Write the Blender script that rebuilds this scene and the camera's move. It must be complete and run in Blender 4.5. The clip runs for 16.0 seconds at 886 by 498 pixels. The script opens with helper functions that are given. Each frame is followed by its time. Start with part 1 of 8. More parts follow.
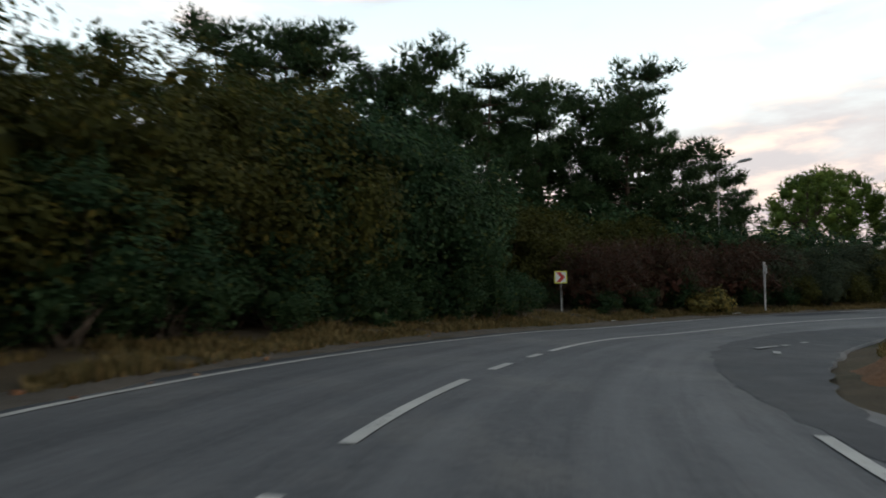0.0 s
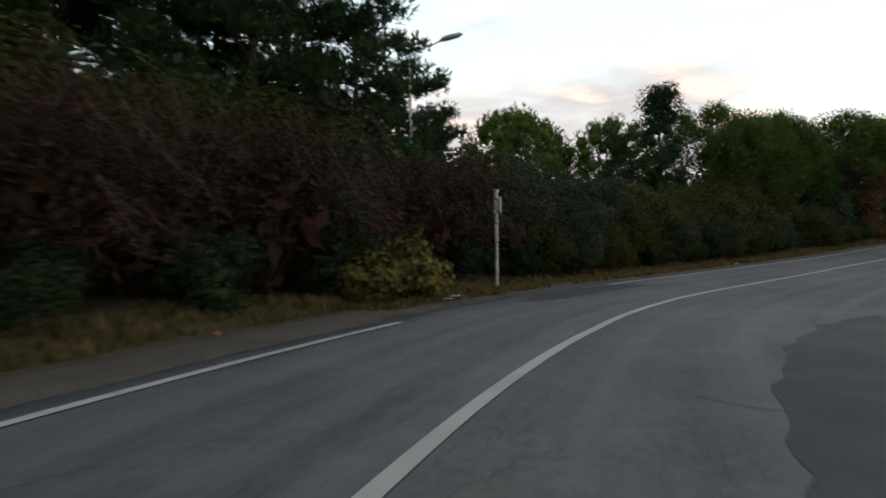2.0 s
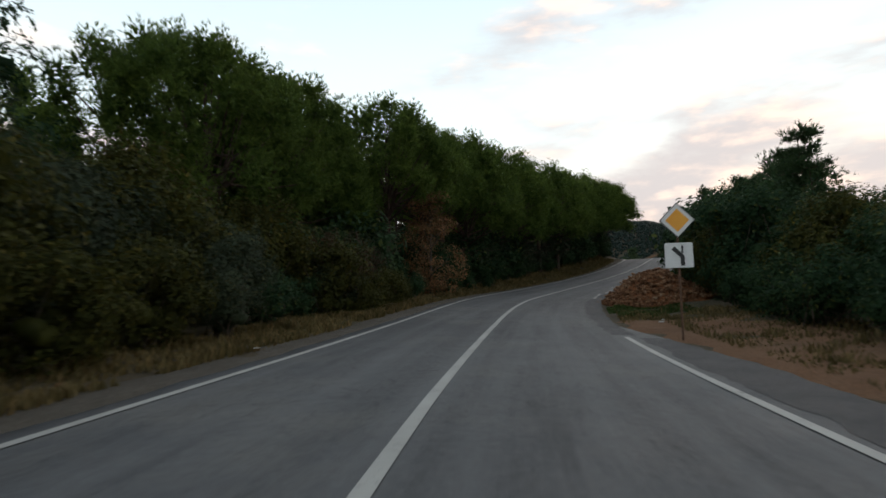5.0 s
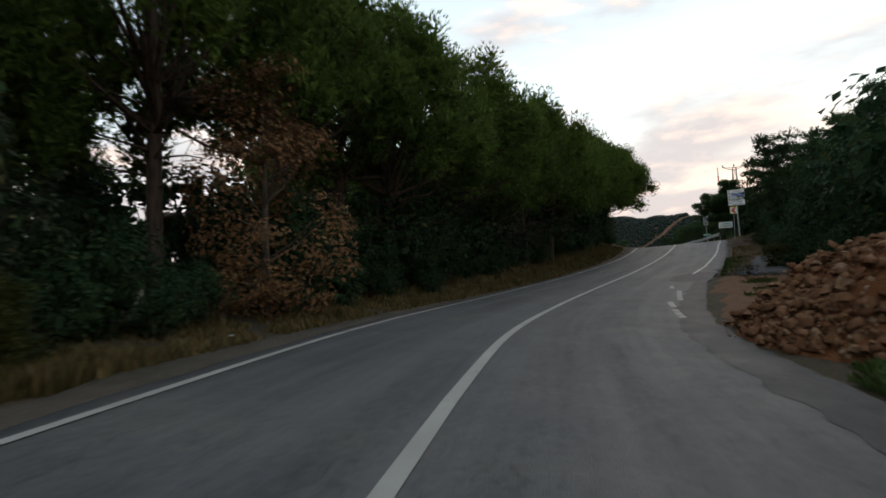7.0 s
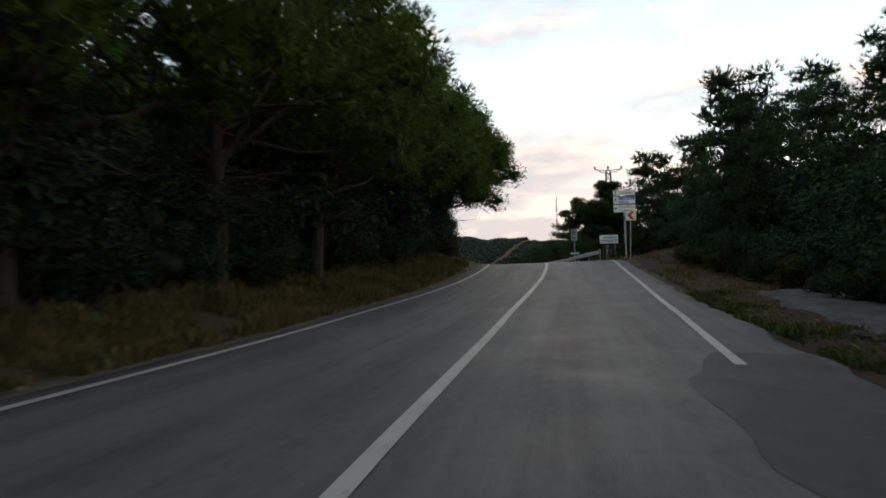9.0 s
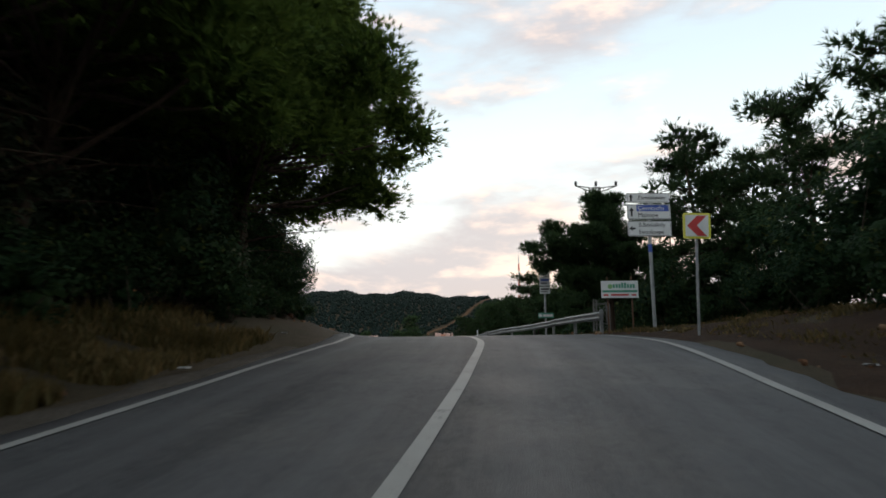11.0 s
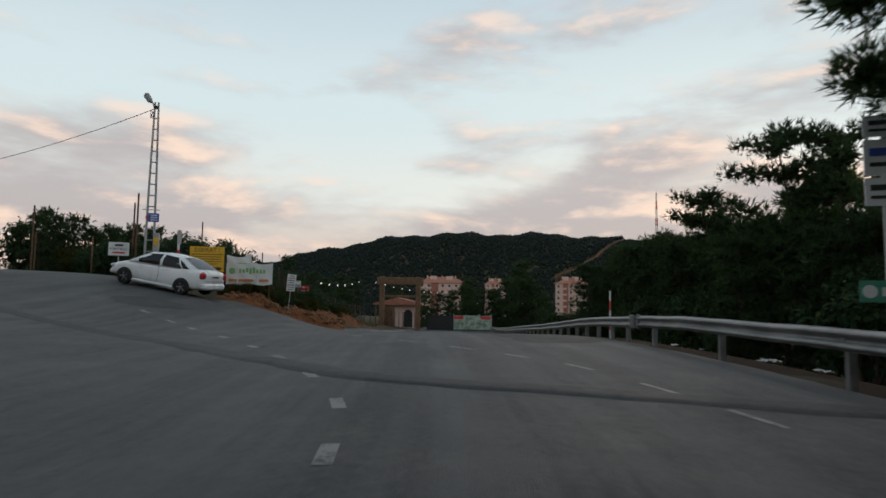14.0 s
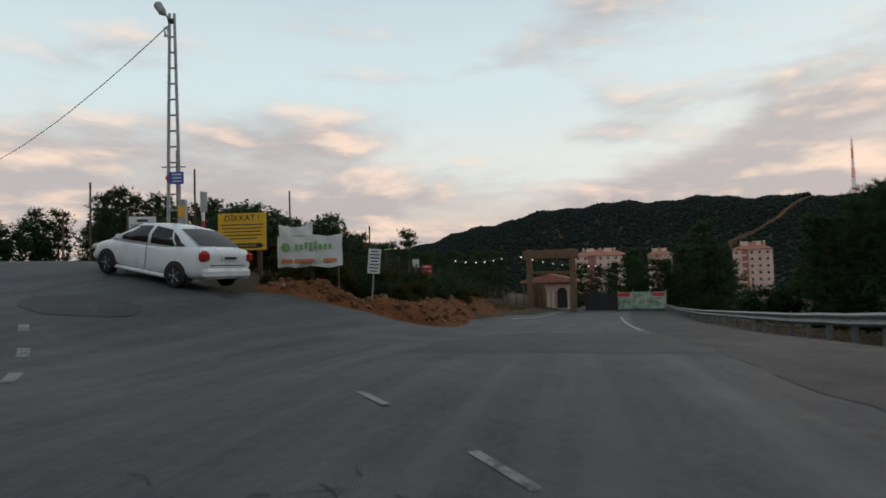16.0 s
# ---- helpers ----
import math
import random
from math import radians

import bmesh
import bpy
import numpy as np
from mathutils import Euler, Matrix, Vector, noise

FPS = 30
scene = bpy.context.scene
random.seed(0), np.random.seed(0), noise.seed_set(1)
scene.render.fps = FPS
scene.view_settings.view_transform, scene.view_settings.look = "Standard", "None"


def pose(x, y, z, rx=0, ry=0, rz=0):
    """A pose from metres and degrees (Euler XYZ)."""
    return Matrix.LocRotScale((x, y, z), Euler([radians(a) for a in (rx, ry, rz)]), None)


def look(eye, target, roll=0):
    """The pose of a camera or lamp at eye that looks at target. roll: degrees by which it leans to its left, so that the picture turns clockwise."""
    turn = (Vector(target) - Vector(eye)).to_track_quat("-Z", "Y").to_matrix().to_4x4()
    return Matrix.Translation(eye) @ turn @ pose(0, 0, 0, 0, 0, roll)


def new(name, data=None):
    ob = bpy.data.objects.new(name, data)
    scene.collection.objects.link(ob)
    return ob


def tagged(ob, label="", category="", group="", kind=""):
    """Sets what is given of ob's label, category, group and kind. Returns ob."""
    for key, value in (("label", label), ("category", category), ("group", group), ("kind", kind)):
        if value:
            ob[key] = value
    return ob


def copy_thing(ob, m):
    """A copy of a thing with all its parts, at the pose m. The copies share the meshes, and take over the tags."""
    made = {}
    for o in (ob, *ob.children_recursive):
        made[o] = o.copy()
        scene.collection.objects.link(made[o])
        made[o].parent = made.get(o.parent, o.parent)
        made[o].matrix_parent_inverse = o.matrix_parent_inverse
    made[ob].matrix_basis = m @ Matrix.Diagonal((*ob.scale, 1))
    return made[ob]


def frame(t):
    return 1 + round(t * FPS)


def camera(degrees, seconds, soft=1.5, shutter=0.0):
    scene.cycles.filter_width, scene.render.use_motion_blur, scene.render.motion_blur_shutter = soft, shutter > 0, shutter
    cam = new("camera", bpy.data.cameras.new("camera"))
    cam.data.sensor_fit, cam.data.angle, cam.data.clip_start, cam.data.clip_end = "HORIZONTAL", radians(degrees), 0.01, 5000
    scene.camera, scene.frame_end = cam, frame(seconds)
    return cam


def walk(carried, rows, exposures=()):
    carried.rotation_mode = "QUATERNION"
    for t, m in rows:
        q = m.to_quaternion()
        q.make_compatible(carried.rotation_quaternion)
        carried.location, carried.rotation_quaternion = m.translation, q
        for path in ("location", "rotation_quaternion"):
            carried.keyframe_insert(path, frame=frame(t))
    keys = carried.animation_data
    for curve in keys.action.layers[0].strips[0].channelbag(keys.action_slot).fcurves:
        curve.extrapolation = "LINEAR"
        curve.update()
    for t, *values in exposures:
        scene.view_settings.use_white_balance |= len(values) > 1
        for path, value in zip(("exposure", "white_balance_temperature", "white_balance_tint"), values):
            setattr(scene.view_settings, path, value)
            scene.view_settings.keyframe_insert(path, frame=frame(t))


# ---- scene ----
cam = camera(73.32, 16.0, soft=1.6, shutter=0.25)
PATH = [
    (0, (0.000, -0.000, 1.250), (0.001, 1.999, 1.318), -1.14),
    (0.5, (1.200, 5.972, 1.005), (1.481, 7.952, 1.048), -1.22),
    (1, (3.303, 11.579, 0.666), (3.797, 13.517, 0.660), -1.20),
    (1.5, (6.037, 16.817, 0.261), (6.758, 18.682, 0.228), -1.13),
    (2, (9.493, 21.434, -0.100), (10.456, 23.186, -0.142), -1.00),
    (2.5, (13.595, 25.594, -0.344), (14.793, 27.196, -0.334), -1.17),
    (3, (17.837, 28.771, -0.481), (19.263, 30.172, -0.408), -1.02),
    (3.5, (22.232, 31.098, -0.598), (23.866, 32.246, -0.495), -0.57),
    (4, (26.771, 32.617, -0.631), (28.551, 33.520, -0.516), -0.58),
    (4.2, (28.582, 33.133, -0.637), (30.403, 33.953, -0.523), -0.62),
    (6.3, (50.435, 39.117, -0.696), (52.305, 39.813, -0.556), -2.60),
    (6.5, (52.258, 39.500, -0.666), (54.130, 40.192, -0.525), -3.05),
    (7, (57.406, 40.548, -0.582), (59.287, 41.214, -0.445), -3.55),
    (7.5, (62.586, 41.379, -0.436), (64.481, 42.000, -0.290), -3.49),
    (8, (68.517, 42.119, -0.259), (70.447, 42.624, -0.116), -2.71),
    (8.5, (74.902, 42.148, -0.024), (76.871, 42.465, 0.126), -1.36),
    (9, (80.842, 41.728, 0.279), (82.828, 41.898, 0.442), -1.05),
    (9.2, (83.290, 41.478, 0.395), (85.278, 41.602, 0.575), -1.19),
    (11.3, (105.991, 38.746, 2.287), (107.958, 38.795, 2.647), 0.07),
    (11.5, (107.664, 38.443, 2.515), (109.632, 38.502, 2.869), -0.06),
    (12, (112.490, 38.160, 3.095), (114.461, 38.271, 3.420), 1.14),
    (12.5, (116.240, 37.943, 3.464), (118.210, 38.111, 3.763), 1.39),
    (13, (119.970, 37.984, 3.683), (121.935, 38.257, 3.932), 1.59),
    (13.5, (123.447, 38.119, 3.844), (125.401, 38.501, 4.041), 1.24),
    (14, (126.395, 38.407, 3.951), (128.332, 38.878, 4.105), 0.83),
    (14.5, (129.424, 38.856, 4.004), (131.337, 39.429, 4.119), 0.15),
    (15, (131.843, 39.330, 4.010), (133.727, 39.995, 4.105), -0.47),
    (15.5, (134.391, 40.050, 4.011), (136.236, 40.819, 4.094), -1.10),
    (16, (136.932, 41.182, 3.995), (138.690, 42.133, 4.075), -1.65),
]
EXPOSURES = [(0.0, 0.6), (4.0, 0.55), (8.5, 0.6), (11.5, 0.5), (12.5, 0.3), (13.5, 0.1), (14.5, 0.0), (16.0, 0.0)]
walk(cam, [(t, look(eye, target, roll)) for t, eye, target, roll in PATH], EXPOSURES)

# ---------------------------------------------------------------- world and light
SUN_AZ, SUN_EL = 100.0, 4.0          # degrees east of +y, degrees up: a low evening sun behind the hill
world = bpy.data.worlds.new("evening_sky")
scene.world = world
world.use_nodes = True


def build_sky():
    nt = world.node_tree
    n, link = nt.nodes, nt.links
    n.clear()
    out, bg = n.new("ShaderNodeOutputWorld"), n.new("ShaderNodeBackground")
    link.new(bg.outputs[0], out.inputs[0])
    sky = n.new("ShaderNodeTexSky")
    sky.sky_type, sky.sun_disc = "NISHITA", False
    sky.sun_elevation, sky.sun_rotation = radians(SUN_EL), radians(SUN_AZ)
    sky.air_density, sky.dust_density, sky.ozone_density = 1.0, 2.0, 1.5
    co = n.new("ShaderNodeTexCoord")
    sep = n.new("ShaderNodeSeparateXYZ")
    link.new(co.outputs["Generated"], sep.inputs[0])

    def mth(op, a, b=None, clamp=False):
        m = n.new("ShaderNodeMath")
        m.operation, m.use_clamp = op, clamp
        for i, v in enumerate((a, b)):
            if v is None:
                continue
            if isinstance(v, (int, float)):
                m.inputs[i].default_value = v
            else:
                link.new(v, m.inputs[i])
        return m.outputs[0]

    def mix(fac, a, b, blend="MIX"):
        m = n.new("ShaderNodeMix")
        m.data_type, m.blend_type = "RGBA", blend
        for sock, v in ((m.inputs[0], fac), (m.inputs[6], a), (m.inputs[7], b)):
            if isinstance(v, (int, float)):
                sock.default_value = v
            elif isinstance(v, tuple):
                sock.default_value = (*v, 1)
            else:
                link.new(v, sock)
        return m.outputs[2]

    def ramp(fac, *stops):
        r = n.new("ShaderNodeValToRGB")
        r.color_ramp.interpolation = "EASE"
        els = r.color_ramp.elements
        while len(els) < len(stops):
            els.new(0.5)
        for e, (p, c) in zip(els, stops):
            e.position, e.color = p, (*c, 1) if isinstance(c, tuple) else (c, c, c, 1)
        link.new(fac, r.inputs[0])
        return r.outputs[0]

    up = mth("MAXIMUM", sep.outputs[2], 0.0)
    # thin evening veil over the clear sky
    veil = ramp(up, (0.0, (0.86, 0.66, 0.53)), (0.07, (0.88, 0.77, 0.67)), (0.16, (0.88, 0.92, 0.88)), (0.30, (0.77, 0.90, 0.93)), (0.50, (0.62, 0.75, 0.83)), (0.75, (0.42, 0.52, 0.61)), (1.0, (0.33, 0.42, 0.50)))
    clear = mix(1.0, sky.outputs[0], (SKY_GAIN, SKY_GAIN, SKY_GAIN), "MULTIPLY")
    base = mix(0.85, clear, veil)
    # banks of evening cloud, drawn out level
    def cloud(scale, detail, rough, loc, stretch=(1, 1, 1)):
        mp = n.new("ShaderNodeMapping")
        mp.inputs["Location"].default_value, mp.inputs["Scale"].default_value = loc, stretch
        link.new(co.outputs["Generated"], mp.inputs[0])
        t = n.new("ShaderNodeTexNoise")
        t.inputs["Scale"].default_value, t.inputs["Detail"].default_value, t.inputs["Roughness"].default_value = scale, detail, rough
        t.inputs["Distortion"].default_value = 0.15
        link.new(mp.outputs[0], t.inputs[0])
        return t.outputs[0]

    big = cloud(2.7, 8, 0.54, (0.7, 0.25, 0.35), (1.0, 1.0, 3.4))
    lit = cloud(2.7, 8, 0.54, (0.7, 0.21, 0.41), (1.0, 1.0, 3.4))
    reach = ramp(up, (0.0, 0.34), (0.10, 0.25), (0.20, 0.08), (0.30, -0.07), (0.8, -0.09))
    mask = ramp(mth("ADD", big, reach), (0.47, 0.0), (0.70, 1.0))
    glow = ramp(mth("ADD", mth("SUBTRACT", big, lit), 0.5), (0.47, 0.0), (0.62, 1.0))
    tone = mix(glow, (0.47, 0.425, 0.43), (1.0, 0.74, 0.59))
    col = mix(mth("MULTIPLY", mask, 0.84), base, tone)
    link.new(col, bg.inputs[0])
    bg.inputs[1].default_value = SKY_LEVEL


SKY_GAIN, SKY_LEVEL = 0.06, 1.0
build_sky()
sun = new("sun", bpy.data.lights.new("sun", "SUN"))
sun.data.energy, sun.data.angle, sun.data.color = 0.35, radians(25), (1.0, 0.80, 0.66)
sun.matrix_basis = look((0, 0, 0), (-math.sin(radians(SUN_AZ)), -math.cos(radians(SUN_AZ)), -math.tan(radians(14))))


# ---------------------------------------------------------------- materials


class Nodes:
    """Short hand for building a node material."""

    def __init__(self, name):
        self.mat = bpy.data.materials.new(name)
        self.mat.use_nodes = True
        self.nt = self.mat.node_tree
        self.bsdf = self.nt.nodes["Principled BSDF"]
        self.out = self.nt.nodes["Material Output"]

    def node(self, kind, **sockets):
        nd = self.nt.nodes.new(kind)
        for k, v in sockets.items():
            sock = nd.inputs[int(k[1:])] if k[0] == "i" and k[1:].isdigit() else nd.inputs[k.replace("_", " ")]
            self.put(sock, v)
        return nd

    def put(self, sock, v):
        if isinstance(v, bpy.types.NodeSocket):
            self.nt.links.new(v, sock)
        elif isinstance(v, tuple) and len(v) == 3 and sock.type == "RGBA":
            sock.default_value = (*v, 1)
        else:
            sock.default_value = v

    def where(self):
        return self.node("ShaderNodeTexCoord").outputs["Object"]

    def noise(self, scale, detail=4, rough=0.55, vec=None, stretch=None):
        vec = vec or self.where()
        if stretch:
            mp = self.node("ShaderNodeMapping", Vector=vec)
            mp.inputs["Scale"].default_value = stretch
            vec = mp.outputs[0]
        return self.node("ShaderNodeTexNoise", Vector=vec, Scale=scale, Detail=detail, Roughness=rough).outputs[0]

    def ramp(self, fac, *stops):
        r = self.node("ShaderNodeValToRGB", i0=fac)
        els = r.color_ramp.elements
        while len(els) < len(stops):
            els.new(0.5)
        for e, (p, c) in zip(els, stops):
            e.position, e.color = p, (*c, 1) if isinstance(c, tuple) else (c, c, c, 1)
        return r.outputs[0]

    def mix(self, fac, a, b, blend="MIX"):
        m = self.nt.nodes.new("ShaderNodeMix")
        m.data_type, m.blend_type = "RGBA", blend
        self.put(m.inputs[0], fac), self.put(m.inputs[6], a), self.put(m.inputs[7], b)
        return m.outputs[2]

    def math(self, op, a, b=0.0):
        m = self.node("ShaderNodeMath")
        m.operation = op
        self.put(m.inputs[0], a), self.put(m.inputs[1], b)
        return m.outputs[0]

    def bump(self, h, strength=0.4, dist=0.02):
        b = self.node("ShaderNodeBump", Height=h, Strength=strength, Distance=dist)
        self.put(self.bsdf.inputs["Normal"], b.outputs[0])
        return self

    def set(self, **kw):
        for k, v in kw.items():
            self.put(self.bsdf.inputs[k.replace("_", " ")], v)
        return self


def plain(name, a, b, rough=0.6, metal=0.0, scale=6.0, fine=60.0, bump=0.15, dist=0.005, spec=0.4):
    """Two-tone worn surface: stains at one scale, grain at another."""
    m = Nodes(name)
    big, small = m.noise(scale, 5), m.noise(fine, 3)
    col = m.mix(m.ramp(big, (0.35, 0.0), (0.68, 1.0)), a, b)
    col = m.mix(0.25, col, m.mix(small, (0.25, 0.25, 0.25), (1.0, 1.0, 1.0)), "MULTIPLY")
    m.set(Base_Color=col, Roughness=m.math("ADD", m.math("MULTIPLY", big, 0.25), rough - 0.12), Metallic=metal, Specular_IOR_Level=spec)
    m.bump(small, bump, dist)
    return m.mat


def asphalt(name, dark, pale, tracks=True):
    m = Nodes(name)
    co = m.where()
    big, mid, fine = m.noise(0.16, 5, 0.6, co), m.noise(1.1, 6, 0.65, co), m.noise(70, 3, 0.7, co)
    stone = m.node("ShaderNodeTexVoronoi", Vector=co, Scale=85.0).outputs["Distance"]
    col = m.mix(m.ramp(big, (0.32, 0.0), (0.70, 1.0)), dark, pale)
    col = m.mix(m.ramp(mid, (0.35, 0.0), (0.75, 0.45)), col, tuple(v * 1.35 for v in pale))
    col = m.mix(m.ramp(m.noise(0.7, 7, 0.7, co, (1, 1, 1)), (0.60, 0.0), (0.74, 0.6)), col, tuple(v * 0.55 for v in dark))
    col = m.mix(m.ramp(m.noise(0.33, 9, 0.68, co), (0.50, 0.0), (0.66, 0.75)), col, (pale[0] * 1.55, pale[1] * 1.45, pale[2] * 1.28))
    col = m.mix(m.ramp(fine, (0.30, 0.55), (0.62, 0.0)), col, tuple(v * 0.5 for v in dark))
    col = m.mix(m.ramp(stone, (0.0, 0.25), (0.35, 0.0)), col, tuple(v * 1.8 for v in pale))
    # crazed stretches: a net of fine cracks where the surface is worn out
    bent = m.node("ShaderNodeVectorMath", i0=co, i1=m.node("ShaderNodeTexNoise", Vector=co, Scale=1.4, Detail=4).outputs[1]).outputs[0]
    net = m.node("ShaderNodeTexVoronoi", Vector=bent, Scale=1.5)
    net.feature = "DISTANCE_TO_EDGE"
    worn = m.ramp(m.noise(0.13, 4, 0.6, co), (0.52, 0.0), (0.62, 0.8))
    col = m.mix(m.math("MULTIPLY", m.ramp(net.outputs["Distance"], (0.0, 1.0), (0.022, 0.0)), worn), col, tuple(v * 0.35 for v in dark))
    grit = m.noise(9.0, 5, 0.75, co)
    col = m.mix(m.ramp(grit, (0.36, 0.45), (0.52, 0.0)), col, tuple(v * 0.6 for v in dark))
    col = m.mix(m.ramp(grit, (0.55, 0.0), (0.70, 0.35)), col, tuple(v * 1.6 for v in pale))
    if tracks:
        uv = m.node("ShaderNodeUVMap").outputs[0]
        streak = m.noise(1.0, 5, 0.6, uv, (1.6, 0.05, 1.0))
        col = m.mix(m.ramp(streak, (0.40, 0.0), (0.66, 0.55)), col, tuple(v * 1.5 for v in pale))
        oil = m.noise(1.0, 5, 0.7, uv, (0.9, 0.11, 1.0))
        col = m.mix(m.ramp(oil, (0.56, 0.0), (0.70, 0.55)), col, tuple(v * 0.6 for v in dark))
    m.set(Base_Color=col, Roughness=m.ramp(mid, (0.2, 0.62), (0.8, 0.88)), Specular_IOR_Level=0.32)
    m.bump(m.math("ADD", m.math("MULTIPLY", fine, 0.7), stone), 0.5, 0.006)
    return m.mat


def road_paint(name, tone, under, worn):
    """Old line paint, worn through to the asphalt."""
    m = Nodes(name)
    co = m.where()
    wear = m.math("ADD", m.math("MULTIPLY", m.noise(2.2, 6, 0.7, co), 0.6), m.math("MULTIPLY", m.noise(26, 4, 0.7, co), 0.4))
    gone = m.ramp(wear, (worn, 0.0), (worn + 0.10, 1.0))
    grime = m.mix(m.ramp(m.noise(0.9, 4, 0.6, co), (0.3, 0.0), (0.8, 1.0)), tone, tuple(v * 0.70 for v in tone))
    m.set(Base_Color=m.mix(gone, grime, under), Roughness=0.7, Specular_IOR_Level=0.3)
    m.bump(m.noise(80, 3, 0.6, co), 0.3, 0.003)
    return m.mat


def soil(name, *tones):
    m = Nodes(name)
    co = m.where()
    big, mid, fine = m.noise(0.22, 5, 0.6, co), m.noise(1.7, 6, 0.65, co), m.noise(22, 5, 0.7, co)
    col = m.ramp(big, (0.30, tones[0]), (0.50, tones[1]), (0.70, tones[2]))
    col = m.mix(m.ramp(mid, (0.40, 0.0), (0.66, 0.7)), col, tones[3])
    col = m.mix(m.ramp(fine, (0.35, 0.65), (0.60, 0.0)), col, tuple(v * 0.45 for v in tones[0]))
    m.set(Base_Color=col, Roughness=0.95, Specular_IOR_Level=0.15)
    m.bump(m.math("ADD", mid, m.math("MULTIPLY", fine, 0.5)), 0.9, 0.06)
    return m.mat


def foliage(name, a, b, c, odd=None, share=0.0, glow=0.35, rough=0.6):
    """Leaves: each island of the mesh takes a tone of its own, each plant and each bough another."""
    m = Nodes(name)
    isl = m.node("ShaderNodeNewGeometry").outputs["Random Per Island"]
    obj = m.node("ShaderNodeObjectInfo").outputs["Random"]
    col = m.ramp(isl, (0.0, a), (0.5, b), (1.0, c))
    if odd:
        mask = m.math("GREATER_THAN", m.math("FRACT", m.math("MULTIPLY", isl, 37.7)), 1.0 - share)
        col = m.mix(mask, col, odd)
    col = m.mix(m.math("MULTIPLY", obj, 0.45), col, tuple(v * 0.62 for v in b))
    col = m.mix(m.ramp(m.noise(0.55, 3, 0.5), (0.38, 0.0), (0.70, 0.5)), col, c)
    col = m.mix(m.ramp(m.noise(2.3, 2, 0.5), (0.42, 0.0), (0.66, 0.55)), col, tuple(v * 0.6 for v in a))
    m.set(Base_Color=col, Roughness=rough, Specular_IOR_Level=0.06)
    tr = m.node("ShaderNodeBsdfTranslucent", Color=col)
    mx = m.node("ShaderNodeMixShader", Fac=glow)
    m.nt.links.new(m.bsdf.outputs[0], mx.inputs[1])
    m.nt.links.new(tr.outputs[0], mx.inputs[2])
    m.nt.links.new(mx.outputs[0], m.out.inputs[0])
    return m.mat


def bark(name, a, b):
    m = Nodes(name)
    co = m.where()
    plates = m.node("ShaderNodeTexVoronoi", Vector=m.node("ShaderNodeMapping", Vector=co, Scale=(9.0, 9.0, 2.5)).outputs[0], Scale=1.0).outputs["Distance"]
    fine = m.noise(30, 5, 0.7, co)
    m.set(Base_Color=m.mix(m.ramp(plates, (0.1, 0.0), (0.6, 1.0)), a, m.mix(fine, b, tuple(v * 1.5 for v in b))), Roughness=0.92, Specular_IOR_Level=0.15)
    m.bump(m.math("ADD", plates, m.math("MULTIPLY", fine, 0.4)), 0.8, 0.03)
    return m.mat


ASPHALT = asphalt("old_asphalt", (0.038, 0.0388, 0.041), (0.080, 0.0798, 0.080))
ASPHALT_NEW = asphalt("patch_asphalt", (0.019, 0.0198, 0.022), (0.036, 0.0365, 0.038), False)
ASPHALT_MID = asphalt("darkened_asphalt", (0.031, 0.0316, 0.0337), (0.060, 0.0602, 0.061), False)
PAINT = road_paint("worn_white_line", (0.35, 0.34, 0.31), (0.065, 0.065, 0.064), 0.57)
PAINT_FAINT = road_paint("faint_white_line", (0.25, 0.245, 0.23), (0.062, 0.062, 0.061), 0.50)
GROUND = soil("roadside_soil", (0.050, 0.041, 0.026), (0.072, 0.055, 0.034), (0.040, 0.044, 0.020), (0.090, 0.068, 0.042))
RED_EARTH = soil("red_earth", (0.125, 0.062, 0.032), (0.165, 0.084, 0.042), (0.085, 0.054, 0.030), (0.20, 0.115, 0.066))
GRAVEL = soil("verge_gravel", (0.066, 0.057, 0.045), (0.088, 0.075, 0.060), (0.046, 0.043, 0.031), (0.115, 0.099, 0.08))
ORANGE_EARTH = soil("raw_orange_earth", (0.140, 0.052, 0.020), (0.195, 0.074, 0.028), (0.075, 0.038, 0.020), (0.25, 0.108, 0.046))
BROWN_EARTH = soil("brown_earth", (0.030, 0.0175, 0.0105), (0.045, 0.0250, 0.0145), (0.020, 0.0175, 0.0105), (0.070, 0.040, 0.023))
RUBBLE = Nodes("broken_ochre_stone")
RUBBLE.set(Base_Color=RUBBLE.mix(RUBBLE.noise(18, 5, 0.7), RUBBLE.ramp(RUBBLE.node("ShaderNodeNewGeometry").outputs["Random Per Island"], (0.0, (0.125, 0.055, 0.026)), (0.55, (0.225, 0.105, 0.048)), (0.85, (0.32, 0.175, 0.090)), (1.0, (0.42, 0.30, 0.20))), (0.105, 0.055, 0.032)), Roughness=0.95, Specular_IOR_Level=0.12)
RUBBLE = RUBBLE.bump(RUBBLE.noise(30, 5, 0.7), 0.6, 0.02).mat
LEAF_DARK = foliage("dark_green_leaf", (0.0142, 0.0345, 0.0170), (0.0268, 0.0582, 0.0258), (0.0507, 0.0867, 0.0326), (0.1216, 0.1290, 0.0326), 0.05)
LEAF_OLIVE = foliage("olive_leaf", (0.0259, 0.0323, 0.0092), (0.0476, 0.0516, 0.0127), (0.0756, 0.0731, 0.0162), (0.1351, 0.1075, 0.0231), 0.08)
LEAF_GREY = foliage("grey_green_leaf", (0.0261, 0.0387, 0.0242), (0.0444, 0.0605, 0.0363), (0.0679, 0.0834, 0.0459), (0.1155, 0.0986, 0.0363), 0.05)
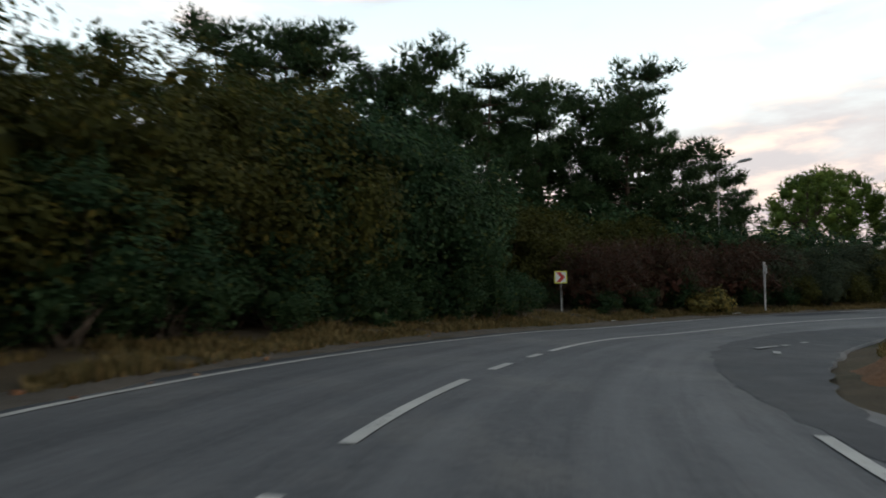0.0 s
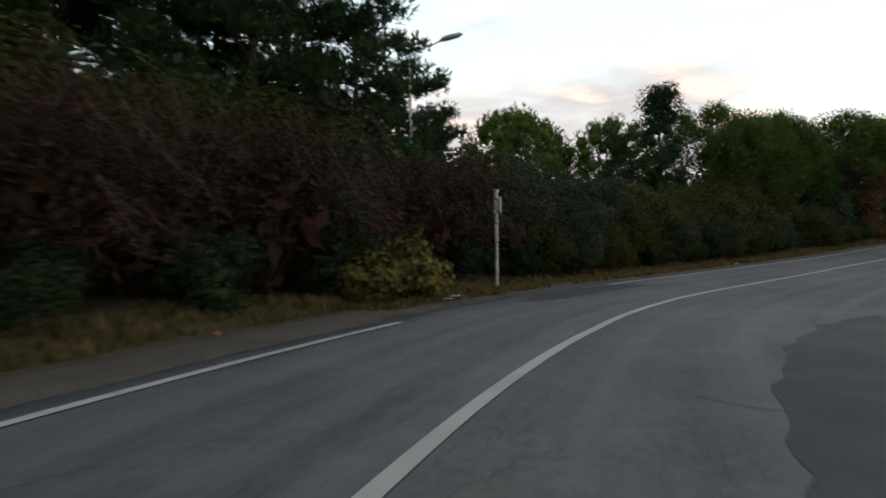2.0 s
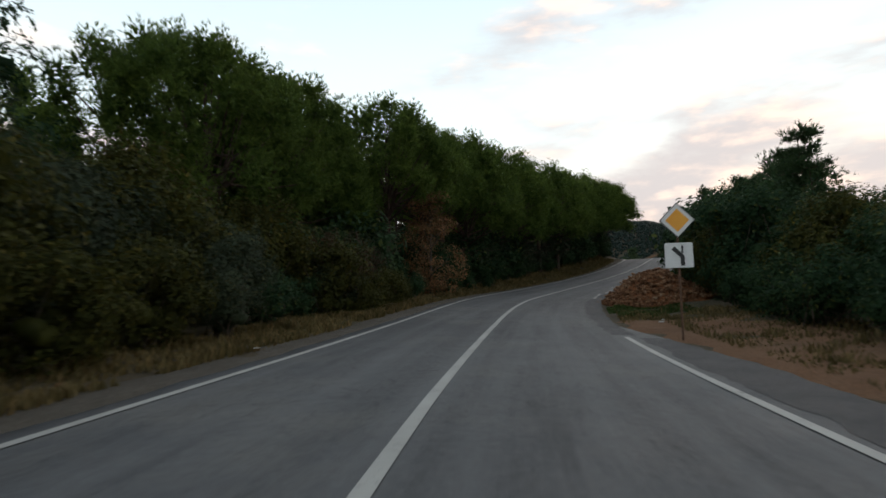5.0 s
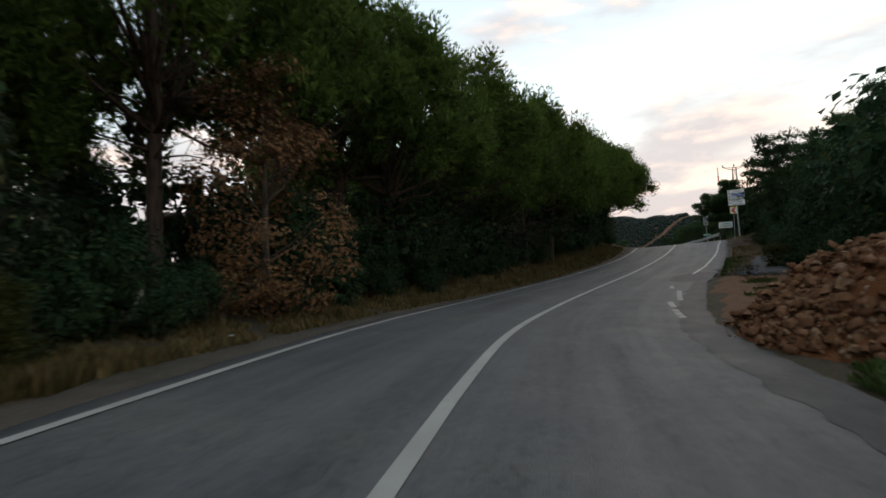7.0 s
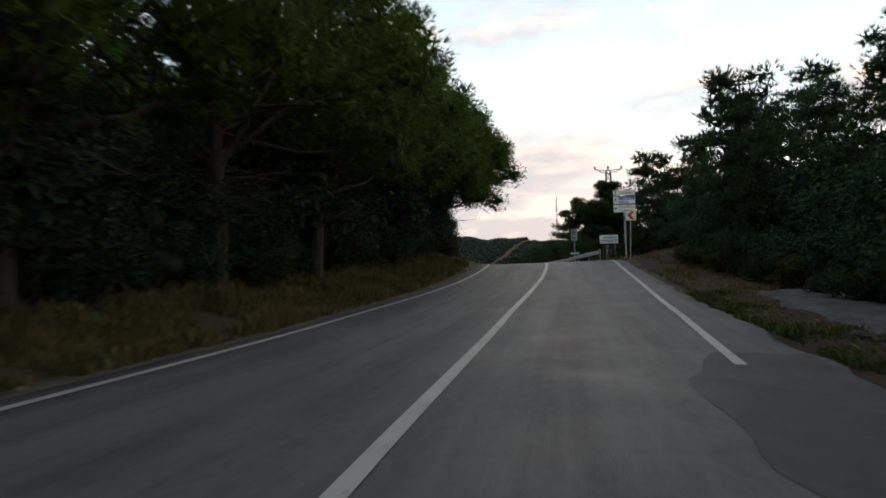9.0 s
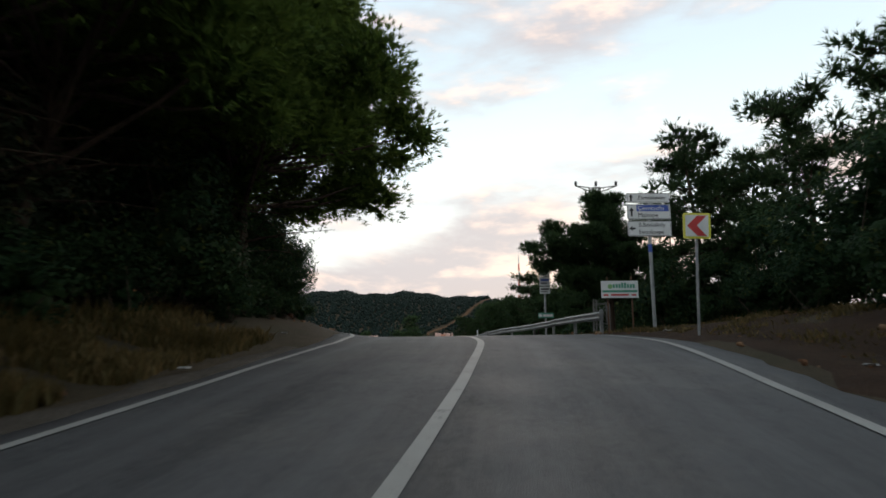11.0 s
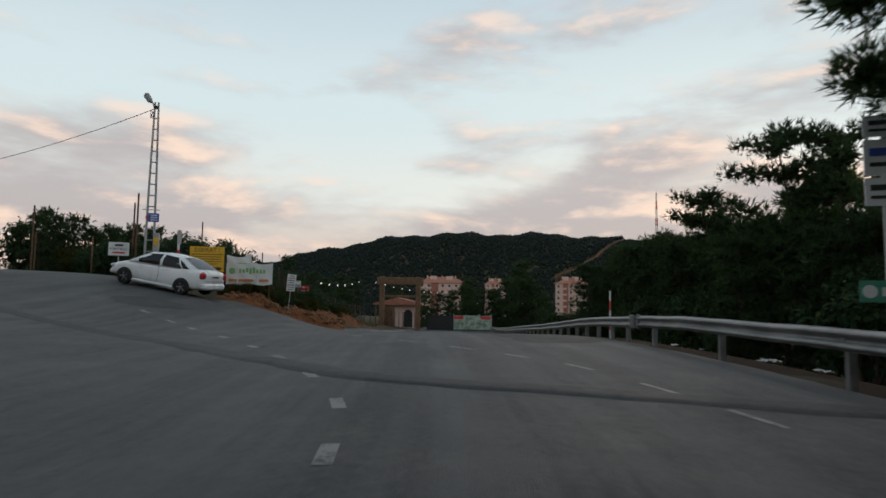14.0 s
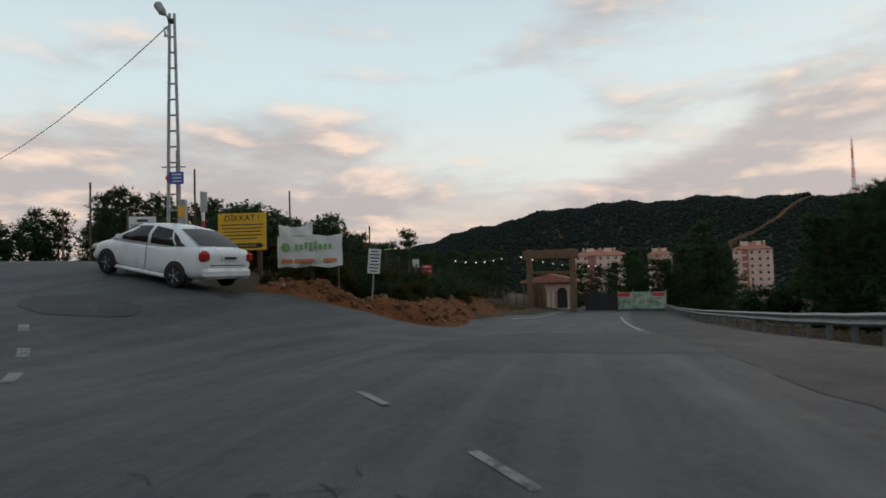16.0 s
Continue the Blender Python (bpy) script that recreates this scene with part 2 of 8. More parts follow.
LEAF_RED = foliage("russet_leaf", (0.0328, 0.0178, 0.0117), (0.0547, 0.0246, 0.0164), (0.0821, 0.0315, 0.0205), (0.0277, 0.0356, 0.0166), 0.36)
LEAF_YELLOW = foliage("yellowed_leaf", (0.0915, 0.0832, 0.0250), (0.1581, 0.1248, 0.0333), (0.2330, 0.1747, 0.0458), (0.0458, 0.0582, 0.0250), 0.35)
LEAF_DRY = foliage("dry_brown_leaf", (0.1235, 0.0676, 0.0338), (0.2145, 0.1118, 0.0520), (0.3055, 0.1690, 0.0806), (0.1040, 0.0975, 0.0455), 0.15)
NEEDLE = foliage("pine_needle", (0.0372, 0.0699, 0.0166), (0.0794, 0.1309, 0.0278), (0.1548, 0.2103, 0.0397))
NEEDLE_DARK = foliage("dark_pine_needle", (0.0190, 0.0412, 0.0196), (0.0381, 0.0715, 0.0303), (0.0715, 0.1083, 0.0390))
# dark wood; the haze of distance is put into its flat blue-green tones
FAR_TREE_HAZED = foliage("hazed_far_wood", (0.0110, 0.0200, 0.0155), (0.0118, 0.0213, 0.0162), (0.0128, 0.0226, 0.0170), None, 0, 0.1)
DARK_SPOIL = soil("dark_slaty_spoil", (0.045, 0.047, 0.050), (0.075, 0.076, 0.078), (0.030, 0.031, 0.033), (0.16, 0.15, 0.14))
GRASS_GREEN = foliage("green_grass", (0.030, 0.055, 0.014), (0.055, 0.088, 0.022), (0.085, 0.120, 0.034), (0.15, 0.12, 0.05), 0.12, 0.3)
GRASS = foliage("verge_grass", (0.072, 0.066, 0.025), (0.135, 0.105, 0.042), (0.215, 0.155, 0.068), (0.28, 0.185, 0.085), 0.2, 0.4)
BARK = bark("pine_bark", (0.024, 0.018, 0.014), (0.055, 0.038, 0.028))
TWIG = bark("twig_bark", (0.040, 0.033, 0.026), (0.075, 0.060, 0.045))
GALV = plain("galvanised_steel", (0.40, 0.41, 0.42), (0.52, 0.53, 0.53), 0.48, 0.75, 3, 40, 0.1, 0.002)
PAINTED_GREY = plain("grey_painted_steel", (0.30, 0.31, 0.31), (0.42, 0.42, 0.41), 0.6, 0.2, 4, 50, 0.1, 0.002)
# galvanised steel darkened and browned in its colour, standing in for shade
SHADED_STEEL = plain("shaded_pylon_steel", (0.13, 0.125, 0.115), (0.20, 0.19, 0.175), 0.7, 0.3, 4, 50, 0.1, 0.002)
RUST = plain("rusty_steel", (0.11, 0.060, 0.038), (0.19, 0.105, 0.065), 0.85, 0.2, 8, 60, 0.3, 0.004)
DARK_METAL = plain("dark_metal", (0.022, 0.022, 0.024), (0.045, 0.044, 0.044), 0.6, 0.4, 6, 50)
WHITE_SHEET = plain("white_sign_face", (0.66, 0.67, 0.66), (0.76, 0.77, 0.76), 0.45, 0, 3, 40, 0.04, 0.001)
YELLOW = plain("yellow_sign_face", (0.70, 0.38, 0.015), (0.78, 0.45, 0.03), 0.5, 0, 3, 40, 0.04, 0.001)
LIME = plain("fluorescent_yellow_border", (0.68, 0.66, 0.06), (0.76, 0.74, 0.09), 0.5, 0, 3, 40, 0.04, 0.001)
AMBER = plain("amber_sign_face", (0.80, 0.34, 0.03), (0.86, 0.40, 0.05), 0.5, 0, 3, 40, 0.04, 0.001)
RED = plain("red_sign_face", (0.52, 0.035, 0.035), (0.60, 0.055, 0.05), 0.5, 0, 3, 40, 0.04, 0.001)
BLUE = plain("blue_sign_face", (0.035, 0.085, 0.36), (0.055, 0.11, 0.42), 0.5, 0, 3, 40, 0.04, 0.001)
GREEN = plain("green_print", (0.05, 0.26, 0.17), (0.08, 0.32, 0.21), 0.55, 0, 3, 40, 0.04, 0.001)
LEAFGREEN = plain("light_green_print", (0.20, 0.42, 0.16), (0.27, 0.48, 0.20), 0.55, 0, 3, 40, 0.04, 0.001)
ORANGE = plain("orange_print", (0.62, 0.20, 0.08), (0.68, 0.26, 0.11), 0.55, 0, 3, 40, 0.04, 0.001)
BLACK = plain("black_print", (0.016, 0.016, 0.017), (0.03, 0.03, 0.03), 0.55, 0, 3, 40, 0.04, 0.001)
TIMBER = plain("weathered_timber", (0.12, 0.068, 0.037), (0.19, 0.112, 0.062), 0.8, 0, 2.5, 25, 0.4, 0.006)
PLASTER = plain("pink_plaster", (0.64, 0.45, 0.38), (0.72, 0.53, 0.45), 0.85, 0, 0.6, 8, 0.1, 0.01)
PLASTER_DARK = plain("brick_red_plaster", (0.32, 0.13, 0.10), (0.38, 0.17, 0.13), 0.85, 0, 0.6, 8, 0.1, 0.01)
ROOF_TILE = plain("terracotta_tiles", (0.34, 0.14, 0.09), (0.44, 0.20, 0.13), 0.85, 0, 1.5, 9, 0.5, 0.03)
PANE_DARK = plain("dark_window_glass", (0.02, 0.024, 0.03), (0.035, 0.04, 0.05), 0.25, 0, 2, 20, 0.02, 0.001, 0.6)
CAR_WHITE = plain("white_car_paint", (0.82, 0.83, 0.83), (0.86, 0.87, 0.87), 0.28, 0, 2, 90, 0.01, 0.001, 0.6)
CAR_GLASS = plain("tinted_car_glass", (0.006, 0.0065, 0.008), (0.009, 0.0095, 0.011), 0.18, 0, 2, 20, 0.01, 0.001, 0.28)
RUBBER = plain("black_rubber", (0.014, 0.014, 0.014), (0.026, 0.026, 0.026), 0.85, 0, 8, 60, 0.2, 0.003)
TAIL = plain("red_tail_lens", (0.42, 0.02, 0.02), (0.50, 0.035, 0.03), 0.25, 0, 4, 40, 0.02, 0.001)
LENS = plain("clear_lamp_lens", (0.55, 0.56, 0.58), (0.65, 0.66, 0.68), 0.2, 0, 4, 40, 0.02, 0.001)
LITTER = plain("dirty_white_litter", (0.34, 0.34, 0.32), (0.56, 0.56, 0.55), 0.7, 0, 9, 50, 0.1, 0.002)
BULB = Nodes("lit_bulb")
BULB.set(Base_Color=(0.9, 0.9, 0.85), Emission_Color=(1.0, 0.95, 0.85), Emission_Strength=1.6)
BULB = BULB.mat


# ---------------------------------------------------------------- lie of the land
# spine of the main road: x, y, z of the asphalt under the driving lane
SPINE = [
    (-3.9, -18.6, 0.90), (-1.6, -9.0, 0.45), (0.0, 0.0, 0.0), (1.2, 5.97, -0.25), (3.3, 11.58, -0.58), (6.04, 16.82, -0.95),
    (9.49, 21.43, -1.35), (13.6, 25.59, -1.59), (17.84, 28.77, -1.73), (22.23, 31.1, -1.85), (28.58, 33.13, -1.89),
    (39.0, 36.3, -1.98), (50.44, 39.12, -1.95), (57.41, 40.55, -1.83), (62.59, 41.38, -1.69), (68.52, 42.12, -1.51),
    (74.9, 42.15, -1.27), (80.84, 41.73, -0.97), (93.5, 40.3, -0.16), (105.99, 38.75, 1.04), (112.49, 38.16, 1.84),
    (116.24, 37.94, 2.21), (119.97, 37.98, 2.43), (123.45, 38.12, 2.59), (126.39, 38.41, 2.70), (129.42, 38.86, 2.75),
    (134.39, 40.05, 2.82), (140.0, 41.6, 2.84), (147.0, 43.6, 2.60), (156.0, 45.9, 1.95), (170.0, 49.0, 1.00),
    (185.0, 52.0, 0.15)]
SPINE_FAR = [(200.0, 54.8, -0.6), (222.0, 58.6, -1.6), (250.0, 62.5, -3.0)]
# bank of the road: distance along the spine, degrees (left side high)
BANK = [(-20, 0.8), (0, 1.0), (20, 1.2), (38, 1.0), (50, 0.8), (66, 2.0), (74, 2.8), (82, 3.3), (90, 3.0), (100, 1.6), (110, 0.9), (125, 0.0),
        (136, -0.8), (146, -1.0), (152, -0.6), (160, 0.0), (290, 0.0)]


def spline_line(points, step=0.5):
    """Catmull-Rom line through points, resampled at even steps."""
    p = np.array(points, float)
    p = np.vstack([2 * p[0] - p[1], p, 2 * p[-1] - p[-2]])
    out = []
    for i in range(1, len(p) - 2):
        k = max(2, int(np.linalg.norm(p[i + 1] - p[i]) / 0.1))
        u = np.arange(k)[:, None] / k
        a, b, c, d = p[i - 1], p[i], p[i + 1], p[i + 2]
        # knots by chord length keep uneven spacing smooth
        l0, l1, l2 = (max(1e-6, np.linalg.norm(q[:2])) for q in (b - a, c - b, d - c))
        m1 = l1 * ((b - a) / l0 * l1 + (c - b) / l1 * l0) / (l0 + l1)
        m2 = l1 * ((c - b) / l1 * l2 + (d - c) / l2 * l1) / (l1 + l2)
        h = (2 * u**3 - 3 * u**2 + 1) * b + (u**3 - 2 * u**2 + u) * m1 + (3 * u**2 - 2 * u**3) * c + (u**3 - u**2) * m2
        out.append(h)
    out = np.vstack(out + [p[-2:-1]])
    s = np.r_[0, np.cumsum(np.linalg.norm(np.diff(out[:, :2], axis=0), axis=1))]
    t = np.arange(0, s[-1], step)
    return np.stack([np.interp(t, s, out[:, k]) for k in range(out.shape[1])], 1)


LINE = spline_line(SPINE + SPINE_FAR)
LINE_S = np.r_[0, np.cumsum(np.linalg.norm(np.diff(LINE[:, :2], axis=0), axis=1))]
LINE_S -= LINE_S[np.argmin(np.linalg.norm(LINE[:, :2], axis=1))]
TAN = np.gradient(LINE[:, :2], axis=0)
TAN /= np.linalg.norm(TAN, axis=1)[:, None]


def bank(s):
    return np.tan(np.radians(np.interp(s, [b[0] for b in BANK], [b[1] for b in BANK])))


def to_road(x, y):
    """Distance along the road and offset to its left."""
    x, y = np.atleast_1d(np.asarray(x, float)).ravel(), np.atleast_1d(np.asarray(y, float)).ravel()
    s, l = np.empty(len(x)), np.empty(len(x))
    for i in range(0, len(x), 4000):
        xs, ys = x[i:i + 4000], y[i:i + 4000]
        k = ((xs[:, None] - LINE[None, :, 0])**2 + (ys[:, None] - LINE[None, :, 1])**2).argmin(1)
        dx, dy = xs - LINE[k, 0], ys - LINE[k, 1]
        s[i:i + 4000] = LINE_S[k] + dx * TAN[k, 0] + dy * TAN[k, 1]
        l[i:i + 4000] = -dx * TAN[k, 1] + dy * TAN[k, 0]
    return s, l


def away(x, y):
    """Distance from the road."""
    k = LINE[::10, :2]
    return np.concatenate([np.sqrt(((x[i:i + 4000, None] - k[None, :, 0])**2 + (y[i:i + 4000, None] - k[None, :, 1])**2).min(1)) for i in range(0, len(x), 4000)])


def on_road(s, l):
    """x and y of a place given along the road and to its left."""
    x, y = np.interp(s, LINE_S, LINE[:, 0]), np.interp(s, LINE_S, LINE[:, 1])
    tx, ty = np.interp(s, LINE_S, TAN[:, 0]), np.interp(s, LINE_S, TAN[:, 1])
    n = np.hypot(tx, ty)
    return x - l * ty / n, y + l * tx / n


# ground beside the road: distance along it, then heights over the road at 11, 26 and 60 m to the left and 9, 24 and 60 m to the right
SIDES = [(-20, .5, 1.5, 3, .2, 0, -2), (0, .5, 1.5, 3, .1, 0, -2), (20, .5, 1.5, 3, .1, -.5, -3), (40, .5, 1.5, 3, 0, -1, -4), (60, .5, 1.5, 3, -.1, -1.5, -5),
         (80, .6, 1.5, 3, 0, -1.5, -5), (100, .8, 1.5, 3, .3, -1, -5), (120, .9, 1.5, 3, .9, .2, -4), (135, 1.0, 2.0, 3, .9, .4, -4)]
# ground round the junction
SPOTS = [(130.2, 50.5, 4.2), (126, 50, 4.2), (134.2, 49.2, 3.1), (137, 51.5, 3.15), (139, 55.5, 3.6), (145.5, 53.4, 3.75), (145.6, 62, 4.6), (149.7, 57.9, 4.5), (150, 54.4, 3.75), (153.2, 52.6, 3.1),
         (150, 73, 5.0), (158, 95, 5.6), (165, 130, 6.0), (158, 60, 3.9), (170, 62, 2.6), (180, 68, 2.2), (200, 66, 0.2), (200, 90, 2.5), (140, 100, 6.0), (120, 75, 5.2),
         (140, 34, 2.35), (150, 36.5, 1.7), (165, 38, 1.0), (140, 22, 0.5), (165, 25, -0.5), (190, 40, -1.0), (230, 45, -3.0), (150, -20, -4.0), (140, 45.8, 2.95), (134, 45.0, 2.98)]


def spread(r):
    return np.where(r < 1e-9, 0, r**2 * np.log(np.maximum(r, 1e-9)))


def make_field():
    pts = []
    for row in SIDES:
        for off, dz in zip((11, 26, 60, -9, -24, -60), row[1:]):
            if row[0] < 45 and off < -20:
                continue
            px, py = on_road(row[0], off)
            pts.append((px, py, np.interp(row[0], LINE_S, LINE[:, 2]) + dz))
    for s in (165, 185, 205, 225):
        for off in (-4.5, 3.0):
            px, py = on_road(s, off)
            pts.append((px, py, np.interp(s, LINE_S, LINE[:, 2])))
    pts = np.array(pts + SPOTS)
    xy, z = pts[:, :2] / 50, pts[:, 2]
    n = len(xy)
    k = spread(np.linalg.norm(xy[:, None] - xy[None], axis=2)) + 0.002 * np.eye(n)
    a = np.zeros((n + 3, n + 3))
    a[:n, :n], a[:n, n], a[:n, n + 1:], a[n, :n], a[n + 1:, :n] = k, 1, xy, 1, xy.T
    return xy, np.linalg.solve(a, np.r_[z, 0, 0, 0])


FIELD_XY, FIELD_W = make_field()


def smooth(a, b, v):
    u = np.clip((v - a) / (b - a), 0, 1)
    return u * u * (3 - 2 * u)


def height(x, y):
    """Height of the ground."""
    x, y = np.atleast_1d(np.asarray(x, float)), np.atleast_1d(np.asarray(y, float))
    shape = x.shape
    x, y = x.ravel(), y.ravel()
    s, l = to_road(x, y)
    q = np.stack([x, y], 1) / 50
    w = np.empty(len(x))
    for i in range(0, len(x), 20000):
        r = np.linalg.norm(q[i:i + 20000, None] - FIELD_XY[None], axis=2)
        w[i:i + 20000] = spread(r) @ FIELD_W[:-3] + FIELD_W[-3] + q[i:i + 20000] @ FIELD_W[-2:]
    strip = np.interp(s, LINE_S, LINE[:, 2]) + np.clip(l, -7, 7) * bank(s)
    soft = np.where(l > 0, smooth(3.5 + 2 * smooth(140, 130, s), 9, l), smooth(4.0 + 2.6 * smooth(98, 106, s) * smooth(134, 128, s), 8.5 + 3 * smooth(98, 106, s) * smooth(134, 128, s), -l))
    # far off: a valley, then the wooded hill in the east
    r = np.hypot(x - 110, y - 40)
    b = np.degrees(np.arctan2(x - 110, y - 40))
    near = np.clip(strip * (1 - soft) + w * soft, -6, 9)
    valley = -6 - 22 * smooth(120, 420, r)
    ridge = 4 + 80 * smooth(45, 78, b) * (1 - 0.10 * smooth(85, 96, b)) * (1 - 0.75 * smooth(104, 150, b)) + 2.0 * np.sin(b * 0.9) + 1.2 * np.sin(b * 2.3 + 1)
    far = valley + (ridge - valley) * smooth(430, 830, r) - 25 * smooth(1000, 2500, r)
    out = near + (far - near) * smooth(70, 230, away(x, y))
    return out.reshape(shape)


# ---------------------------------------------------------------- geometry helpers


class Geo:
    """Points and faces collected for one mesh."""

    def __init__(self):
        self.v, self.f = [], []

    def add(self, verts, faces):
        n = len(self.v)
        self.v.extend(tuple(map(float, p)) for p in verts)
        self.f.extend(tuple(n + i for i in q) for q in faces)
        return self

    def box(self, cx, cy, cz, sx, sy, sz, bevel=0.0, turn=0.0):
        """Box with its upright edges and rims taken off."""
        b = min(bevel, 0.45 * min(sx, sy, sz))
        c, s = math.cos(turn), math.sin(turn)
        hx, hy, hz = sx / 2, sy / 2, sz / 2
        if b <= 0:
            pts = [(x * hx, y * hy, z * hz) for z in (-1, 1) for x, y in ((-1, -1), (1, -1), (1, 1), (-1, 1))]
            fc = [(3, 2, 1, 0), (4, 5, 6, 7)] + [(i, (i + 1) % 4, 4 + (i + 1) % 4, 4 + i) for i in range(4)]
        else:
            rings = []
            for z, k in ((-hz, b), (-hz + b, 0), (hz - b, 0), (hz, b)):
                x, y, e = hx - k, hy - k, b
                rings.append([(-x + e, -y, z), (x - e, -y, z), (x, -y + e, z), (x, y - e, z), (x - e, y, z), (-x + e, y, z), (-x, y - e, z), (-x, -y + e, z)])
            pts = [p for r in rings for p in r]
            fc = [tuple(range(7, -1, -1)), tuple(range(24, 32))]
            fc += [(8 * r + i, 8 * r + (i + 1) % 8, 8 * r + 8 + (i + 1) % 8, 8 * r + 8 + i) for r in range(3) for i in range(8)]
        return self.add([(cx + x * c - y * s, cy + x * s + y * c, cz + z) for x, y, z in pts], fc)

    def tube(self, points, radii, sides=6, caps=True):
        """Tapered tube through points."""
        p = [Vector(q) for q in points]
        radii = list(radii) if hasattr(radii, "__len__") else [radii] * len(p)
        rings, fc = [], []
        for i, q in enumerate(p):
            d = (p[min(i + 1, len(p) - 1)] - p[max(i - 1, 0)]).normalized()
            a = d.cross(Vector((0, 0, 1)) if abs(d.z) < 0.9 else Vector((1, 0, 0))).normalized()
            b = d.cross(a)
            rings += [q + (a * math.cos(k * math.tau / sides) + b * math.sin(k * math.tau / sides)) * radii[i] for k in range(sides)]
        for i in range(len(p) - 1):
            fc += [(i * sides + k, (i + 1) * sides + k, (i + 1) * sides + (k + 1) % sides, i * sides + (k + 1) % sides) for k in range(sides)]
        if caps:
            fc += [tuple(range(sides)), tuple(range((len(p) - 1) * sides + sides - 1, (len(p) - 1) * sides - 1, -1))]
        return self.add(rings, fc)

    def sheet(self, grid):
        """Surface over rows of points."""
        w = len(grid[0])
        fc = [(i * w + k, i * w + k + 1, (i + 1) * w + k + 1, (i + 1) * w + k) for i in range(len(grid) - 1) for k in range(w - 1)]
        return self.add([p for r in grid for p in r], fc)

    def prism(self, outline, axis, a, b):
        """Outline of two coordinates pushed from a to b along an axis."""
        n = len(outline)
        put = {"x": lambda u, v, w: (w, u, v), "y": lambda u, v, w: (u, w, v), "z": lambda u, v, w: (u, v, w)}[axis]
        pts = [put(u, v, a) for u, v in outline] + [put(u, v, b) for u, v in outline]
        return self.add(pts, [tuple(range(n - 1, -1, -1)), tuple(range(n, 2 * n))] + [(i, (i + 1) % n, n + (i + 1) % n, n + i) for i in range(n)])

    def mesh(self, name, material, soft=False):
        me = bpy.data.meshes.new(name)
        me.from_pydata(self.v, [], self.f)
        me.materials.append(material)
        if soft:
            me.polygons.foreach_set("use_smooth", [True] * len(me.polygons))
        me.update()
        return me


def raw_mesh(name, verts, faces, material, soft=False):
    """Mesh from arrays, all faces with the same number of corners."""
    me = bpy.data.meshes.new(name)
    n, k = faces.shape
    me.vertices.add(len(verts))
    me.vertices.foreach_set("co", np.ascontiguousarray(verts, dtype=np.float32).ravel())
    me.loops.add(n * k)
    me.loops.foreach_set("vertex_index", np.ascontiguousarray(faces, dtype=np.int32).ravel())
    me.polygons.add(n)
    me.polygons.foreach_set("loop_start", np.arange(0, n * k, k, dtype=np.int32))
    if soft:
        me.polygons.foreach_set("use_smooth", np.ones(n, dtype=bool))
    me.materials.append(material)
    me.update(calc_edges=True)
    return me


def part(name, shape, material, parent, label="", soft=False):
    """One mesh object under a thing or a part."""
    me = shape.mesh(name, material, soft) if isinstance(shape, Geo) else shape
    ob = new(name, me)
    ob.parent = parent
    return tagged(ob, label=label)


def thing(name, label, category, m=None, group="", kind=""):
    ob = new(name)
    ob.empty_display_size = 0.2
    ob.matrix_basis = m or Matrix.Identity(4)
    return tagged(ob, label, category, group, kind)


def setting(name, shape, material, label, category, soft=False, kind="structure"):
    me = shape.mesh(name, material, soft) if isinstance(shape, Geo) else shape
    return tagged(new(name, me), label, category, "", kind)


def ground_at(x, y):
    return float(height(x, y)[0])


def at_road(s, l):
    x, y = on_road(s, l)
    return float(x), float(y), ground_at(x, y)


def heading(s):
    """Turn about z that faces +y along the road."""
    return math.degrees(math.atan2(-float(np.interp(s, LINE_S, TAN[:, 0])), float(np.interp(s, LINE_S, TAN[:, 1]))))


def lettering(words, size, material, parent, x, y, z, name="lettering", align="LEFT", rx=90, rz=0, thick=0.003):
    """Writing as a thin raised mesh on a face that looks towards -y."""
    cu = bpy.data.curves.new(name, "FONT")
    cu.body, cu.size, cu.align_x, cu.align_y, cu.extrude = words, size, align, "CENTER", thick
    tmp = bpy.data.objects.new("tmp", cu)
    scene.collection.objects.link(tmp)
    me = bpy.data.meshes.new_from_object(tmp.evaluated_get(bpy.context.evaluated_depsgraph_get()))
    bpy.data.objects.remove(tmp)
    me.materials.clear()
    me.materials.append(material)
    ob = part(name, me, material, parent)
    ob.matrix_basis = pose(x, y, z, rx, 0, rz)
    return ob


def loop_noise(x, y, z=0.0, scale=1.0):
    return noise.noise(Vector((x * scale, y * scale, z * scale)))


# ---------------------------------------------------------------- ground and road
# lines of the road: distance along it, then offsets of centre line, left line, right line
LANES = [(-19, 1.75, 5.6, -2.1), (5, 1.68, 5.3, -2.2), (16, 1.52, 4.45, -2.3), (25, 1.2, 4.2, -2.4), (34, 0.85, 4.05, -2.6), (44, 0.92, 4.25, -2.9), (52, 0.75, 4.25, -3.05), (62, 0.85, 4.1, -2.9),
         (74, 0.88, 3.95, -2.6), (82, 1.04, 4.1, -2.4), (92, 1.08, 4.45, -2.1), (104, 1.18, 4.72, -1.85), (113, 1.2, 4.7, -2.35), (122, 1.1, 4.4, -2.55), (130, 0.85, 4.08, -2.7),
         (137, 0.72, 4.12, -3.15), (141, 0.70, 4.35, -3.35), (145, 0.86, 4.75, -3.3), (149, 0.97, 5.3, -3.2)]
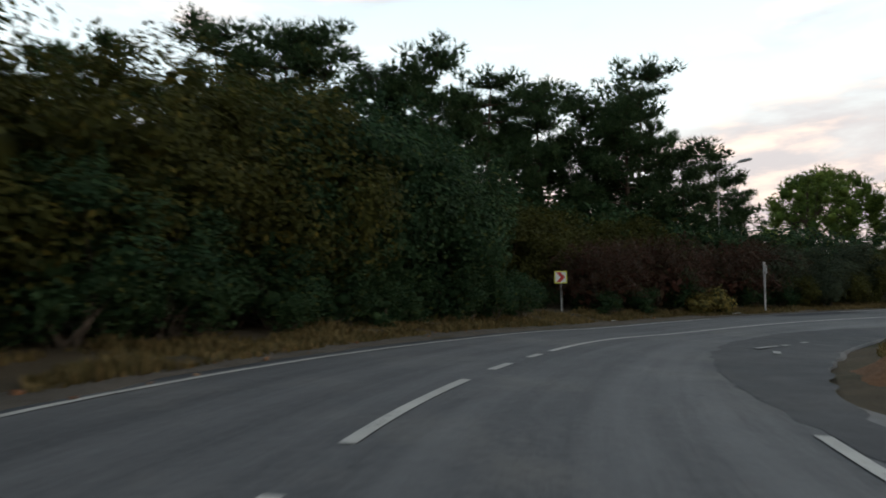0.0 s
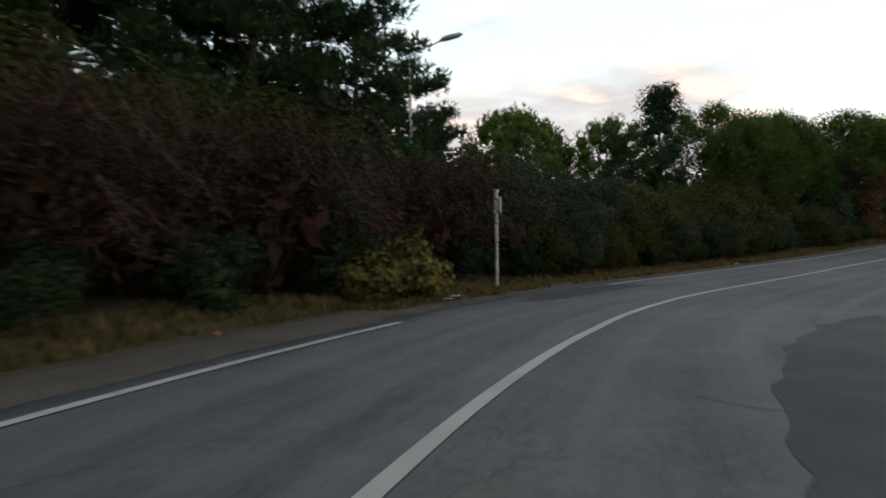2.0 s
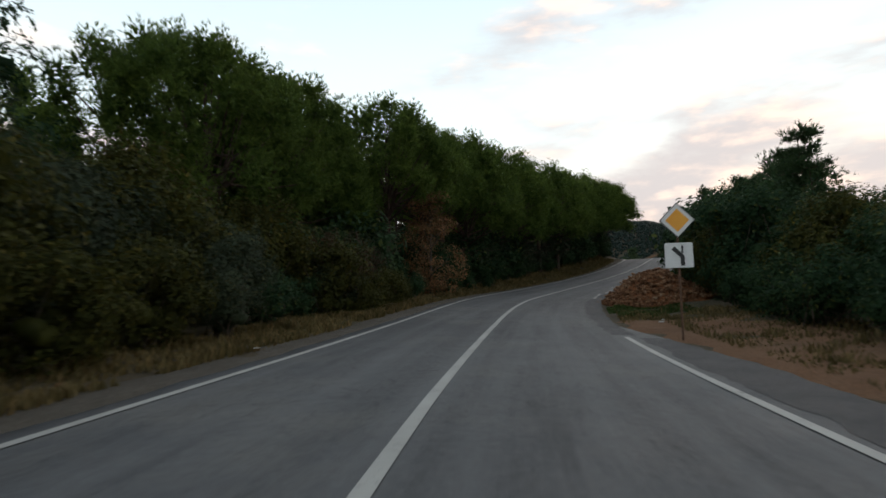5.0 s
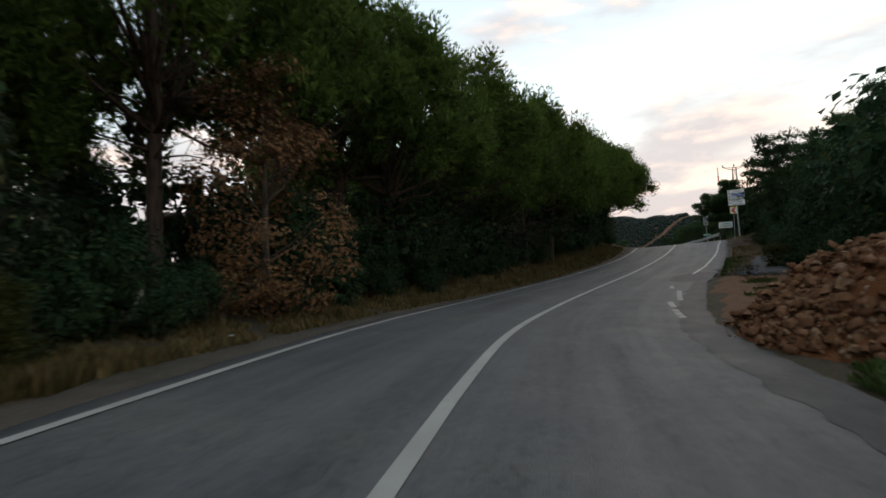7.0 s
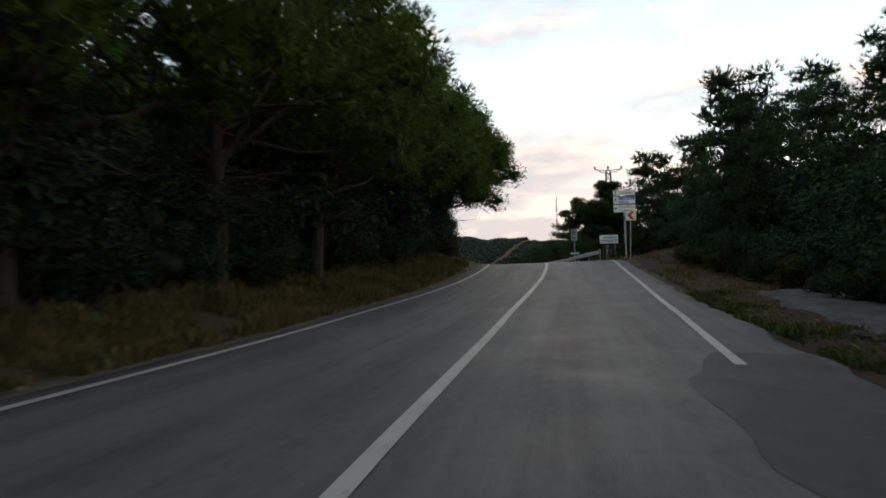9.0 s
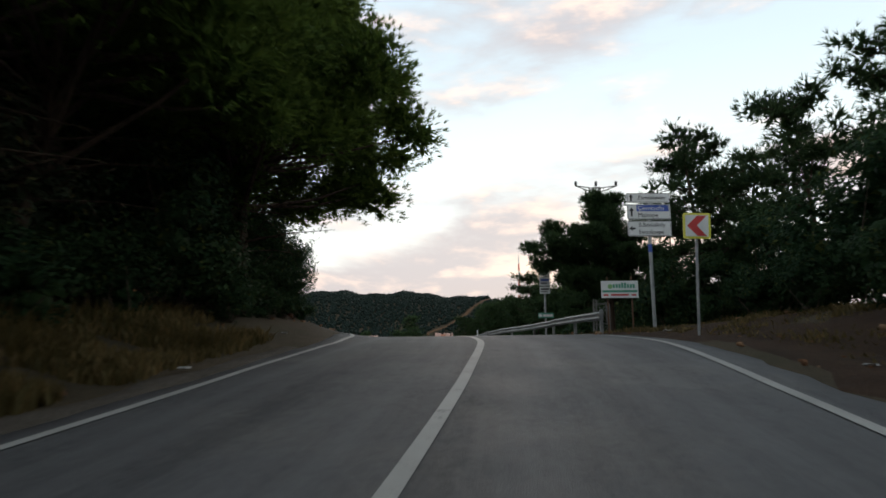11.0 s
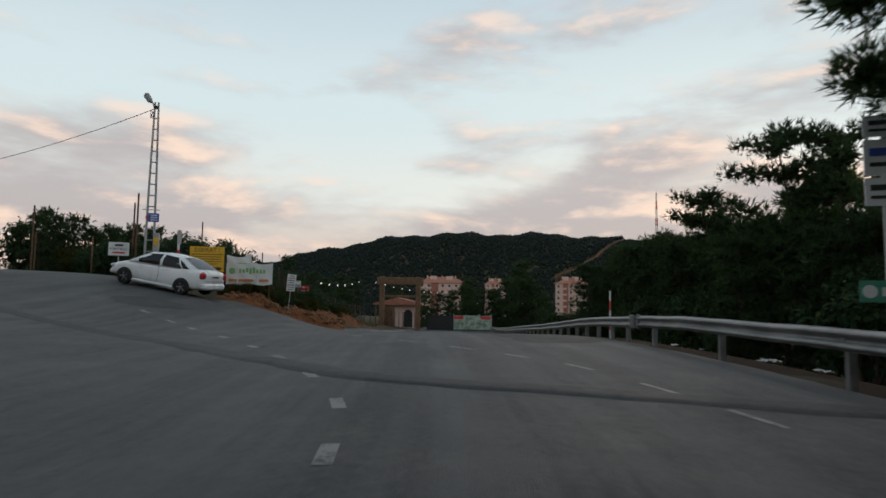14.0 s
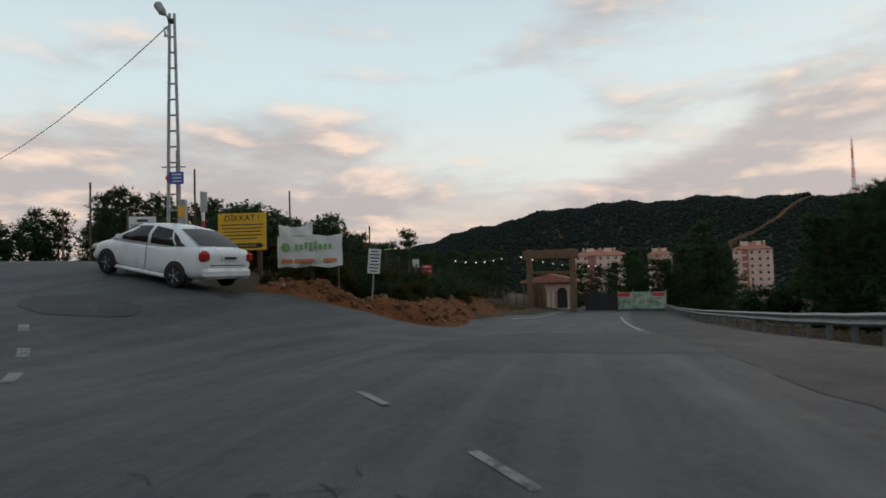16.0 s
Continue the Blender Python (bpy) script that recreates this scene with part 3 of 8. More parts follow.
# edges of the asphalt
EDGES = [(-19, 6.0, -4.6), (0, 5.8, -4.3), (5, 5.7, -3.4), (9, 5.5, -3.0), (13, 5.2, -3.6), (17, 4.9, -4.3), (27, 4.6, -4.4), (33, 4.45, -4.3), (40, 4.6, -4.3), (50, 4.65, -4.1), (62, 4.5, -4.3), (71, 4.4, -3.6), (75, 4.35, -2.9),
         (80, 4.4, -2.55), (90, 4.75, -2.3), (97, 4.95, -2.5), (104, 5.1, -2.9), (113, 5.1, -3.3), (122, 4.8, -3.3), (130, 4.45, -3.3), (137, 4.5, -3.7), (145, 5.1, -4.3), (150, 6.0, -4.7),
         (156, 7.8, -4.8), (164, 8.4, -4.8), (170, 9.0, -4.8), (174, 8.0, -4.9), (179, 6.7, -4.9), (186, 6.4, -5.0), (230, 6.4, -5.2), (270, 6.4, -5.2)]
SIDE_ROAD = [(137.0, 42.0, 6.5), (139.5, 47.0, 6.3), (142.0, 52.5, 5.2), (144.8, 58.5, 4.5), (147.5, 66.0, 4.3), (150.0, 76.0, 4.3), (154.0, 95.0, 4.3), (160.0, 125.0, 4.3)]
SIDE = spline_line(SIDE_ROAD, 0.5)


def lane(s, k):
    return np.interp(s, [r[0] for r in LANES], [r[k] for r in LANES])


def edge(s, k):
    return np.interp(s, [r[0] for r in EDGES], [r[k] for r in EDGES])


def ragged(s, l, amount=0.10):
    return l + amount * (noise.noise(Vector((s * 0.9, l, 3.3))) + 0.6 * noise.noise(Vector((s * 3.1, l, 8.1))))


def strip_grid(stations, lefts, rights, cols, lift=0.0):
    """Rows of points across the road between two offsets."""
    s = np.asarray(stations, float)
    u = np.linspace(0, 1, cols)
    l = np.asarray(rights)[:, None] * (1 - u) + np.asarray(lefts)[:, None] * u
    ss = np.repeat(s[:, None], cols, 1)
    x, y = on_road(ss.ravel(), l.ravel())
    z = height(x, y) + lift
    return np.stack([x, y, z], 1).reshape(len(s), cols, 3)


def skirted(grid, drop=0.14):
    """Turns the rims of a surface down."""
    g = np.concatenate([grid[:, :1] - [0, 0, drop], grid, grid[:, -1:] - [0, 0, drop]], 1)
    return np.concatenate([g[:1] - [0, 0, drop], g, g[-1:] - [0, 0, drop]], 0)


def grid_mesh(name, g, material, soft=True):
    r, c = g.shape[:2]
    i = np.arange(r - 1)[:, None] * c + np.arange(c - 1)[None]
    return raw_mesh(name, g.reshape(-1, 3), np.stack([i, i + 1, i + c + 1, i + c], -1).reshape(-1, 4)[:, ::-1], material, soft)


def build_ground():
    """One sheet, fine along the road and coarse out to the horizon."""
    def axis(lo, hi, step):
        core = np.arange(lo, hi + step / 2, step)
        out, d = [], step
        while not out or out[-1] < 4200:
            d *= 1.16
            out.append((out[-1] if out else 0) + d)
        out = np.array(out)
        return np.r_[(lo - out)[::-1], core, hi + out]
    gx, gy = np.meshgrid(axis(-26, 240, 1.0), axis(-24, 100, 1.0), indexing="ij")
    z = height(gx, gy)
    s, l = to_road(gx, gy)
    s, l = s.reshape(gx.shape), l.reshape(gx.shape)
    inside = (l < edge(s, 1) + 0.3) & (l > edge(s, 2) - 0.3)
    k = ((gx.ravel()[:, None] - SIDE[None, ::4, 0])**2 + (gy.ravel()[:, None] - SIDE[None, ::4, 1])**2)
    near_side = (np.sqrt(k.min(1)) < SIDE[::4, 2][k.argmin(1)] + 0.4).reshape(gx.shape)
    rough = np.array([0.5 * loop_noise(a, b, 0, 0.35) + 0.35 * loop_noise(a, b, 5, 1.1) for a, b in zip(gx.ravel(), gy.ravel())]).reshape(gx.shape)
    off = np.maximum(l - edge(s, 1), edge(s, 2) - l)
    z = z + rough * 0.35 * smooth(0.2, 4.0, off) * (~near_side)
    z = z - 0.10 * (inside | near_side)
    return setting("ground", grid_mesh("ground", np.stack([gx, gy, z], -1)[:, ::-1], GROUND), GROUND, "brown soil and scrub ground reaching to the wooded hill", "ground")


def road_coords(me):
    """UV of a road mesh: metres across and along the road."""
    co = np.empty(len(me.vertices) * 3, dtype=np.float32)
    me.vertices.foreach_get("co", co)
    co = co.reshape(-1, 3)
    s, l = to_road(co[:, 0], co[:, 1])
    at = np.empty(len(me.loops), dtype=np.int32)
    me.loops.foreach_get("vertex_index", at)
    me.uv_layers.new(name="road").data.foreach_set("uv", np.stack([l, s], 1)[at].astype(np.float32).ravel())


def build_road():
    st = np.arange(-19, 269, 0.5)
    le = np.array([ragged(s, edge(s, 1)) for s in st])
    ri = np.array([ragged(s, edge(s, 2), 0.22 if 74 < s < 125 else 0.12) for s in st])
    me = grid_mesh("road", skirted(strip_grid(st, le, ri, 22)), ASPHALT)
    road_coords(me)
    setting("road", me, ASPHALT, "grey worn two-lane asphalt road with cracked edges", "road")
    t = np.gradient(SIDE[:, :2], axis=0)
    t /= np.linalg.norm(t, axis=1)[:, None]
    u = np.linspace(-1, 1, 18)
    x = SIDE[:, 0, None] - t[:, 1, None] * u * SIDE[:, 2, None]
    y = SIDE[:, 1, None] + t[:, 0, None] * u * SIDE[:, 2, None]
    along = np.arange(len(SIDE))[:, None] * 0.5
    lift = -0.03 + 0.055 * smooth(2.0, 4.5, along) * smooth(0.0, 1.2, (1 - np.abs(u))[None] * SIDE[:, 2, None])
    g = np.stack([x, y, height(x, y) + lift], -1)[4:]
    me = grid_mesh("side_road", skirted(g, 0.16), ASPHALT)
    road_coords(me)
    setting("side_road", me, ASPHALT, "grey asphalt side road climbing away from the junction", "road")


def road_line(name, points, width, material, label, lift=0.012):
    """Painted stripe along offsets of the road: rows of distance and offset."""
    p = np.array(points, float)
    s = np.arange(p[0, 0], p[-1, 0], 0.4) if p[-1, 0] - p[0, 0] > 1 else np.linspace(p[0, 0], p[-1, 0], 3)
    l = np.interp(s, p[:, 0], p[:, 1])
    g = strip_grid(s, l + width / 2, l - width / 2, 3, lift)
    return setting(name, grid_mesh(name, g, material, False), material, label, "road marking")


def free_line(name, points, width, material, label, lift=0.012):
    """Painted stripe along a line of x and y."""
    c = spline_line(points, 0.3) if len(points) > 2 else np.array([np.array(points[0]) + (np.array(points[1]) - points[0]) * k for k in np.linspace(0, 1, 5)])
    t = np.gradient(c, axis=0)
    t /= np.linalg.norm(t, axis=1)[:, None]
    rows = []
    for k in (-0.5, 0, 0.5):
        x, y = c[:, 0] - t[:, 1] * k * width, c[:, 1] + t[:, 0] * k * width
        rows.append(np.stack([x, y, height(x, y) + lift], 1))
    return setting(name, grid_mesh(name, np.stack(rows, 1), material, False), material, label, "road marking")


def patch(name, outline, material, label, lift=0.005, seed=1.0, step=0.35):
    """Repair of other asphalt: a rough-edged area from offsets at stations along the road."""
    o = np.array(outline, float)
    s = np.arange(o[0, 0], o[-1, 0], step)
    le = np.array([np.interp(a, o[:, 0], o[:, 1]) + 0.16 * loop_noise(a, seed, 1, 1.3) + 0.08 * loop_noise(a, seed, 1, 4) for a in s])
    ri = np.array([np.interp(a, o[:, 0], o[:, 2]) + 0.16 * loop_noise(a, seed, 6, 1.3) + 0.08 * loop_noise(a, seed, 6, 4) for a in s])
    return setting(name, grid_mesh(name, strip_grid(s, np.maximum(le, ri + 0.02), ri, 8, lift), material), material, label, "road")


def build_markings():
    for a, b in ((-19, 3.5), (4.6, 8.3), (9.4, 10.4), (11.6, 12.4), (13.2, 147.0)):
        road_line("centre_line", [(s, lane(s, 1)) for s in np.arange(a, b, 0.8)] + [(b, lane(b, 1))], 0.15, PAINT, "worn white centre line on the asphalt")
    for a, b in ((-19, 33.5), (43.0, 149.5)):
        road_line("left_edge_line", [(s, lane(s, 2)) for s in np.arange(a, b, 0.8)], 0.13, PAINT, "worn white edge line along the verge")
    for a, b in ((4.0, 6.4), (46.5, 72.0), (107.5, 149.8)):
        road_line("right_edge_line", [(s, lane(s, 3)) for s in np.arange(a, b, 0.8)], 0.14, PAINT, "worn white edge line beside the shoulder")
    for a, b, l in ((90.5, 92.6, -2.15), (95.2, 98.6, -2.15), (99.4, 101.0, -1.75), (93.0, 95.0, -2.0)):
        road_line("broken_edge_line", [(a, l), (b, l + 0.15)], 0.15, PAINT_FAINT, "broken remains of a white edge line")
    corner = [(128.9, 44.3), (130.5, 45.2), (132.1, 46.7), (133.9, 49.0), (136.0, 52.2), (138.3, 56.0), (140.6, 61.0), (143.2, 68.0)]
    free_line("corner_line", corner, 0.13, PAINT, "white edge line turning into the side road", 0.031)
    lead = [(128.6, 39.78), (130.6, 40.3), (132.4, 41.0), (134.2, 42.2), (135.92, 43.64), (137.4, 45.04), (139.03, 46.83), (140.59, 48.81), (141.35, 50.1), (142.1, 51.6)]
    edge_dash = [(132.7, 36.85), (134.3, 37.55), (136.2, 38.55), (137.45, 39.65), (138.75, 41.0), (140.2, 42.6), (141.65, 44.55)]
    for pts, wide, half in ((lead, 0.15, 0.28), (edge_dash, 0.085, 0.40)):
        for i, p in enumerate(pts):
            q, r = np.array(pts[max(i - 1, 0)]), np.array(pts[min(i + 1, len(pts) - 1)])
            d = (r - q) / np.linalg.norm(r - q)
            tagged(free_line("dash", [tuple(np.array(p) - d * half), tuple(np.array(p) + d * half)], wide, PAINT_FAINT, "short worn white dash across the junction", 0.005 if i < 6 else 0.031), group="dashes across the junction")
    road_line("gate_road_line", [(s, np.interp(s, (178, 205), (-1.35, -0.6))) for s in np.arange(178, 205, 0.8)], 0.13, PAINT, "white centre line on the road to the gate")
    free_line("gate_edge_line", [(171.1, 55.0), (175.3, 55.5), (184.3, 57.4), (195.2, 59.6), (207.8, 62.1)], 0.12, PAINT, "white edge line curving to the gate")
    # lay-by and repairs
    patch("lay_by", [(5.0, -2.35, -2.9), (8, -2.1, -3.0), (12, -1.75, -3.5), (17, -1.6, -4.2), (22, -1.25, -4.3), (28, -1.2, -4.3), (32, -1.7, -4.2), (37, -2.5, -4.1), (40, -3.4, -4.0)], ASPHALT_NEW, "dark newer asphalt lay-by with a ragged edge", seed=2.2)
    patch("shoulder", [(47, -3.35, -4.05), (55, -3.3, -4.1), (66, -3.1, -4.2), (71, -3.0, -3.6)], ASPHALT_NEW, "dark asphalt shoulder beside the edge line", seed=3.1)
    patch("verge_patch", [(37.6, 3.75, 3.45), (38.8, 4.2, 3.2), (41.2, 4.3, 3.0), (43.2, 4.0, 3.25), (44.0, 3.5, 3.3)], ASPHALT_NEW, "dark sunken asphalt repair at the road edge", seed=7.3)
    patch("shoulder_strip", [(71.5, -2.4, -3.0), (80, -2.1, -2.8), (88, -2.0, -2.75), (96, -2.2, -2.8), (103, -2.4, -2.95)], ASPHALT_NEW, "dark broken strip of asphalt at the road edge", seed=5.5)
    patch("square_patch", [(102.8, -1.5, -2.8), (104, -1.25, -2.9), (106.4, -1.3, -3.0), (108.6, -2.0, -3.1)], ASPHALT_NEW, "dark square asphalt repair over the edge line", seed=6.1)
    band = spline_line([(139.9, 57.0), (138.45, 51.0), (137.1, 46.8), (135.3, 43.35), (134.2, 41.2), (133.75, 38.2), (133.2, 35.4)], 0.25)
    t = np.gradient(band, axis=0)
    t /= np.linalg.norm(t, axis=1)[:, None]
    rows = []
    for u in np.linspace(-1, 1, 7):
        w = np.array([u * 0.36 + 0.10 * loop_noise(k * 0.25, 1.0 if u < 0 else 7.0, 2, 1.6) * abs(u) for k in range(len(band))])
        x, y = band[:, 0] - t[:, 1] * w, band[:, 1] + t[:, 0] * w
        rows.append(np.stack([x, y, height(x, y) + 0.032 - 0.05 * abs(u)**6], 1))
    setting("junction_band", grid_mesh("junction_band", np.stack(rows, 1), ASPHALT_MID), ASPHALT_MID, "dark band of repaired asphalt across the junction", "road")
    patch("gate_road_joint", [(166.7, 3.4, -1.75), (169.0, 3.6, -1.7), (172.0, 3.5, -1.6), (176.0, 2.6, -1.5)], ASPHALT_MID, "darker asphalt beyond a joint across the road to the gate", seed=4.4, lift=0.004)
    patch("gate_road_repair", [(160.2, -1.9, -3.4), (161.2, -1.8, -4.3), (163.5, -1.8, -4.7), (166.5, -1.75, -4.7), (175, -1.6, -4.8), (190, -1.4, -4.9), (205, -1.3, -5.0), (250, -1.0, -5.1)], ASPHALT_NEW, "dark repaired lane of the road to the gate", seed=8.8)
    oval = []
    for a in np.linspace(-1, 1, 13):
        w = math.sqrt(max(0.0, 1 - a * a)) * 1.25
        oval.append((166.3 + 0.9 * a, 9.8 + 0.2 * a + w, 9.8 + 0.2 * a - w))
    patch("oval_patch", oval, ASPHALT_MID, "dark oval asphalt repair on the slope", seed=9.9, lift=0.034)
    # what is left of a white line in the lay-by
    for row_pts in ([(16.4, -2.95), (17.4, -2.9)], [(18.2, -2.4), (19.6, -2.58), (20.7, -2.7)], [(21.0, -2.76), (22.1, -2.82)], [(23.6, -2.9), (24.4, -2.94)]):
        road_line("lay_by_line", row_pts, 0.17, PAINT_FAINT, "worn broken white line painted in the lay-by", 0.03)


CRAZED = (138.9, 42.9)


def crack(name, start, turn, length, seed, wide=1.0):
    """Open crack in the asphalt: a thin dark wandering ribbon."""
    rng = random.Random(seed)
    x, y, a, pts = start[0], start[1], radians(turn), []
    for _ in range(int(length / 0.12)):
        pts.append((x, y))
        a += rng.uniform(-0.5, 0.5)
        x, y = x + 0.12 * math.cos(a), y + 0.12 * math.sin(a)
        a += (radians(turn) - a) * 0.2
    p = np.array(pts)
    w = np.array([rng.uniform(0.003, 0.009) * wide for _ in pts])
    t = np.gradient(p, axis=0)
    t /= np.linalg.norm(t, axis=1)[:, None]
    rows = [np.stack([p[:, 0] - t[:, 1] * w * k, p[:, 1] + t[:, 0] * w * k, height(p[:, 0], p[:, 1]) + 0.006], 1) for k in (-1, 1)]
    return setting(name, grid_mesh(name, np.stack(rows, 1), TAR, False), TAR, "dark open crack in the asphalt", "road crack")


TAR = plain("crack_tar", (0.012, 0.012, 0.012), (0.022, 0.021, 0.02), 0.8, 0, 5, 40)


def build_cracks():
    rng = random.Random(5)
    for i in range(95):      # crazed patch in the junction
        a = rng.uniform(0, 360)
        crack("crack", (CRAZED[0] + rng.gauss(0, 0.36), CRAZED[1] + rng.gauss(0, 0.5)), a, rng.uniform(0.3, 0.6), 100 + i, 0.95)
    for i in range(10):      # along the broken shoulder
        s = rng.uniform(48, 122)
        x, y = on_road(s, rng.uniform(-2.6, -0.6))
        crack("crack", (float(x), float(y)), rng.uniform(-20, 40), rng.uniform(0.6, 2.4), 400 + i)
    for i in range(9):
        s = rng.uniform(20, 40)
        x, y = on_road(s, rng.uniform(-3.2, -1.2))
        crack("crack", (float(x), float(y)), rng.uniform(0, 180), rng.uniform(0.5, 1.6), 500 + i)


build_ground()
build_road()
build_markings()
build_cracks()


# ---------------------------------------------------------------- verges, mounds and litter


def strip(name, outline, material, label, lift, seed, cols=6, bulge=0.0):
    """Band of gravel or earth beside the road."""
    o = np.array(outline, float)
    s = np.arange(o[0, 0], o[-1, 0], 0.5)
    le = np.array([np.interp(a, o[:, 0], o[:, 1]) + 0.3 * loop_noise(a, seed, 2, 0.8) for a in s])
    ri = np.array([np.interp(a, o[:, 0], o[:, 2]) + 0.3 * loop_noise(a, seed, 9, 0.8) for a in s])
    g = strip_grid(s, le, ri, cols, lift)
    for i in range(len(s)):
        for k in range(cols):
            e = min(k, cols - 1 - k) / (cols / 2)
            g[i, k, 2] += bulge * e + 0.05 * e * loop_noise(g[i, k, 0], g[i, k, 1], 4, 1.4)
            if k in (0, cols - 1) or i in (0, len(s) - 1):
                g[i, k, 2] -= 0.10 + (bulge * e if 0 < k < cols - 1 else 0.0) + lift
    return setting(name, grid_mesh(name, g, material), material, label, "verge")


def stones(name, label, spots, sizes, seed, material, kind="stuff", squash=0.65):
    """Broken stones, each a chipped lump."""
    rng = np.random.default_rng(seed)
    base = np.array([(x, y, z) for z in (-1, 1) for x, y in ((-1, -1), (1, -1), (1, 1), (-1, 1))], float) * 0.58
    top = np.array([(0, 0, 1.0)])
    tmpl = np.concatenate([base, top])
    tri = np.array([(0, 1, 5), (0, 5, 4), (1, 2, 6), (1, 6, 5), (2, 3, 7), (2, 7, 6), (3, 0, 4), (3, 4, 7), (4, 5, 8), (5, 6, 8), (6, 7, 8), (7, 4, 8)])
    n = len(spots)
    v = tmpl[None] * rng.uniform(0.45, 1.45, (n, 9, 3)) * np.array(sizes)[:, None, None] * [1, 1, squash]
    a = rng.normal(0, 0.6, n)
    c, s = np.cos(a)[:, None], np.sin(a)[:, None]
    v = np.stack([v[..., 0], v[..., 1] * c - v[..., 2] * s, v[..., 1] * s + v[..., 2] * c], -1)
    a = rng.uniform(0, math.tau, n)
    c, s = np.cos(a), np.sin(a)
    vx = v[..., 0] * c[:, None] - v[..., 1] * s[:, None]
    vy = v[..., 0] * s[:, None] + v[..., 1] * c[:, None]
    v = np.stack([vx, vy, v[..., 2]], -1) + np.array(spots)[:, None]
    f = (np.arange(n)[:, None, None] * 9 + tri[None]).reshape(-1, 3)
    return tagged(new(name, raw_mesh(name, v.reshape(-1, 3), f, material)), label, "stones", "", kind)


def mound(name, label, category, cx, cy, rx, ry, h, turn, material, seed, peak=1.0):
    """Heap of tipped earth with a rough skin."""
    c, s = math.cos(radians(turn)), math.sin(radians(turn))
    rows = []
    for i in range(41):
        row_pts = []
        for k in range(41):
            u, v = i / 20 - 1, k / 20 - 1
            x, y = cx + u * rx * c - v * ry * s, cy + u * rx * s + v * ry * c
            q = math.hypot(u, v) + 0.16 * loop_noise(x, y, seed, 0.5)
            f = float(smooth(1.0, 0.12, q))
            z = ground_at(x, y) - 0.25 + (h + 0.25) * f**peak + 0.22 * f * loop_noise(x, y, seed, 1.3) + 0.15 * f * loop_noise(x, y, seed, 4.0)
            row_pts.append((x, y, z))
        rows.append(row_pts)
    ob = thing(name, label, category)
    part("earth", Geo().sheet([r[::-1] for r in rows]), material, ob, soft=True)
    return ob, rows


def build_mounds():
    rng = np.random.default_rng(9)
    strip("gravel_verge", [(-19, 7.2, 5.7), (10, 6.6, 5.3), (30, 5.9, 4.5), (40, 6.2, 4.5), (52, 5.7, 4.5), (75, 5.2, 4.3), (100, 5.8, 4.9), (112, 5.7, 5.0), (130, 5.1, 4.4), (136, 4.9, 4.5)], GRAVEL, "pale gravel verge between asphalt and shrubs", 0.015, 3.3)
    strip("dirt_shoulder", [(40, -4.3, -8), (46, -4.2, -9.5), (60, -4.3, -9), (70, -3.7, -8.5), (78, -2.7, -7.5)], RED_EARTH, "trampled reddish dirt shoulder", 0.03, 5.1, 10)
    strip("orange_shoulder", [(85, -2.9, -5.0), (89, -2.8, -7.0), (98, -2.9, -7.4), (105.4, -3.1, -6.6)], RED_EARTH, "trampled orange earth shoulder with tufts of grass", 0.03, 5.8, 10, 0.04)
    strip("earth_shoulder", [(105, -3.1, -6.0), (110, -3.1, -6.0), (116, -3.5, -6.5), (128, -3.5, -7.5), (138, -3.8, -7.5), (150, -4.8, -7.0)], BROWN_EARTH, "stony reddish earth shoulder with litter", 0.03, 6.4, 9, 0.05)
    strip("grey_spoil", [(104, -4.2, -7.0), (110, -4.2, -7.6), (118, -4.6, -7.0)], DARK_SPOIL, "spread of dark grey slaty spoil", 0.10, 7.9, 8, 0.12)
    sp = np.stack([rng.uniform(103.5, 110, 420), rng.uniform(-6.8, -3.9, 420)], 1)
    px, py = on_road(sp[:, 0], sp[:, 1])
    stones("slaty_stones", "dark grey slaty stones tipped on the shoulder", np.stack([px, py, height(px, py) + 0.12], 1), 0.03 + 0.11 * rng.random(420)**2, 55, DARK_SPOIL, squash=0.4)
    heap, rows = mound("rubble_heap", "heap of tipped ochre earth and broken stone", "rubble heap", 68.4, 36.8, 3.6, 3.1, 1.5, -2, ORANGE_EARTH, 3.0, 1.0)
    spots, sizes = [], []
    while len(spots) < 6000:
        i, k = rng.integers(1, 40), rng.integers(1, 40)
        p = np.array(rows[i][k]) + rng.normal(0, 0.13, 3) * [1, 1, 0.2]
        if rows[i][k][2] - ground_at(rows[i][k][0], rows[i][k][1]) > 0.05:
            spots.append(p + [0, 0, 0.02])
            sizes.append(0.022 + 0.12 * rng.random()**2.4)
    st = stones("stone_cover", "", spots, sizes, 4, RUBBLE, squash=0.55)
    st.parent = heap
    del st["category"]
    mound("dirt_heap", "low heap of brown dirt with weeds beside the lay-by", "dirt heap", 8.7, 9.6, 3.6, 2.6, 0.75, 60, RED_EARTH, 8.0)
    mound("weedy_heap", "low weedy heap of soil at the lay-by corner", "dirt heap", 15.8, 19.4, 3.4, 2.0, 0.6, 35, GROUND, 12.0)
    strip("rail_earth", [(150, -5.0, -13), (156, -4.7, -13), (162, -4.9, -13), (175, -5.2, -13), (205, -5.4, -12)], BROWN_EARTH, "dark trampled earth with litter along the guard rail", 0.03, 7.7, 12)
    # cut bank at the inside of the corner and red earth bank below the signs
    corner, rows = mound("corner_bank", "bare brown earth bank at the junction corner", "earth bank", 125.8, 46.7, 6.4, 2.1, 0.9, 14, BROWN_EARTH, 14.0, 0.6)
    spots = [np.array(rows[i][k]) + rng.normal(0, 0.08, 3) * [1, 1, 0.1] for i, k in zip(rng.integers(5, 36, 420), rng.integers(5, 36, 420))]
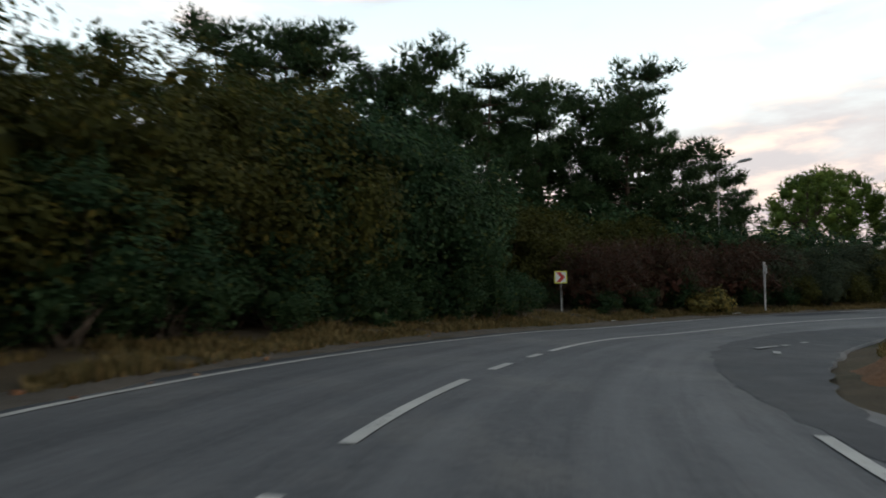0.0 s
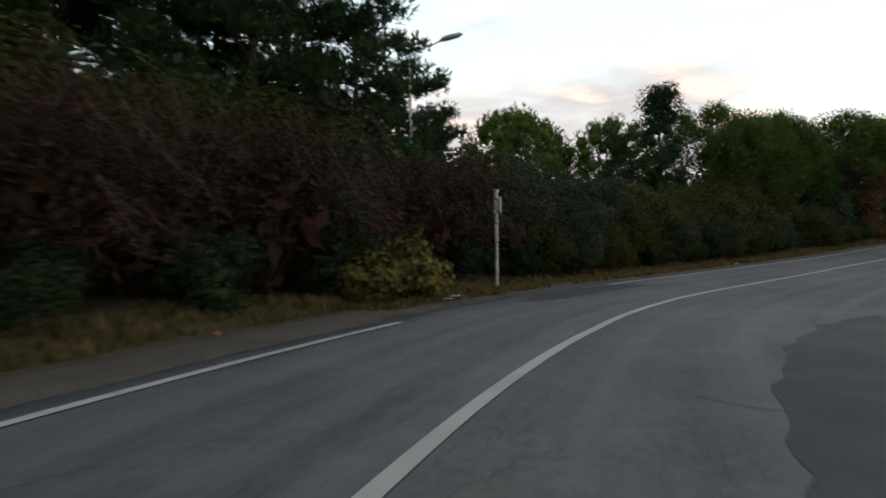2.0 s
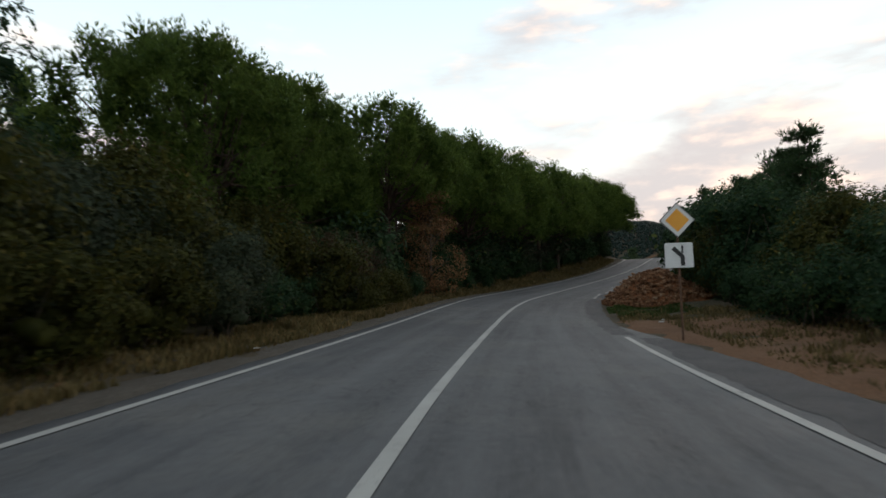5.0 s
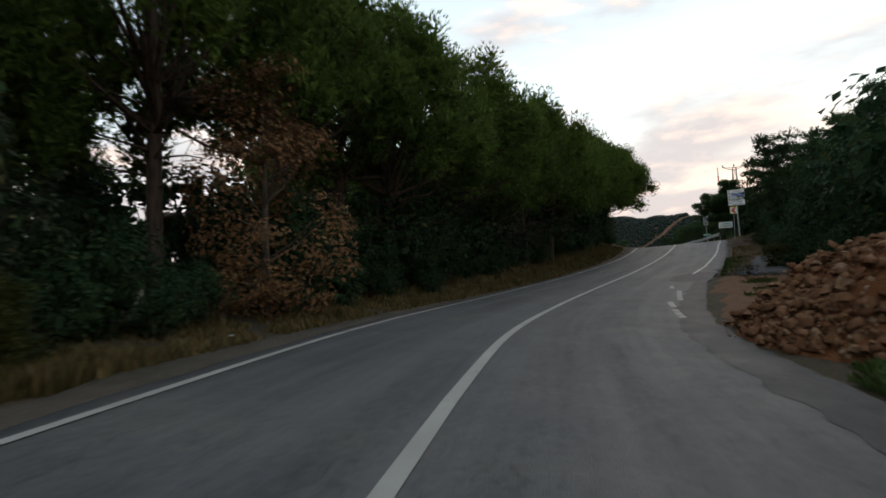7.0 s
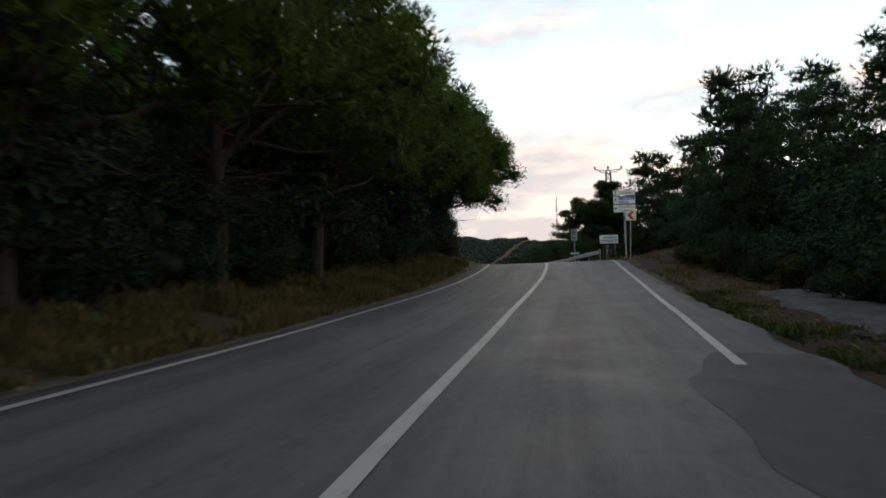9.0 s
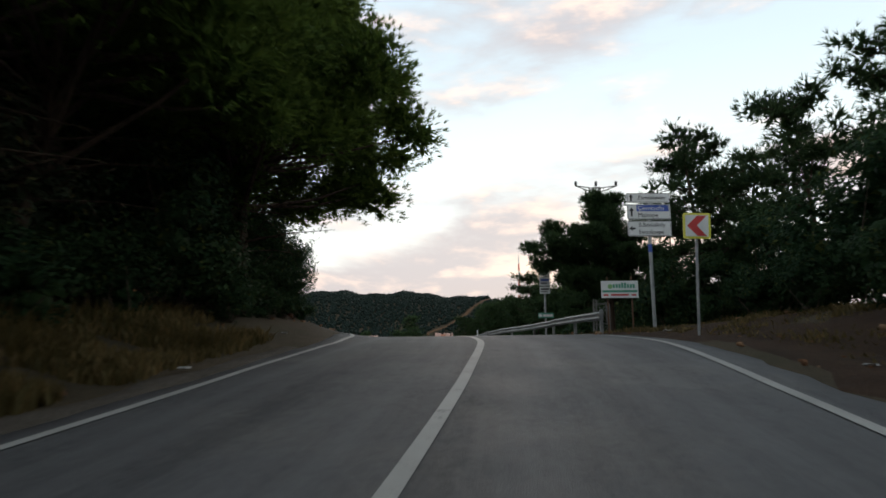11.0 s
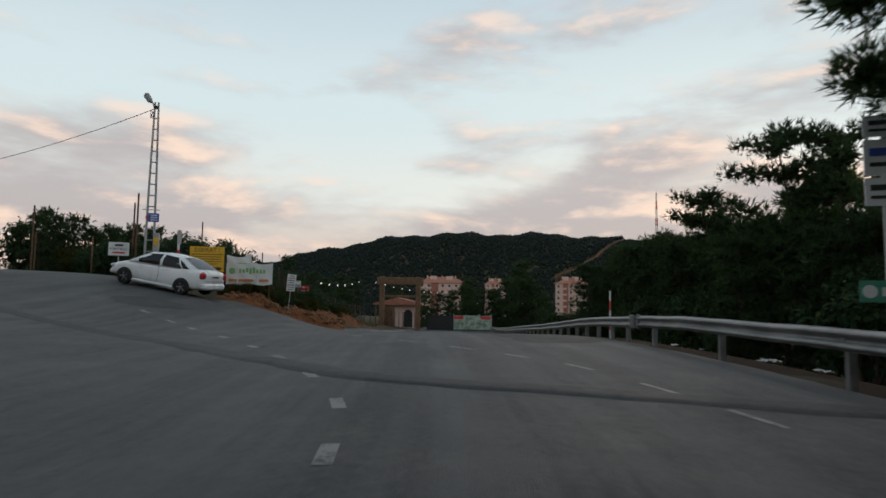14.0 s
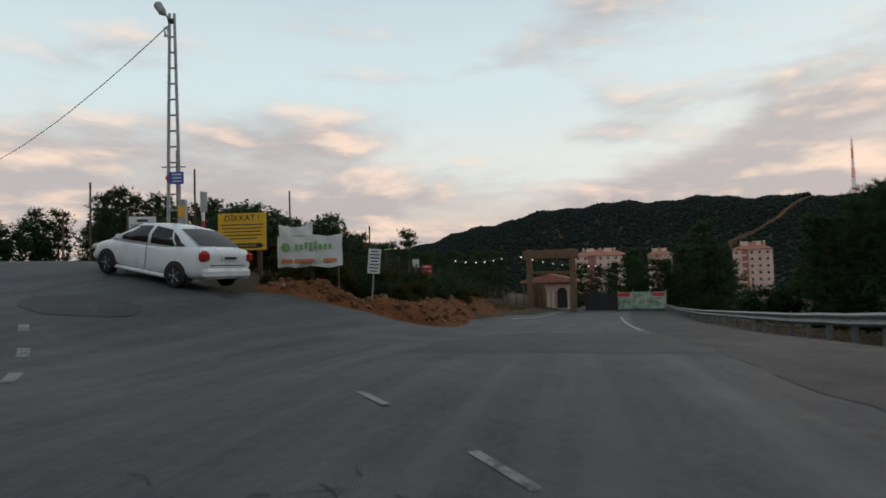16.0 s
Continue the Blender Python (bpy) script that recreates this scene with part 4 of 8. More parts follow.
    st = stones("stone_cover", "", spots, 0.02 + 0.12 * rng.random(420)**4, 77, RUBBLE, squash=0.6)
    st.parent = corner
    del st["category"]
    for x, y, rx, ry, h, a in ((151.2, 53.2, 2.6, 1.0, 0.30, -22), (154.8, 52.3, 3.6, 1.2, 0.45, -6), (159.6, 53.7, 4.2, 1.4, 0.6, 22), (164.8, 55.9, 4.2, 1.4, 0.6, 20), (171.5, 57.6, 5.2, 1.5, 0.65, 14)):
        bank_ob, rows = mound("red_earth_bank", "raw red earth bank beside the road to the gate", "earth bank", x, y, rx, ry, h, a, ORANGE_EARTH, x, 0.45)
        spots = []
        while len(spots) < 300:
            i, k = rng.integers(4, 37), rng.integers(4, 37)
            if rows[i][k][2] - ground_at(rows[i][k][0], rows[i][k][1]) > 0.08:
                spots.append(np.array(rows[i][k]) + rng.normal(0, 0.08, 3) * [1, 1, 0.1])
        st = stones("stone_cover", "", spots, 0.025 + 0.13 * rng.random(300)**3, int(x), RUBBLE, squash=0.7)
        st.parent = bank_ob
        del st["category"]
    pts, sz = [], []
    for _ in range(420):
        s, l = rng.uniform(94, 150), -rng.uniform(3.6, 8.0)
        p = at_road(s, l)
        pts.append((p[0], p[1], p[2] + 0.05)), sz.append(0.03 + 0.08 * rng.random()**4)
    for _ in range(260):
        s, l = rng.uniform(-15, 148), rng.uniform(5.2, 6.8)
        p = at_road(s, l)
        pts.append((p[0], p[1], p[2] + 0.03)), sz.append(0.02 + 0.07 * rng.random()**3)
    for _ in range(160):
        s, l = rng.uniform(184, 205), rng.uniform(7.4, 9.0)
        p = at_road(s, l)
        pts.append((p[0], p[1], p[2] + 0.06)), sz.append(0.04 + 0.14 * rng.random()**3)
    stones("scattered_stones", "scattered ochre stones along the shoulders", pts, sz, 6, RUBBLE)


def crumpled(name, label, x, y, size, seed, material=None):
    """Piece of crumpled litter."""
    rng = np.random.default_rng(seed)
    g = Geo()
    n = 7
    z0 = ground_at(x, y)
    grid = [[(x + (i / (n - 1) - 0.5) * size * 1.5, y + (k / (n - 1) - 0.5) * size, z0 + 0.05 + size * 0.22 * rng.random()) for k in range(n)] for i in range(n)]
    g.sheet(grid)
    top = [[(p[0], p[1], p[2] + 0.006) for p in r[::-1]] for r in grid]
    g.sheet(top)
    return tagged(new(name, g.mesh(name, material or LITTER)), label, "litter", "roadside litter")


def build_litter():
    spots = [(27.5, 5.7, 0.3), (37.0, 5.4, 0.35), (35.6, 5.6, 0.25), (36.4, 5.2, 0.3), (58, 5.2, 0.22), (66.5, 5.1, 0.18), (79, 6.2, 0.25), (80.5, 5.8, 0.2), (86, 5.9, 0.25), (101, 6.0, 0.22), (117.5, 5.6, 0.2),
             (55.5, -4.7, 0.28), (56.4, -4.4, 0.2), (76.0, -4.4, 0.3), (77.0, -4.6, 0.2), (111, -6.0, 0.3), (114, -6.6, 0.25), (140, -4.9, 0.45), (131, 4.95, 0.25), (137, 5.4, 0.22), (131.0, -4.4, 0.22),
             (155.3, -5.9, 0.4), (157.2, -6.2, 0.5), (162, -6.4, 0.35), (171, -6.2, 0.4), (173.5, -6.6, 0.35), (176.5, 7.6, 0.45), (158.6, -6.8, 0.25), (159.4, -5.9, 0.2), (160.6, -7.4, 0.3), (163.4, -7.0, 0.22), (165.0, -6.2, 0.3), (166.2, -7.6, 0.25), (168.4, -6.6, 0.2), (154.0, -6.9, 0.3), (152.6, -6.0, 0.22), (188, 7.4, 0.3), (193, 7.6, 0.4), (146, 6.8, 0.3)]
    for i, (s, l, k) in enumerate(spots):
        x, y, _ = at_road(s, l)
        crumpled("litter", "crumpled white plastic litter on the ground", x, y, k * 0.55, 40 + i)


# ---------------------------------------------------------------- signs and posts


def disc(g, cx, cy, cz, r, depth, n=16, axis="y"):
    pts = [(cx + r * math.cos(k * math.tau / n), cz + r * math.sin(k * math.tau / n)) for k in range(n)]
    return g.prism(pts, axis, cy - depth / 2, cy + depth / 2)


def rounded(w, h, r, n=4):
    out = []
    for cx, cz, a0 in ((w / 2 - r, h / 2 - r, 0), (-w / 2 + r, h / 2 - r, 90), (-w / 2 + r, -h / 2 + r, 180), (w / 2 - r, -h / 2 + r, 270)):
        out += [(cx + r * math.cos(radians(a0 + 90 * k / n)), cz + r * math.sin(radians(a0 + 90 * k / n))) for k in range(n + 1)]
    return out


def chevron_sign(x, y, z_mid, turn, flip, label, post_lean=0.0, size=0.63):
    z0 = ground_at(x, y)
    ob = thing("chevron_sign", label, "road sign", pose(x, y, z0, 0, post_lean, turn), "chevron signs")
    c = z_mid - z0
    part("post", Geo().tube([(0, 0.05, -0.4), (0, 0.05, c + size * 0.4)], 0.032, 10), PAINTED_GREY, ob)
    panel = part("panel", Geo().prism([(u, v + c) for u, v in rounded(size, size, 0.04)], "y", -0.012, 0.012), LIME, ob, "fluorescent yellow border")
    k = size * 0.42
    part("face", Geo().prism([(-k, c - k), (k, c - k), (k, c + k), (-k, c + k)], "y", -0.018, -0.013), WHITE_SHEET, panel, "white face")
    a = [(-0.36, 0.40), (-0.02, 0.40), (0.36, 0.0), (-0.02, -0.40), (-0.36, -0.40), (0.0, 0.0)]
    a = [((-u if flip else u) * size, c + v * size) for u, v in a]
    g = Geo()
    g.prism([a[0], a[1], a[2], a[5]], "y", -0.024, -0.019)
    g.prism([a[5], a[2], a[3], a[4]], "y", -0.024, -0.019)
    part("chevron", g, RED, panel, "red chevron")
    part("clamp", Geo().box(0, 0.035, c + 0.15, 0.12, 0.05, 0.04, 0.008), GALV, ob)
    part("clamp", Geo().box(0, 0.035, c - 0.15, 0.12, 0.05, 0.04, 0.008), GALV, ob)
    return ob


def priority_sign(x, y, turn):
    z0 = ground_at(x, y)
    ob = thing("priority_sign", "amber priority diamond over a white route plate", "road sign", pose(x, y, z0, 0, 0, turn))
    c = 0.84 - z0
    part("post", Geo().tube([(0, 0.04, -0.4), (0, 0.04, c + 0.2)], 0.028, 10), RUST, ob, "rusty brown post")
    h = 0.44
    dia = part("diamond", Geo().prism([(h, c), (0, c + h), (-h, c), (0, c - h)], "y", -0.012, 0.012), WHITE_SHEET, ob, "white diamond plate")
    k = 0.29
    part("amber_field", Geo().prism([(k, c), (0, c + k), (-k, c), (0, c - k)], "y", -0.02, -0.013), AMBER, dia, "amber field")
    g = Geo()
    for i in range(4):
        a, b = math.pi / 2 * i, math.pi / 2 * (i + 1)
        p, q = (math.cos(a), math.sin(a)), (math.cos(b), math.sin(b))
        g.prism([(p[0] * h, c + p[1] * h), (q[0] * h, c + q[1] * h), (q[0] * (h - 0.025), c + q[1] * (h - 0.025)), (p[0] * (h - 0.025), c + p[1] * (h - 0.025))], "y", -0.018, -0.013)
    part("border", g, BLACK, dia, "thin black border")
    d = c - 0.92 + 0.05
    pl = part("plate", Geo().prism([(u, v + d) for u, v in rounded(0.68, 0.62, 0.03)], "y", -0.012, 0.012), WHITE_SHEET, ob, "white plate")
    g = Geo()
    g.prism([(0.03, d - 0.26), (0.13, d - 0.26), (0.13, d - 0.02), (-0.10, d + 0.22), (-0.18, d + 0.15), (0.03, d - 0.06)], "y", -0.02, -0.013)
    g.prism([(0.06, d + 0.05), (0.10, d + 0.05), (0.10, d + 0.25), (0.06, d + 0.25)], "y", -0.02, -0.013)
    part("route_mark", g, BLACK, pl, "black route mark")
    return ob


def marker_post(x, y):
    z0 = ground_at(x, y)
    ob = thing("marker_post", "weathered pale steel post with a small plate", "post", pose(x, y, z0, 0, 0, heading(39)))
    part("post", Geo().tube([(0, 0, -0.3), (0, 0, 1.45)], 0.055, 10).tube([(0, 0, 1.45), (0.01, 0, 3.0)], 0.07, 10), GALV, ob)
    part("cap", Geo().tube([(0.01, 0, 2.98), (0.01, 0, 3.04)], 0.085, 10), GALV, ob)
    part("band", Geo().tube([(0, 0, 2.32), (0, 0, 2.40)], 0.08, 10), WHITE_SHEET, ob, "white band")
    part("plate", Geo().box(0.13, 0.0, 2.55, 0.11, 0.09, 0.50, 0.012), PAINTED_GREY, ob, "grey plate")


def arm_lamp(x, y, top, tip):
    z0 = ground_at(x, y)
    ob = thing("street_lamp", "slender grey street lamp rising above the pines", "street lamp", pose(x, y, z0))
    t = top - z0
    d = Vector((tip[0] - x, tip[1] - y, tip[2] - z0))
    part("pole", Geo().tube([(0, 0, -0.3), (0, 0, t * 0.5), (0, 0, t)], [0.09, 0.07, 0.05], 10), PAINTED_GREY, ob)
    part("arm", Geo().tube([(0, 0, t - 0.05), (d.x * 0.35, d.y * 0.35, t + 0.2), (d.x * 0.75, d.y * 0.75, d.z - 0.05)], 0.035, 8), PAINTED_GREY, ob)
    part("lamp_head", Geo().tube([(d.x * 0.7, d.y * 0.7, d.z - 0.05), (d.x * 0.8, d.y * 0.8, d.z), (d.x * 1.1, d.y * 1.1, d.z + 0.04), (d.x * 1.18, d.y * 1.18, d.z + 0.05)], [0.05, 0.13, 0.12, 0.04], 10), PAINTED_GREY, ob)


def direction_sign(x, y, turn):
    z0 = ground_at(x, y)
    ob = thing("direction_sign", "white direction sign of three panels on a grey post", "road sign", pose(x, y, z0, 0, 0, turn))
    part("post", Geo().tube([(0, 0.07, -0.5), (0, 0.07, 7.75 - z0)], 0.065, 12), PAINTED_GREY, ob)
    part("post_band", Geo().tube([(0, 0.07, 5.62 - z0), (0, 0.07, 5.90 - z0)], 0.072, 12), BLUE, ob, "blue band on the post")
    w = 1.56
    rows = ((7.62, 0.36, (("Zümrütevler", 0.0, False),), "up"), (7.10, 0.56, (("Çevreyolu", 0.13, True), ("Maltepe", -0.13, False)), "up"), (6.48, 0.56, (("B.Bakkalköy", 0.13, False), ("Sancaktepe", -0.13, False)), "left"))
    for zc, h, words, way in rows:
        c = zc - z0
        p = part("panel", Geo().prism([(u, v + c) for u, v in rounded(w, h, 0.03)], "y", -0.015, 0.015), WHITE_SHEET, ob, "white panel")
        g = Geo()
        for u, v, a, b in ((0, h / 2 - 0.022, w - 0.04, 0.014), (0, -h / 2 + 0.022, w - 0.04, 0.014), (w / 2 - 0.022, 0, 0.014, h - 0.05), (-w / 2 + 0.022, 0, 0.014, h - 0.05)):
            g.box(u, -0.017, c + v, a, 0.004, b)
        part("border", g, BLACK, p, "thin black border")
        g = Geo()
        ax, az, k = -w / 2 + 0.16, c, min(0.17, h * 0.36)
        if way == "up":
            g.prism([(ax - 0.085, az + k * 0.2), (ax, az + k), (ax + 0.085, az + k * 0.2), (ax + 0.03, az + k * 0.25), (ax + 0.03, az - k), (ax - 0.03, az - k), (ax - 0.03, az + k * 0.25)], "y", -0.021, -0.016)
        else:
            g.prism([(ax - 0.12, az), (ax + 0.0, az + 0.10), (ax + 0.0, az + 0.035), (ax + 0.11, az + 0.035), (ax + 0.11, az - 0.035), (ax + 0.0, az - 0.035), (ax + 0.0, az - 0.10)], "y", -0.021, -0.016)
        part("arrow", g, BLACK, p, "black arrow")
        for word, dz, on_blue in words:
            size = 0.225 if len(word) < 10 else 0.20
            if on_blue:
                part("blue_field", Geo().box(0.14, -0.018, c + dz, 1.16, 0.006, 0.23), BLUE, p, "blue field")
            lettering(word, size, WHITE_SHEET if on_blue else BLACK, p, -0.40, -0.022, c + dz)
    for zc in (7.62, 7.10, 6.48):
        part("bracket", Geo().box(0, 0.03, zc - z0, 0.9, 0.03, 0.05, 0.006), GALV, ob)


def small_board(x, y, z_top, turn):
    """White roadside board with green print on two legs."""
    z0 = ground_at(x, y)
    ob = thing("advert_board", "white board with green print and a red strip", "advert board", pose(x, y, z0, 0, 0, turn))
    w, h = 1.28, 0.60
    c = z_top - z0 - h / 2
    for k in (-0.42, 0.42):
        part("leg", Geo().box(k, 0.04, c / 2 + 0.1, 0.05, 0.05, c + 0.7, 0.008), RUST, ob, "rusty leg")
    b = part("board", Geo().prism([(u, v + c) for u, v in rounded(w, h, 0.015)], "y", -0.015, 0.015), WHITE_SHEET, ob)
    part("green_band", Geo().box(0, -0.018, c - 0.07, w * 0.94, 0.006, 0.075), GREEN, b, "green band")
    part("red_mark", Geo().prism([(-0.60, c - 0.20), (-0.52, c - 0.15), (-0.52, c - 0.17), (-0.40, c - 0.17), (-0.40, c - 0.23), (-0.52, c - 0.23), (-0.52, c - 0.25)], "y", -0.02, -0.016), RED, b, "red arrow")
    part("red_mark", Geo().prism([(0.40, c - 0.17), (0.56, c - 0.17), (0.56, c - 0.23), (0.40, c - 0.23)], "y", -0.02, -0.016), RED, b, "red arrow")
    g = Geo()
    for k in range(8):
        g.box(-0.20 + 0.098 * k, -0.018, c + 0.115 + (0.02 if k in (3, 4) else 0.0), 0.07, 0.006, 0.19 if k in (3, 4) else 0.14, 0.0)
    part("print_bar", g, GREEN, b, "green print")
    part("print_bar", Geo().box(0.0, -0.018, c - 0.195, 0.62, 0.006, 0.06), RED, b, "red print")
    g = Geo()
    disc(g, -0.33, -0.018, c + 0.10, 0.085, 0.006, 14)
    part("emblem", g, LEAFGREEN, b, "round green emblem")


def park_sign(x, y, turn):
    """Tall narrow sign of three panels with a small green plate."""
    z0 = ground_at(x, y)
    ob = thing("panel_sign", "grey post with tilted white panels and a green plate", "road sign", pose(x, y, z0, 0, 0, turn))
    t = 6.55 - z0
    part("post", Geo().tube([(0, 0.06, -0.4), (0, 0.06, t)], 0.055, 10), PAINTED_GREY, ob)
    for zc, h in ((t - 0.18, 0.30), (t - 0.62, 0.50), (t - 1.10, 0.38)):
        p = part("panel", Geo().prism([(u, v + zc) for u, v in rounded(0.55, h, 0.02)], "y", -0.012, 0.012), WHITE_SHEET, ob, "white panel")
        part("print_bar", Geo().box(0, -0.015, zc + h * 0.15, 0.42, 0.005, h * 0.22), BLACK if h < 0.45 else BLUE, p, "dark print")
        part("print_bar", Geo().box(-0.04, -0.015, zc - h * 0.2, 0.34, 0.005, h * 0.12), BLACK, p, "dark print")
    c = 4.08 - z0
    p = part("green_plate", Geo().box(0.02, -0.02, c, 0.82, 0.02, 0.30, 0.006), GREEN, ob, "small green plate")
    part("print_bar", Geo().box(0.12, -0.033, c, 0.5, 0.005, 0.12), WHITE_SHEET, p, "pale print")
    g = Geo()
    disc(g, -0.27, -0.033, c, 0.09, 0.005, 14)
    part("emblem", g, WHITE_SHEET, p, "round white emblem")


def back_sign(x, y, turn):
    """Pair of panels seen from behind."""
    z0 = ground_at(x, y)
    ob = thing("sign_back", "dark unpainted backs of two stacked sign panels", "road sign", pose(x, y, z0, 0, 0, turn))
    t = 7.75 - z0
    part("post", Geo().tube([(0, -0.06, -0.4), (0, -0.06, t)], 0.06, 10), DARK_METAL, ob)
    for zc in (t - 0.28, t - 0.92):
        part("panel", Geo().prism([(u, v + zc) for u, v in rounded(1.5, 0.56, 0.03)], "y", -0.012, 0.012), DARK_METAL, ob)
        part("bracket", Geo().box(0, -0.03, zc, 1.0, 0.03, 0.05, 0.006), GALV, ob)


# ---------------------------------------------------------------- guard rail


RAIL_LINE = [(124.3, 34.05), (128.0, 34.30), (131.4, 34.62), (134.9, 35.05), (138.5, 35.95), (142.1, 36.85), (145.0, 37.6), (152.0, 39.4), (164.0, 42.3), (180.0, 45.6), (196.0, 48.8), (214.0, 52.1)]
RAIL = plain("weathered_rail_steel", (0.17, 0.172, 0.172), (0.30, 0.30, 0.295), 0.55, 0.55, 2.2, 40, 0.15, 0.002)


def build_guard_rail():
    """Two stretches of W-beam with a gap between them."""
    line = spline_line(RAIL_LINE, 0.25)
    x, y = line[:, 0], line[:, 1]
    z = height(x, y)
    z = np.convolve(np.pad(z, 12, mode="edge"), np.ones(25) / 25, "valid") + np.interp(x, (128, 136, 140, 142.7, 144), (0.13, 0.10, 0.09, 0.04, 0.0))
    t = np.gradient(line[:, :2], axis=0)
    t /= np.linalg.norm(t, axis=1)[:, None]
    gap = int(np.argmin(np.abs(x - 142.75)))
    prof = [(o, 0.665 - 0.88 * (0.765 - h)) for o, h in ((0.0, 0.765), (0.0, 0.755), (0.03, 0.735), (0.085, 0.715), (0.088, 0.670), (0.03, 0.635), (0.010, 0.605), (0.010, 0.585), (0.03, 0.555), (0.088, 0.520), (0.085, 0.475), (0.03, 0.455), (0.0, 0.435), (0.0, 0.425))]

    def at(k, o, h):
        return (x[k] - t[k, 1] * o, y[k] + t[k, 0] * o, z[k] + h)
    for name, i0, i1, every in (("galvanised W-beam guard rail with a bent end", 0, gap, 14), ("galvanised W-beam guard rail running on to the gate", gap + 2, len(x) - 1, 6)):
        ob = thing("guard_rail", name, "guard rail", group="guard rails")
        for i in range(i0, i1, 16):
            j = min(i + 16, i1)
            g = Geo()
            for side in (0.0, -0.006):
                rows = []
                for k in range(i, j + 1):
                    dent = 0.035 * loop_noise(x[k], y[k], 3, 0.6)
                    rows.append([at(k, o + side + dent + 0.06, h + 0.6 * dent) for o, h in (prof if side == 0 else prof[::-1])])
                g.sheet(rows)
            part("rail_beam", g, RAIL, ob, soft=True)
        for i in range(i0 + (3 if i0 else 2), i1 - 1, every):
            turn = math.atan2(t[i, 1], t[i, 0])
            g = Geo()
            for du, w, d in ((-0.045, 0.012, 0.11), (0.045, 0.012, 0.11), (0.0, 0.09, 0.012)):
                p = at(i, -0.04 + (0.045 if w > 0.05 else 0.0), 0.11)
                g.box(p[0] + t[i, 0] * du, p[1] + t[i, 1] * du, p[2], w, d, 1.0, 0.003, turn)
            part("rail_post", g, RAIL, ob)
            p = at(i, 0.035, 0.515)
            part("spacer", Geo().box(p[0], p[1], p[2], 0.16, 0.09, 0.26, 0.01, turn), RAIL, ob)
        for k in ((i0, i1) if i0 == 0 else (i0,)):
            p = at(k, 0.11, 0.515)
            part("end_shoe", Geo().box(p[0], p[1], p[2], 0.10, 0.14, 0.40, 0.04, math.atan2(t[k, 1], t[k, 0])), RAIL, ob, "bent end shoe")


def striped_post(x, y, z_top, label, plate=False):
    z0 = ground_at(x, y)
    ob = thing("striped_post", label, "marker post", pose(x, y, z0))
    n = 6
    h = z_top - z0
    for k in range(n):
        part("band", Geo().tube([(0, 0, h * k / n - (0.3 if k == 0 else 0)), (0, 0, h * (k + 1) / n)], 0.05, 10), RED if k % 2 == 0 else WHITE_SHEET, ob, "red band" if k % 2 == 0 else "white band")
    if plate:
        part("plate", Geo().box(0, -0.03, h + 0.25, 0.26, 0.04, 0.62, 0.02), PAINTED_GREY, ob, "grey plate")


# ---------------------------------------------------------------- pylon, light pole, mast


def lattice(g, x, y, z0, z1, w0, w1, panels, r=0.035, bar=0.022):
    """Four tapering legs with crossed braces."""
    def corner(k, z):
        f = (z - z0) / (z1 - z0)
        w = (w0 + (w1 - w0) * f) / 2
        return (x + w * (1, -1, -1, 1)[k], y + w * (1, 1, -1, -1)[k], z)
    for k in range(4):
        g.tube([corner(k, z0), corner(k, z1)], r, 5)
    for p in range(panels):
        a, b = z0 + (z1 - z0) * p / panels, z0 + (z1 - z0) * (p + 1) / panels
        for k in range(4):
            m = (k + 1) % 4
            g.tube([corner(k, a), corner(m, b)], bar, 4)
            g.tube([corner(m, a), corner(k, b)], bar, 4)
            g.tube([corner(k, b), corner(m, b)], bar, 4)
    return g


def build_pylon():
    x, y = 141.0, 30.1
    z0 = ground_at(x, y)
    ob = thing("power_pylon", "grey lattice power pylon among the pines", "pylon", pose(x, y, z0))
    t = 12.7 - z0
    part("tower", lattice(Geo(), 0, 0, -0.3, t, 0.98, 0.42, 9, 0.045, 0.019), SHADED_STEEL, ob)
    g = Geo()
    for dz in (0.0, 0.28):
        g.tube([(-0.1, 1.35, t + 0.12), (0, 0.3, t - dz), (0, -0.3, t - dz), (-0.1, -1.35, t + 0.12)], 0.035, 5)
    for k in (-0.9, -0.5, 0.5, 0.9):
        g.tube([(0, k, t - 0.02), (0, k * 0.8, t - 0.22)], 0.02, 4)
    part("cross_arm", g, SHADED_STEEL, ob)
    for k in (1.3, -1.3, 0.0):
        g = Geo()
        for i in range(4):
            g.tube([(0, k, t + 0.12 + 0.08 * i), (0, k, t + 0.16 + 0.08 * i), (0, k, t + 0.20 + 0.08 * i)], [0.05, 0.10, 0.05], 10)
        part("insulator", g, DARK_METAL, ob, "dark ribbed insulator")


